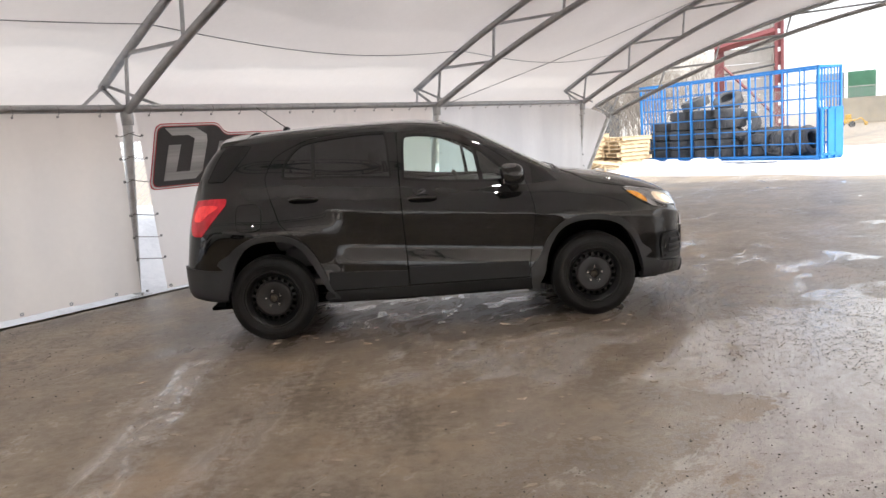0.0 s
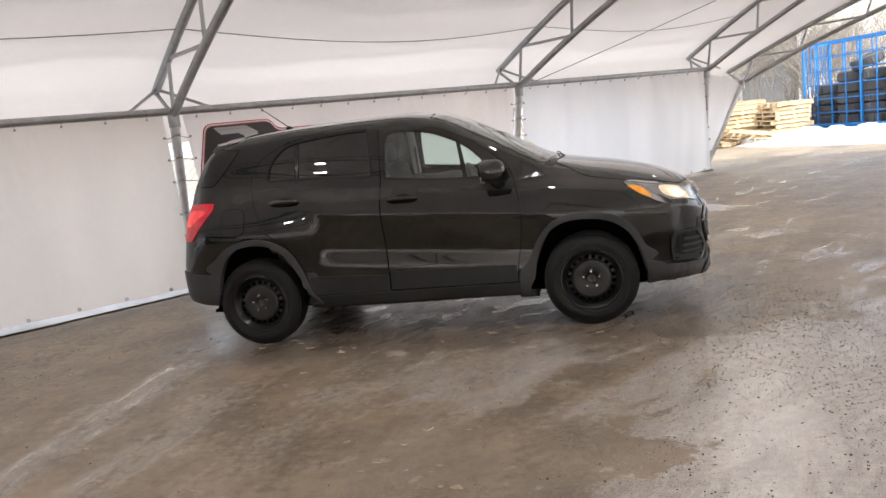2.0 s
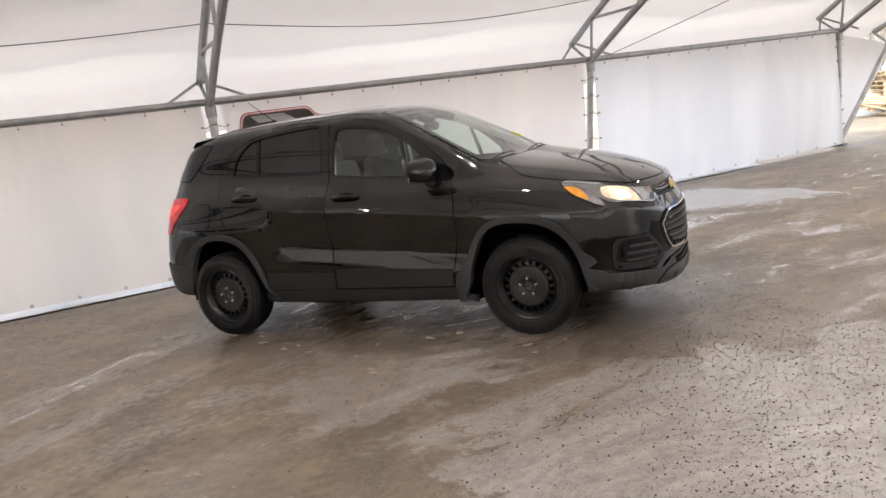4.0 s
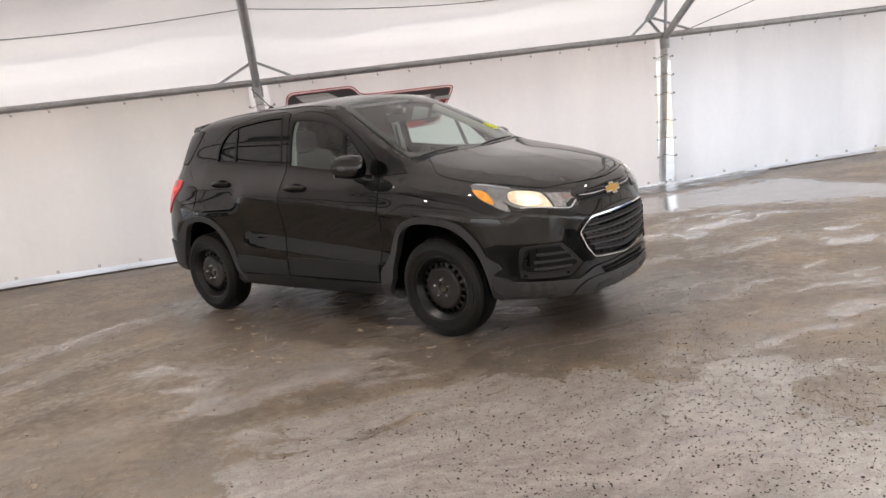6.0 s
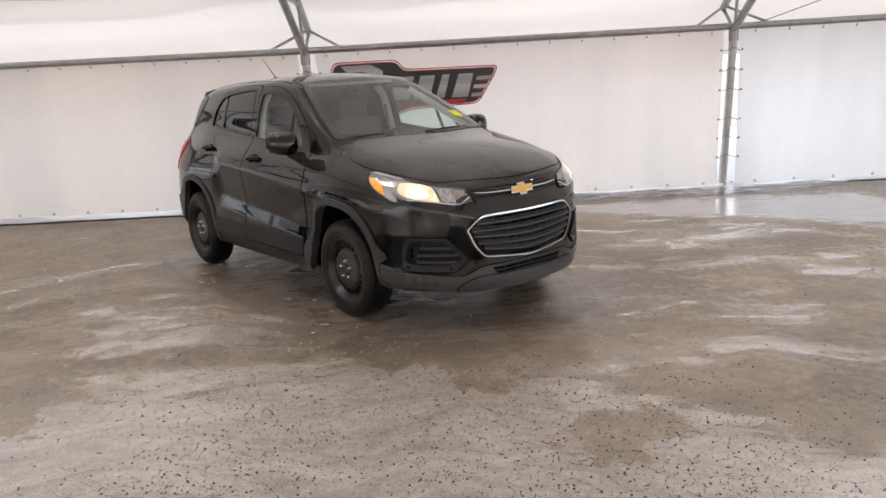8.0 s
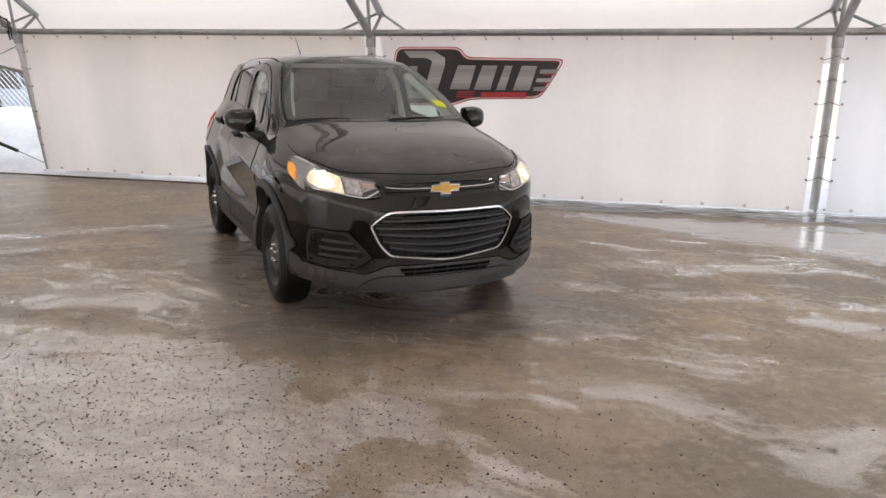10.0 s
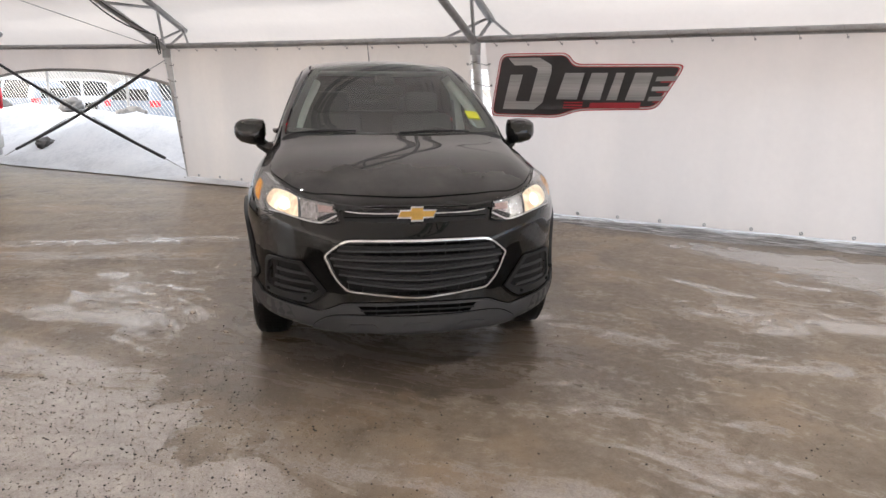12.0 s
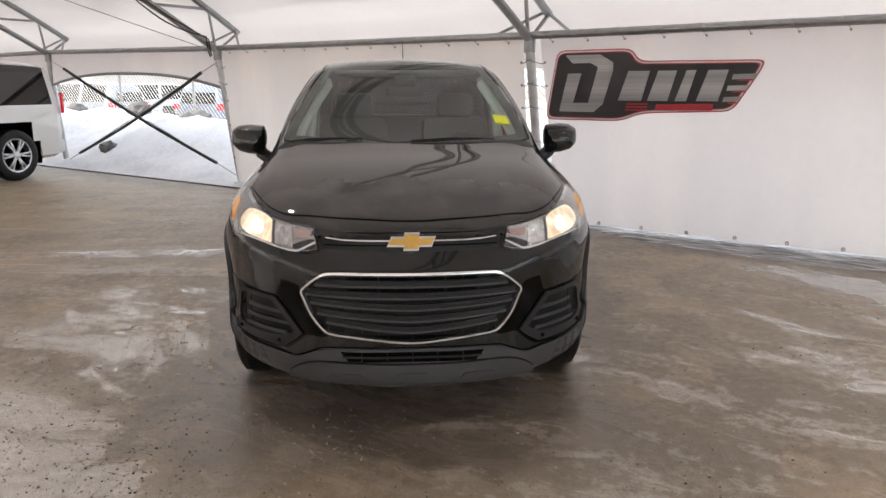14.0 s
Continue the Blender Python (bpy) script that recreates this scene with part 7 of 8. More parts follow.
pallet = make_pallet()
spots = []
for sx, sy, n0, turn in ((4.75, 25.3, 8, 18), (6.1, 25.0, 8, 24), (5.3, 26.9, 9, 12), (7.0, 27.0, 7, 30)):
    for k in range(n0):
        spots.append(pose(sx + rng.uniform(-0.06, 0.06), sy + rng.uniform(-0.06, 0.06), 0.10 + 0.124 * k, 0, 0, turn + rng.uniform(-6, 6)))
spots += [pose(4.2, 24.2, 0.12, 14, 6, 50), pose(4.9, 24.0, 0.20, -12, 10, 10), pose(5.8, 23.9, 0.10, 6, -8, 75), pose(4.3, 24.5, 0.32, 10, -14, 80)]
for k, m in enumerate(spots):
    if k == 0:
        pallet.matrix_basis = m
    else:
        copy_thing(pallet, m)


def fence_run(name, a, b, height, group, step=3.05, cell=0.065, w=0.004):
    """Galvanised posts, a top rail and woven wire between a and b."""
    a, b = Vector(a), Vector(b)
    way = (b - a).normalized()
    k = max(1, round((b - a).length / step))
    d = (b - a).length / k
    # woven wire of one bay, shared by all bays
    bm = bmesh.new()
    s = cell * 1.4142
    lines = int((d + height) / s)
    for i in range(-lines, lines + 1):
        for sign in (1, -1):
            x0 = i * s
            # x = x0 + sign * z, clipped to the bay
            pts = []
            for z in (0.0, height):
                pts.append((x0 + sign * z, z))
            (xa, za), (xb, zb) = pts
            if max(xa, xb) < 0 or min(xa, xb) > d:
                continue
            def clip(x, z, x2, z2):
                if x < 0:
                    z += (0 - x) / (x2 - x) * (z2 - z)
                    x = 0
                elif x > d:
                    z += (d - x) / (x2 - x) * (z2 - z)
                    x = d
                return x, z
            p, q = clip(xa, za, xb, zb), clip(xb, zb, xa, za)
            v = [bm.verts.new((p[0], -w * 0.5, p[1] - w)), bm.verts.new((p[0], w, p[1] + w)), bm.verts.new((q[0], w, q[1] + w)), bm.verts.new((q[0], -w * 0.5, q[1] - w))]
            bm.faces.new(v)
    turn = Matrix(((way.x, -way.y, 0, 0), (way.y, way.x, 0, 0), (0, 0, 1, 0), (0, 0, 0, 1)))
    shared = None
    for i in range(k):
        ob = thing(name, "galvanised chain-link fence bay with steel posts in snow", "fence", group, at=Matrix.Translation(a + way * (d * i)) @ turn)
        if shared is None:
            wire = part("wire_mesh", bm, "galvanised", ob, smooth=False)
            shared = wire.data
        else:
            wire = new("wire_mesh", shared)
            wire.parent = ob
        pb = bmesh.new()
        tube(pb, [(0, 0, -0.1), (0, 0, height + 0.05)], 0.032, 8)
        part("post", pb, "galvanised", ob)
        pb = bmesh.new()
        tube(pb, [(0, 0, height), (d, 0, height)], 0.022, 6)
        part("top_rail", pb, "galvanised", ob)


fence_run("fence", tent(-28.4, -11.5, 0.0), tent(8.2, -11.5, 0.0), 2.15, "fence behind the tent", 3.05, 0.09, 0.006)
fence_run("fence", (14.0, 42.0, 0.0), (40.0, 36.0, 0.0), 2.6, "fence across the yard", 3.2, 0.11, 0.009)
fence_run("fence", (0.0, 44.0, 0.0), (14.0, 42.0, 0.0), 2.6, "fence across the yard", 3.2, 0.11, 0.009)


def make_works():
    """The half-open steel building across the yard: red frame, pale panels."""
    ob = thing("steel_building", "industrial building with red steel frame and pale wall panels", "building")

    def along(reach):
        # a spot on the building's front, reach metres from its left edge
        left, right = Vector((13.2, 46.2, 0)), Vector((19.7, 43.9, 0))
        return frac(left, right, reach / (right - left).length)

    def slab(name, a, b, z0, z1, thick, mat, back=0.0):
        bm = bmesh.new()
        p, q = along(a), along(b)
        d = (q - p).normalized()
        nrm = Vector((-d.y, d.x, 0))
        vs = []
        for base in (p + nrm * back, q + nrm * back):
            for t in (0, thick):
                for z in (z0, z1):
                    vs.append(bm.verts.new(base + nrm * t + Vector((0, 0, z))))
        for f in ((0, 1, 3, 2), (4, 6, 7, 5), (0, 4, 5, 1), (2, 3, 7, 6), (0, 2, 6, 4), (1, 5, 7, 3)):
            bm.faces.new([vs[i] for i in f])
        bmesh.ops.recalc_face_normals(bm, faces=bm.faces)
        return part(name, bm, mat, ob, smooth=False)

    slab("column", 6.60, 6.76, 0, 9.5, 0.5, "steel_red")
    slab("column", 6.92, 7.08, 0, 9.5, 0.5, "steel_red")
    slab("column", 3.40, 3.92, 0, 5.3, 0.4, "steel_red", 0.3)
    for i in range(9):
        slab("column_web", 6.76, 6.92, 0.2 + i, 0.95 + i, 0.2, "steel_red", 0.12)
    for z0 in (3.9, 4.9):
        bm = bmesh.new()
        tube(bm, [along(3.9) + Vector((0, 0, z0)), along(6.6) + Vector((0, 0, z0 + 0.35))], 0.06, 4)
        part("girt", bm, "cladding_dark", ob, smooth=False)
    bm = bmesh.new()
    for a, b, z0, z1 in ((3.4, 6.6, 5.35, 6.05),):
        p, q = along(a) + Vector((0, 0, z0)), along(b) + Vector((0, 0, z1))
        tube(bm, [p, q], 0.25, 4)
    part("roof_beam", bm, "steel_red", ob, smooth=False)
    for k in range(6):
        slab("wall_panel", -9.0, 6.5, 0.9 * k, 0.9 * k + 0.87, 0.1, "cladding_grey", 1.2)
    for k in range(4):
        slab("upper_panel", -9.0, 6.5, 5.5 + 0.9 * k, 6.37 + 0.9 * k, 0.1, "cladding_grey", 1.5)
    slab("dark_bay", -5.2, -2.2, 0, 6.4, 0.1, "cladding_dark", 0.9)
    slab("pale_post", -2.1, -1.5, 0, 6.6, 0.4, "paint_white", 0.5)
    bm = bmesh.new()
    tube(bm, [along(3.9) + Vector((0, 0, 4.3)), along(6.5) + Vector((0, 0, 1.5))], 0.09, 6)
    part("brace", bm, "steel_red", ob)
    slab("roof", -9.0, 6.8, 9.1, 9.4, 12.0, "cladding_dark", 0.0)
    slab("side_wall", 6.55, 6.75, 0, 9.1, 12.0, "cladding_grey", 0.6)


make_works()


def make_container(name, label, x, y, z, length, turn, mat):
    ob = thing(name, label, "container", "shipping containers", at=pose(x, y, z, 0, 0, turn))
    bm = bmesh.new()
    box(bm, (-length / 2, -1.2, 0), (length / 2, 1.2, 2.55), 0.03)
    part("shell", bm, mat, ob, smooth=False)
    for k in range(int(length / 0.28)):
        bm = bmesh.new()
        x0 = -length / 2 + 0.12 + 0.28 * k
        box(bm, (x0, -1.25, 0.15), (x0 + 0.14, -1.2, 2.4), 0)
        part("rib", bm, mat, ob, smooth=False)


make_container("container", "blue-grey steel shipping container standing beyond the fence", 40.8, 79.6, 2.57, 2.6, -28, "container_grey")
make_container("container", "green steel shipping container standing beyond the fence", 43.1, 77.9, 2.57, 2.45, -28, "container_green")
make_container("container", "weathered brown-grey steel container beneath another one", 44.0, 77.5, 0.0, 8.6, -28, "container_tan")
make_container("container", "pale tan steel shipping container standing beyond the fence", 46.4, 75.6, 2.57, 2.9, -28, "container_tan")


def make_loader():
    ob = thing("yard_machine", "yellow wheeled yard machine parked beyond the fence", "machine", at=pose(26.0, 48.6, 0.32, 0, 0, -25) @ Matrix.Scale(0.32, 4))
    bm = bmesh.new()
    box(bm, (-1.6, -0.8, 0.7), (1.2, 0.8, 1.5), 0.08)
    box(bm, (-0.4, -0.75, 1.5), (0.7, 0.75, 2.5), 0.08)
    part("body", bm, "machine_yellow", ob)
    bm = bmesh.new()
    tube(bm, [(0.9, 0, 1.2), (2.4, 0, 1.7), (3.2, 0, 0.8)], 0.14, 8)
    box(bm, (3.0, -0.9, 0.3), (3.5, 0.9, 1.0), 0.05)
    part("bucket_arm", bm, "machine_yellow", ob)
    for x in (-1.1, 0.8):
        for y in (-0.85, 0.85):
            bm = bmesh.new()
            lathe(bm, [(-0.18, 0.0), (-0.18, 0.5), (-0.1, 0.6), (0.1, 0.6), (0.18, 0.5), (0.18, 0.0)], 20, "y", pose(x, y, 0.6))
            part("wheel", bm, "rubber", ob)


make_loader()


# bare scrub behind the pallets
def make_shrub(seed, height):
    r = random.Random(seed)
    bm = bmesh.new()

    def grow(p, d, length, rad, depth):
        q = p + d * length
        mid = frac(p, q, 0.5) + Vector((r.uniform(-1, 1), r.uniform(-1, 1), r.uniform(-0.5, 0.5))) * length * 0.06
        tube(bm, [p, mid, q], rad, 3, False, rad * 0.65)
        if depth == 0:
            return
        for _ in range(r.choice((3, 3, 4))):
            nd = (d + Vector((r.uniform(-1, 1), r.uniform(-1, 1), r.uniform(-0.3, 0.8))) * 0.75).normalized()
            grow(frac(p, q, r.uniform(0.45, 1.0)), nd, length * r.uniform(0.55, 0.8), rad * 0.6, depth - 1)

    for _ in range(3):
        d = Vector((r.uniform(-0.35, 0.35), r.uniform(-0.35, 0.35), 1)).normalized()
        grow(Vector((r.uniform(-0.3, 0.3), r.uniform(-0.3, 0.3), 0)), d, height * 0.38, 0.030, 4)
    return bm


shrubs = []
for k in range(3):
    ob = thing("bare_shrub", "bare grey-brown leafless shrub standing in snow", "shrub", "bare shrubs")
    part("branch_crown", make_shrub(20 + k, 4.2 + 0.9 * k), "bark", ob)
    shrubs.append(ob)
spots = []
for k in range(34):
    spots.append((rng.uniform(-4, 12), rng.uniform(33, 41), rng.uniform(0, 360), rng.uniform(0.8, 1.3)))
for k, (x, y, turn, s) in enumerate(spots):
    m = pose(x, y, 0.0, 0, 0, turn)
    if k < 3:
        shrubs[k].matrix_basis = m
    else:
        copy_thing(shrubs[k % 3], m)


# ---------------------------------------------------------------- other vehicles
def simple_car(name, label, stations, glass_x, paint, at, wheel_x, wheel_r, tail="lens_red", tail_box=None, tail_deep=0.16):
    """A parked vehicle: lofted body, glass band, wheels, tail lamps."""
    ob = thing(name, label, "car", "parked cars", at=at)
    xs = sorted(set([s[0] for s in stations] + list(np.linspace(stations[0][0], stations[-1][0], 40)) + [g for span in glass_x for g in span]))
    rows = hermite([s[0] for s in stations], [s[1:] for s in stations], xs)
    lines = []
    for x, (zb, w, zbelt, yb, zc, yc, zm) in zip(xs, rows):
        half = [(0, zb), (w * 0.85, zb), (w - 0.02, zb + 0.06), (w, frac(zb, zbelt, 0.35)), (w * 1.0, frac(zb, zbelt, 0.7)), (yb, zbelt), (frac(yb, yc, 0.5), frac(zbelt, zc, 0.5)), (yc, zc), (yc * 0.75, frac(zc, zm, 0.75)), (0, zm)]
        lines.append([Vector((x, -y, z)) for y, z in half] + [Vector((x, y, z)) for y, z in half[::-1][1:]])
    body_bm, panes = bmesh.new(), {}
    bands = (5, 6, 11, 12)
    for i in range(len(xs) - 1):
        xm = (xs[i] + xs[i + 1]) / 2
        for k in range(len(lines[0]) - 1):
            quad = [lines[i][k], lines[i][k + 1], lines[i + 1][k + 1], lines[i + 1][k]]
            c = sum(quad, Vector()) / 4
            if any((xm - ax) ** 2 + (c.z - wheel_r) ** 2 < (wheel_r + 0.06) ** 2 for ax in wheel_x) and abs(c.y) > 0.55:
                continue
            is_glass = k in bands and any(a < xm < b for a, b in glass_x)
            span = next((q for q, (a, b) in enumerate(glass_x) if a < xm < b), 0)
            target = panes.setdefault((span, c.y > 0), bmesh.new()) if is_glass else body_bm
            target.faces.new([target.verts.new(p) for p in quad])
    for ring in (lines[0], lines[-1]):
        body_bm.faces.new([body_bm.verts.new(p) for p in ring])
    for b in (body_bm, *panes.values()):
        bmesh.ops.remove_doubles(b, verts=b.verts, dist=0.0005)
        bmesh.ops.recalc_face_normals(b, faces=b.faces)
    part("body", body_bm, paint, ob)
    for b in panes.values():
        part("side_window", b, "glass_dark", ob)
    bm = bmesh.new()
    box(bm, (stations[1][0] + 0.15, -0.62, 0.24), (stations[-2][0] - 0.15, 0.62, 1.0), 0.02)
    part("cabin_floor", bm, "gap", ob)
    half_w = max(s[2] for s in stations)
    for x in wheel_x:
        for s in (-1, 1):
            wh = new("wheel")
            wh.parent = ob
            wh.matrix_basis = pose(x, s * (half_w - 0.11), wheel_r, 0, 0, 0 if s < 0 else 180)
            bm = bmesh.new()
            r = wheel_r
            lathe(bm, [(-0.06, r * 0.64), (-0.11, r * 0.68), (-0.12, r * 0.82), (-0.10, r * 0.96), (-0.06, r), (0.06, r), (0.1, r * 0.9)], 40)
            part("tyre", bm, "rubber", wh)
            bm = bmesh.new()
            lathe(bm, [(-0.07, r * 0.64), (-0.105, r * 0.66), (-0.10, r * 0.61), (-0.06, r * 0.59), (0.02, r * 0.58)], 40)
            for q in range(6):
                for off in (-0.13, 0.13):
                    t = 2 * math.pi * q / 6
                    m = Matrix.Rotation(t + off, 4, "Y")
                    box(bm, (r * 0.12, -0.098, -r * 0.035), (r * 0.62, -0.06, r * 0.035), 0.004, m)
            lathe(bm, [(-0.07, r * 0.17), (-0.10, r * 0.15), (-0.105, 0.0)], 18)
            part("rim", bm, "alloy", wh)
            bm = bmesh.new()
            lathe(bm, [(0.0, r * 0.6), (0.0, 0.0)], 24)
            part("brake", bm, "gap", wh)
    for ax in wheel_x:
        for s in (-1, 1):
            bm = bmesh.new()
            pts = arc(ax, wheel_r, wheel_r + 0.065, -20, 200, 18)
            rws = [[bm.verts.new((x, y * s, max(0.2, z))) for x, z in pts] for y in (half_w - 0.35, half_w - 0.005)]
            for k in range(len(pts) - 1):
                bm.faces.new((rws[0][k], rws[0][k + 1], rws[1][k + 1], rws[1][k]))
            bm.faces.new(rws[0])
            part("wheel_well", bm, "gap", ob)
    x0 = stations[0][0]
    tz0, tz1, ty = tail_box or (0.92, 1.08, 0.66)
    for s in (-1, 1):
        bm = bmesh.new()
        box(bm, (x0 - 0.015, ty, tz0), (x0 + tail_deep, half_w - 0.03, tz1), 0.02)
        for v in bm.verts:
            v.co.y *= s
        bmesh.ops.recalc_face_normals(bm, faces=bm.faces)
        part("tail_lamp", bm, tail, ob)
    bm = bmesh.new()
    box(bm, (x0 - 0.06, -half_w + 0.1, 0.38), (x0 + 0.1, half_w - 0.1, 0.62), 0.04)
    part("rear_bumper", bm, paint, ob)
    bm = bmesh.new()
    box(bm, (x0 - 0.012, -0.26, 0.72), (x0 + 0.01, 0.26, 0.84), 0.004)
    part("number_plate", bm, "sign_white", ob)
    low, high = stations[0][7] + 0.07, stations[1][7] - 0.04
    x1, w0, w1 = stations[1][0], stations[0][6] - 0.05, stations[1][6] - 0.04
    bm = bmesh.new()
    front = [bm.verts.new(p) for p in ((x0 - 0.004, -w0, low), (x0 - 0.004, w0, low), (x1 - 0.006, w1, high), (x1 - 0.006, -w1, high))]
    back = [bm.verts.new(v.co + Vector((0.02, 0, 0))) for v in front]
    bm.faces.new(front)
    bm.faces.new(back[::-1])
    for k in range(4):
        bm.faces.new((front[k], back[k], back[(k + 1) % 4], front[(k + 1) % 4]))
    bmesh.ops.recalc_face_normals(bm, faces=bm.faces)
    part("rear_window", bm, "plastic_gloss", ob, smooth=False)
    return ob


# x, floor z, half width, belt z, belt half width, cant z, cant half width, roof z; the tail comes first
BIG = [(-2.60, 0.45, 0.86, 1.10, 0.84, 1.12, 0.80, 1.13), (-2.56, 0.38, 0.95, 1.18, 0.92, 1.72, 0.76, 1.78), (-2.45, 0.32, 0.99, 1.20, 0.95, 1.80, 0.78, 1.88), (-1.5, 0.30, 1.01, 1.20, 0.97, 1.84, 0.78, 1.92), (0.2, 0.30, 1.01, 1.18, 0.97, 1.82, 0.78, 1.90), (0.7, 0.30, 1.01, 1.17, 0.97, 1.70, 0.80, 1.76), (1.25, 0.30, 1.01, 1.16, 0.96, 1.22, 0.90, 1.26), (2.3, 0.32, 0.98, 1.08, 0.92, 1.11, 0.85, 1.15), (2.55, 0.36, 0.88, 0.95, 0.82, 0.98, 0.75, 1.0), (2.62, 0.45, 0.7, 0.75, 0.66, 0.77, 0.6, 0.78)]
MID = [(-2.2, 0.45, 0.72, 0.98, 0.70, 1.0, 0.66, 1.01), (-2.15, 0.36, 0.82, 1.05, 0.78, 1.35, 0.62, 1.40), (-1.95, 0.28, 0.87, 1.08, 0.83, 1.52, 0.64, 1.60), (-1.2, 0.25, 0.90, 1.08, 0.85, 1.60, 0.64, 1.68), (0.1, 0.24, 0.90, 1.04, 0.85, 1.58, 0.64, 1.66), (0.45, 0.24, 0.90, 1.02, 0.85, 1.40, 0.68, 1.46), (1.05, 0.24, 0.90, 1.00, 0.84, 1.06, 0.78, 1.10), (1.8, 0.26, 0.87, 0.92, 0.80, 0.95, 0.74, 0.99), (2.1, 0.30, 0.76, 0.80, 0.70, 0.82, 0.62, 0.84), (2.2, 0.38, 0.5, 0.62, 0.46, 0.64, 0.4, 0.65)]


def heading(x_axis):
    a = math.degrees(math.atan2(x_axis.y, x_axis.x))
    return a


def make_office():
    """A long pale building behind the parked cars, with a band of dark windows."""
    ob = thing("office_building", "long pale building with a row of dark windows behind the cars", "building", at=pose(-44.0, -10.0, 0, 0, 0, heading(Vector((0.30, -0.954, 0)))))
    bm = bmesh.new()
    box(bm, (-14, 0, 0), (14, 0.3, 3.9), 0)
    part("wall", bm, "cladding_grey", ob, smooth=False)
    bm = bmesh.new()
    box(bm, (-14.3, -0.3, 3.9), (14.3, 6.0, 4.15), 0)
    part("roof", bm, "cladding_dark", ob, smooth=False)
    for k in range(11):
        x = -13.4 + 2.5 * k
        bm = bmesh.new()
        box(bm, (x, -0.03, 1.5), (x + 1.9, 0.0, 2.75), 0)
        window = part("window", bm, "plastic_gloss", ob, smooth=False)
        bm = bmesh.new()
        box(bm, (x + 0.92, -0.06, 1.5), (x + 0.98, -0.03, 2.75), 0)
        part("mullion", bm, "paint_white", window, smooth=False)


make_office()

suv_way = Vector((0.92, -0.38, 0)).normalized()
simple_car("parked_suv", "large pearl-white SUV with polished alloy wheels inside the tent", BIG, [(-2.42, -1.35), (-1.25, -0.25), (-0.15, 0.75)], "paint_white", Matrix.Translation((-6.3, -1.25, 0)) @ pose(0, 0, 0, 0, 0, heading(suv_way)), (-1.6, 1.55), 0.41, tail_box=(1.05, 1.40, 0.93), tail_deep=-0.02)
GLASS = [(-1.9, -1.1), (-1.0, -0.1), (0.0, 0.5)]
simple_car("parked_car", "silver-white estate car parked side-on behind the snow bank", MID, GLASS, "paint_silver", pose(-24.5, -4.3, 0, 0, 0, heading(Vector((0.337, -0.94, 0)))), (-1.3, 1.35), 0.34)
simple_car("parked_car", "grey-blue hatchback with red tail lamps behind the snow bank", MID, GLASS, "paint_blue", pose(-19.3, -4.2, 0, 0, 0, heading(Vector((-0.282, -0.959, 0)))), (-1.3, 1.35), 0.34)
simple_car("parked_car", "grey-blue SUV with red tail lamps parked behind the fence", MID, GLASS, "paint_blue", pose(-16.9, 2.1, 0, 0, 0, heading(Vector((-0.866, 0.5, 0)))), (-1.3, 1.35), 0.36)
simple_car("parked_car", "dark red car parked behind the snow bank", MID, [(-1.9, -1.1), (-1.0, -0.1), (0.0, 0.5)], "paint_red", Matrix.Translation(tent(-23.5, -16.4, 0.15)) @ pose(0, 0, 0, 0, 0, heading(-N3)), (-1.3, 1.35), 0.34)


# dirty lumps of old snow on the bank
def snow_lump(u, n, z, size, seed, material="dirty_snow", label="dirty grey lump of old ploughed snow on the bank", group="snow lumps"):
    bm = bmesh.new()
    bmesh.ops.create_icosphere(bm, subdivisions=3, radius=size)
    for v in bm.verts:
        k = 1 + 0.35 * noise.noise(v.co * (2.2 / size) + Vector((seed, 0, 0))) + 0.15 * noise.noise(v.co * (6.0 / size))
        v.co = Vector((v.co.x * k * 1.2, v.co.y * k, v.co.z * k * 0.75))
    ob = tagged(part("snow_lump", bm, material), label, "snow", group)
    ob.matrix_basis = Matrix.Translation(tent(u, n, z))


for u, n, size, seed in ((-5.5, -8.35, 0.17, 1), (-7.9, -10.6, 0.24, 2), (-6.1, -10.9, 0.27, 3), (-5.7, -10.3, 0.18, 4), (-11.8, -11.2, 0.26, 5)):
    snow_lump(u, n, bank_height(u, n) + 0.05, size, seed)
r_lump = random.Random(8)
for k in range(16):
    q = CAGE_M @ Vector((r_lump.uniform(-0.6, 3.6), -r_lump.uniform(0.5, 1.5), 0))
    snow_lump(q.dot(U3), q.dot(N3), 0.10, r_lump.uniform(0.12, 0.34), 20 + k, "snow", "white lump of ploughed snow in front of the blue cage", "white snow lumps")


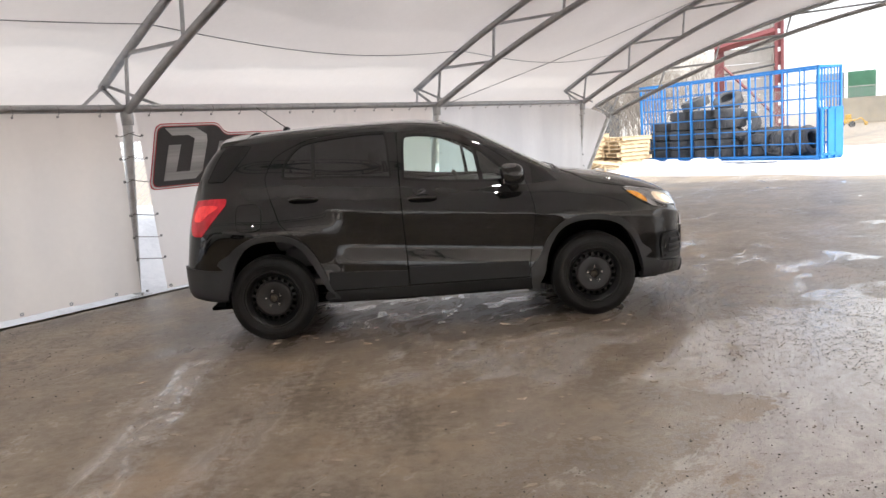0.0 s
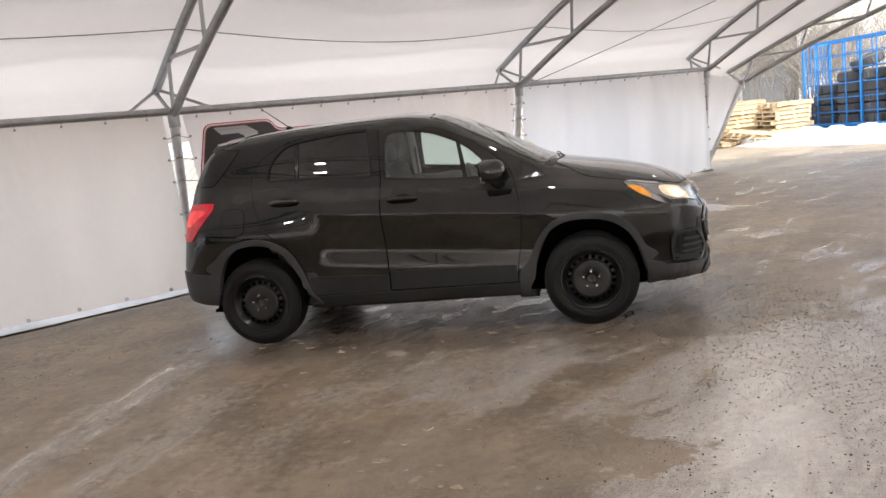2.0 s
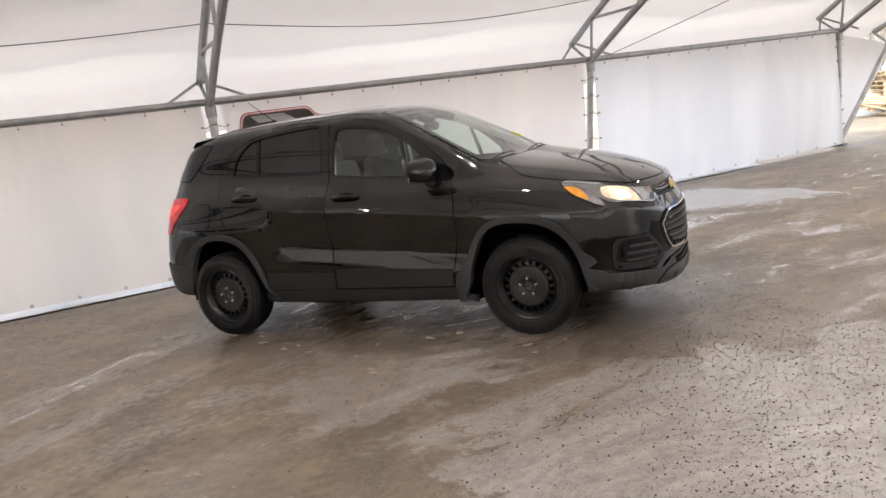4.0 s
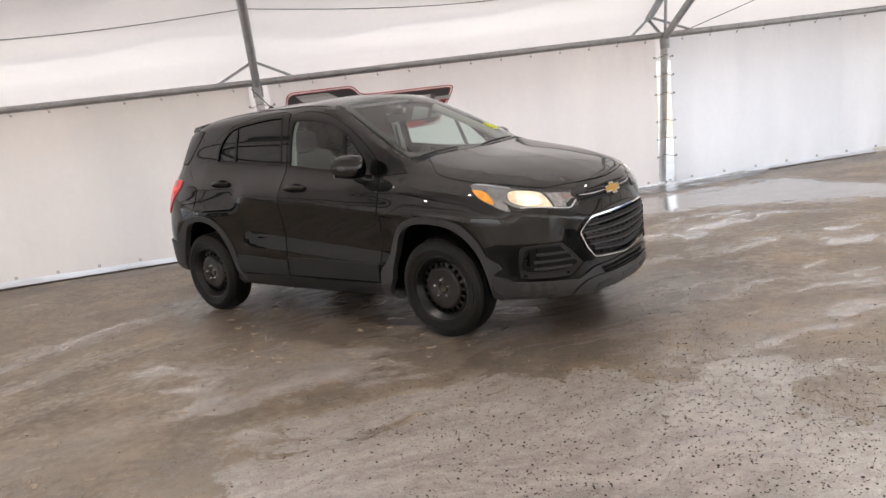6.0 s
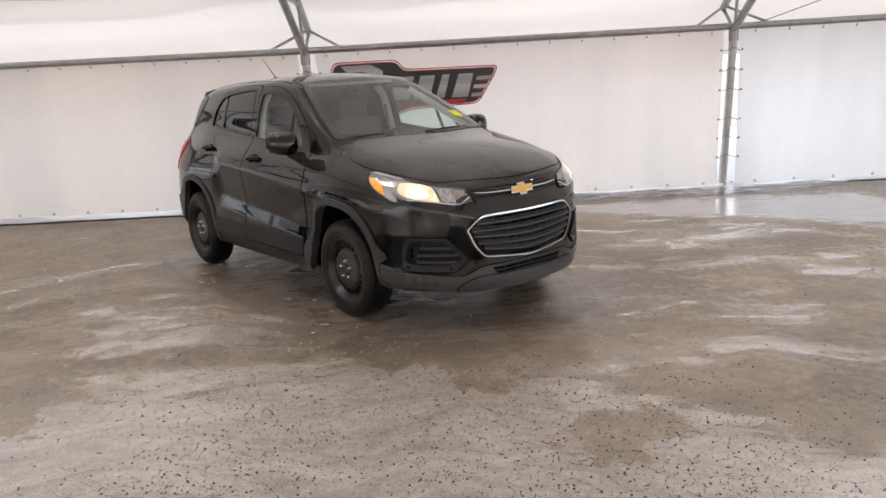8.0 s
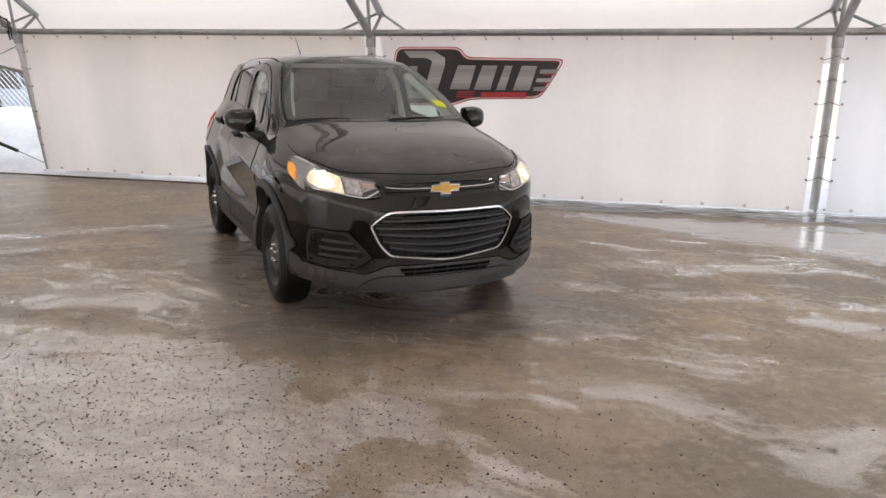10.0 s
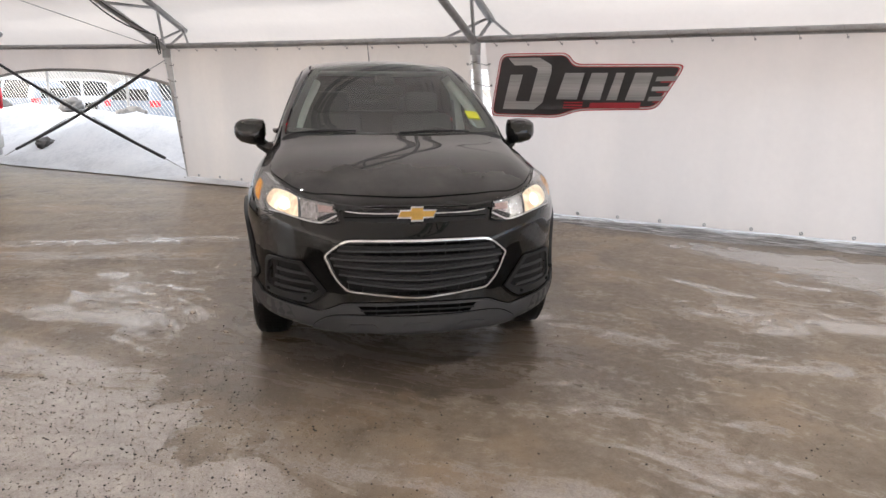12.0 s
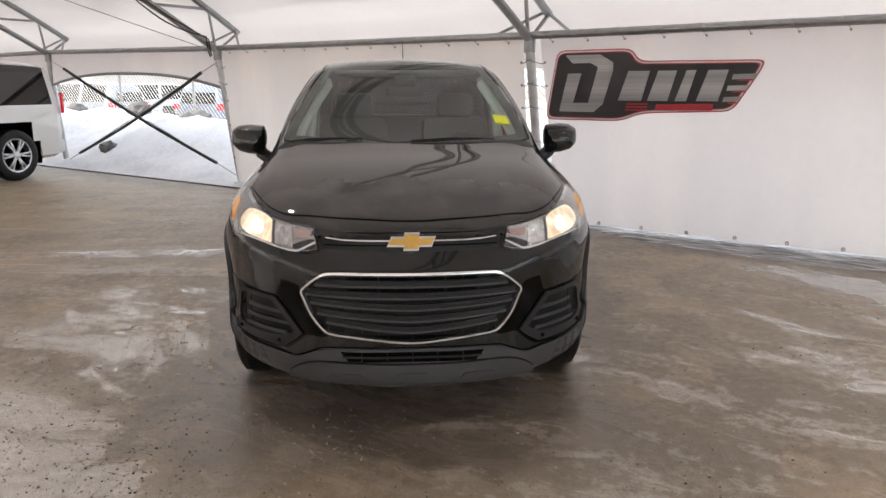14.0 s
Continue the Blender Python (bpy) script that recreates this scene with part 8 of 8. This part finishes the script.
# ---------------------------------------------------------------- loose grit on the asphalt
def make_gravel():
    r = random.Random(11)
    verts, faces = [], []

    def stone(x, y, s):
        base = len(verts)
        up = s * r.uniform(0.5, 0.8)
        a0 = r.uniform(0, 6.28)
        for k in range(4):
            t = a0 + k * 1.5708 + r.uniform(-0.3, 0.3)
            verts.append((x + s * math.cos(t) * r.uniform(0.7, 1.1), y + s * math.sin(t) * r.uniform(0.7, 1.1), -0.001))
        for k in range(4):
            t = a0 + k * 1.5708 + r.uniform(-0.3, 0.3)
            verts.append((x + 0.6 * s * math.cos(t), y + 0.6 * s * math.sin(t), up * r.uniform(0.8, 1.1)))
        b = base
        faces.extend([(b, b + 1, b + 5, b + 4), (b + 1, b + 2, b + 6, b + 5), (b + 2, b + 3, b + 7, b + 6), (b + 3, b, b + 4, b + 7), (b + 4, b + 5, b + 6, b + 7)])

    made = 0
    while made < 52000:
        x, y = r.uniform(-5, 8), r.uniform(0.5, 13)
        n = x * N3.x + y * N3.y
        p = noise.noise(Vector((x * 0.55, y * 0.55, 0.5))) + 0.5 * noise.noise(Vector((x * 1.6, y * 1.6, 4.0)))
        lane = min(1.0, max(0.0, (n + 1.9) / 1.6))
        if r.random() < max(0.015, min(1.0, (0.12 + p * 0.9) * (0.15 + lane) + 0.10 * lane + 0.40 * math.exp(-((x - 2.6) / 0.75) ** 2 - ((y - 4.9) / 1.8) ** 2))):
            stone(x, y, r.choice((0.0018, 0.0022, 0.0026, 0.003, 0.0035, 0.0042, 0.006)) * r.uniform(0.85, 1.25))
            made += 1
    me = bpy.data.meshes.new("loose_gravel")
    me.from_pydata(verts, [], faces)
    me.materials.append(MAT["stone"])
    tagged(new("loose_gravel", me), "scattered dark grit and small stones on the asphalt", "gravel", kind="stuff")


def make_flakes():
    """Pale flat scraps of dried mud and leaf beside the car."""
    r = random.Random(4)
    verts, faces = [], []
    for _ in range(150):
        x, y = r.uniform(-2.6, 1.6), r.uniform(2.6, 6.0)
        if x * N3.x + y * N3.y > -1.5:
            continue
        s, a0, b = r.choice((0.008, 0.010, 0.012, 0.015, 0.020, 0.028)), r.uniform(-0.5, 0.5), len(verts)
        for k in range(8):
            t = k * 0.7854
            px, py = s * 1.5 * math.cos(t) * r.uniform(0.4, 1.2), s * 0.7 * math.sin(t) * r.uniform(0.6, 1.1)
            verts.append((x + px * math.cos(a0) - py * math.sin(a0), y + px * math.sin(a0) + py * math.cos(a0), 0.0004))
        for k in range(8):
            vx, vy, _z = verts[b + k]
            verts.append((x + (vx - x) * 0.8, y + (vy - y) * 0.8, 0.002 + s * r.uniform(0.05, 0.16)))
        faces.extend([(b + k, b + (k + 1) % 8, b + 8 + (k + 1) % 8, b + 8 + k) for k in range(8)])
        faces.append(tuple(b + 8 + k for k in range(8)))
    me = bpy.data.meshes.new("mud_flakes")
    me.from_pydata(verts, [], faces)
    me.materials.append(MAT["mud_flake"])
    tagged(new("mud_flakes", me), "pale flat flakes of dried mud lying on wet asphalt", "debris", kind="stuff")


make_flakes()


make_gravel()
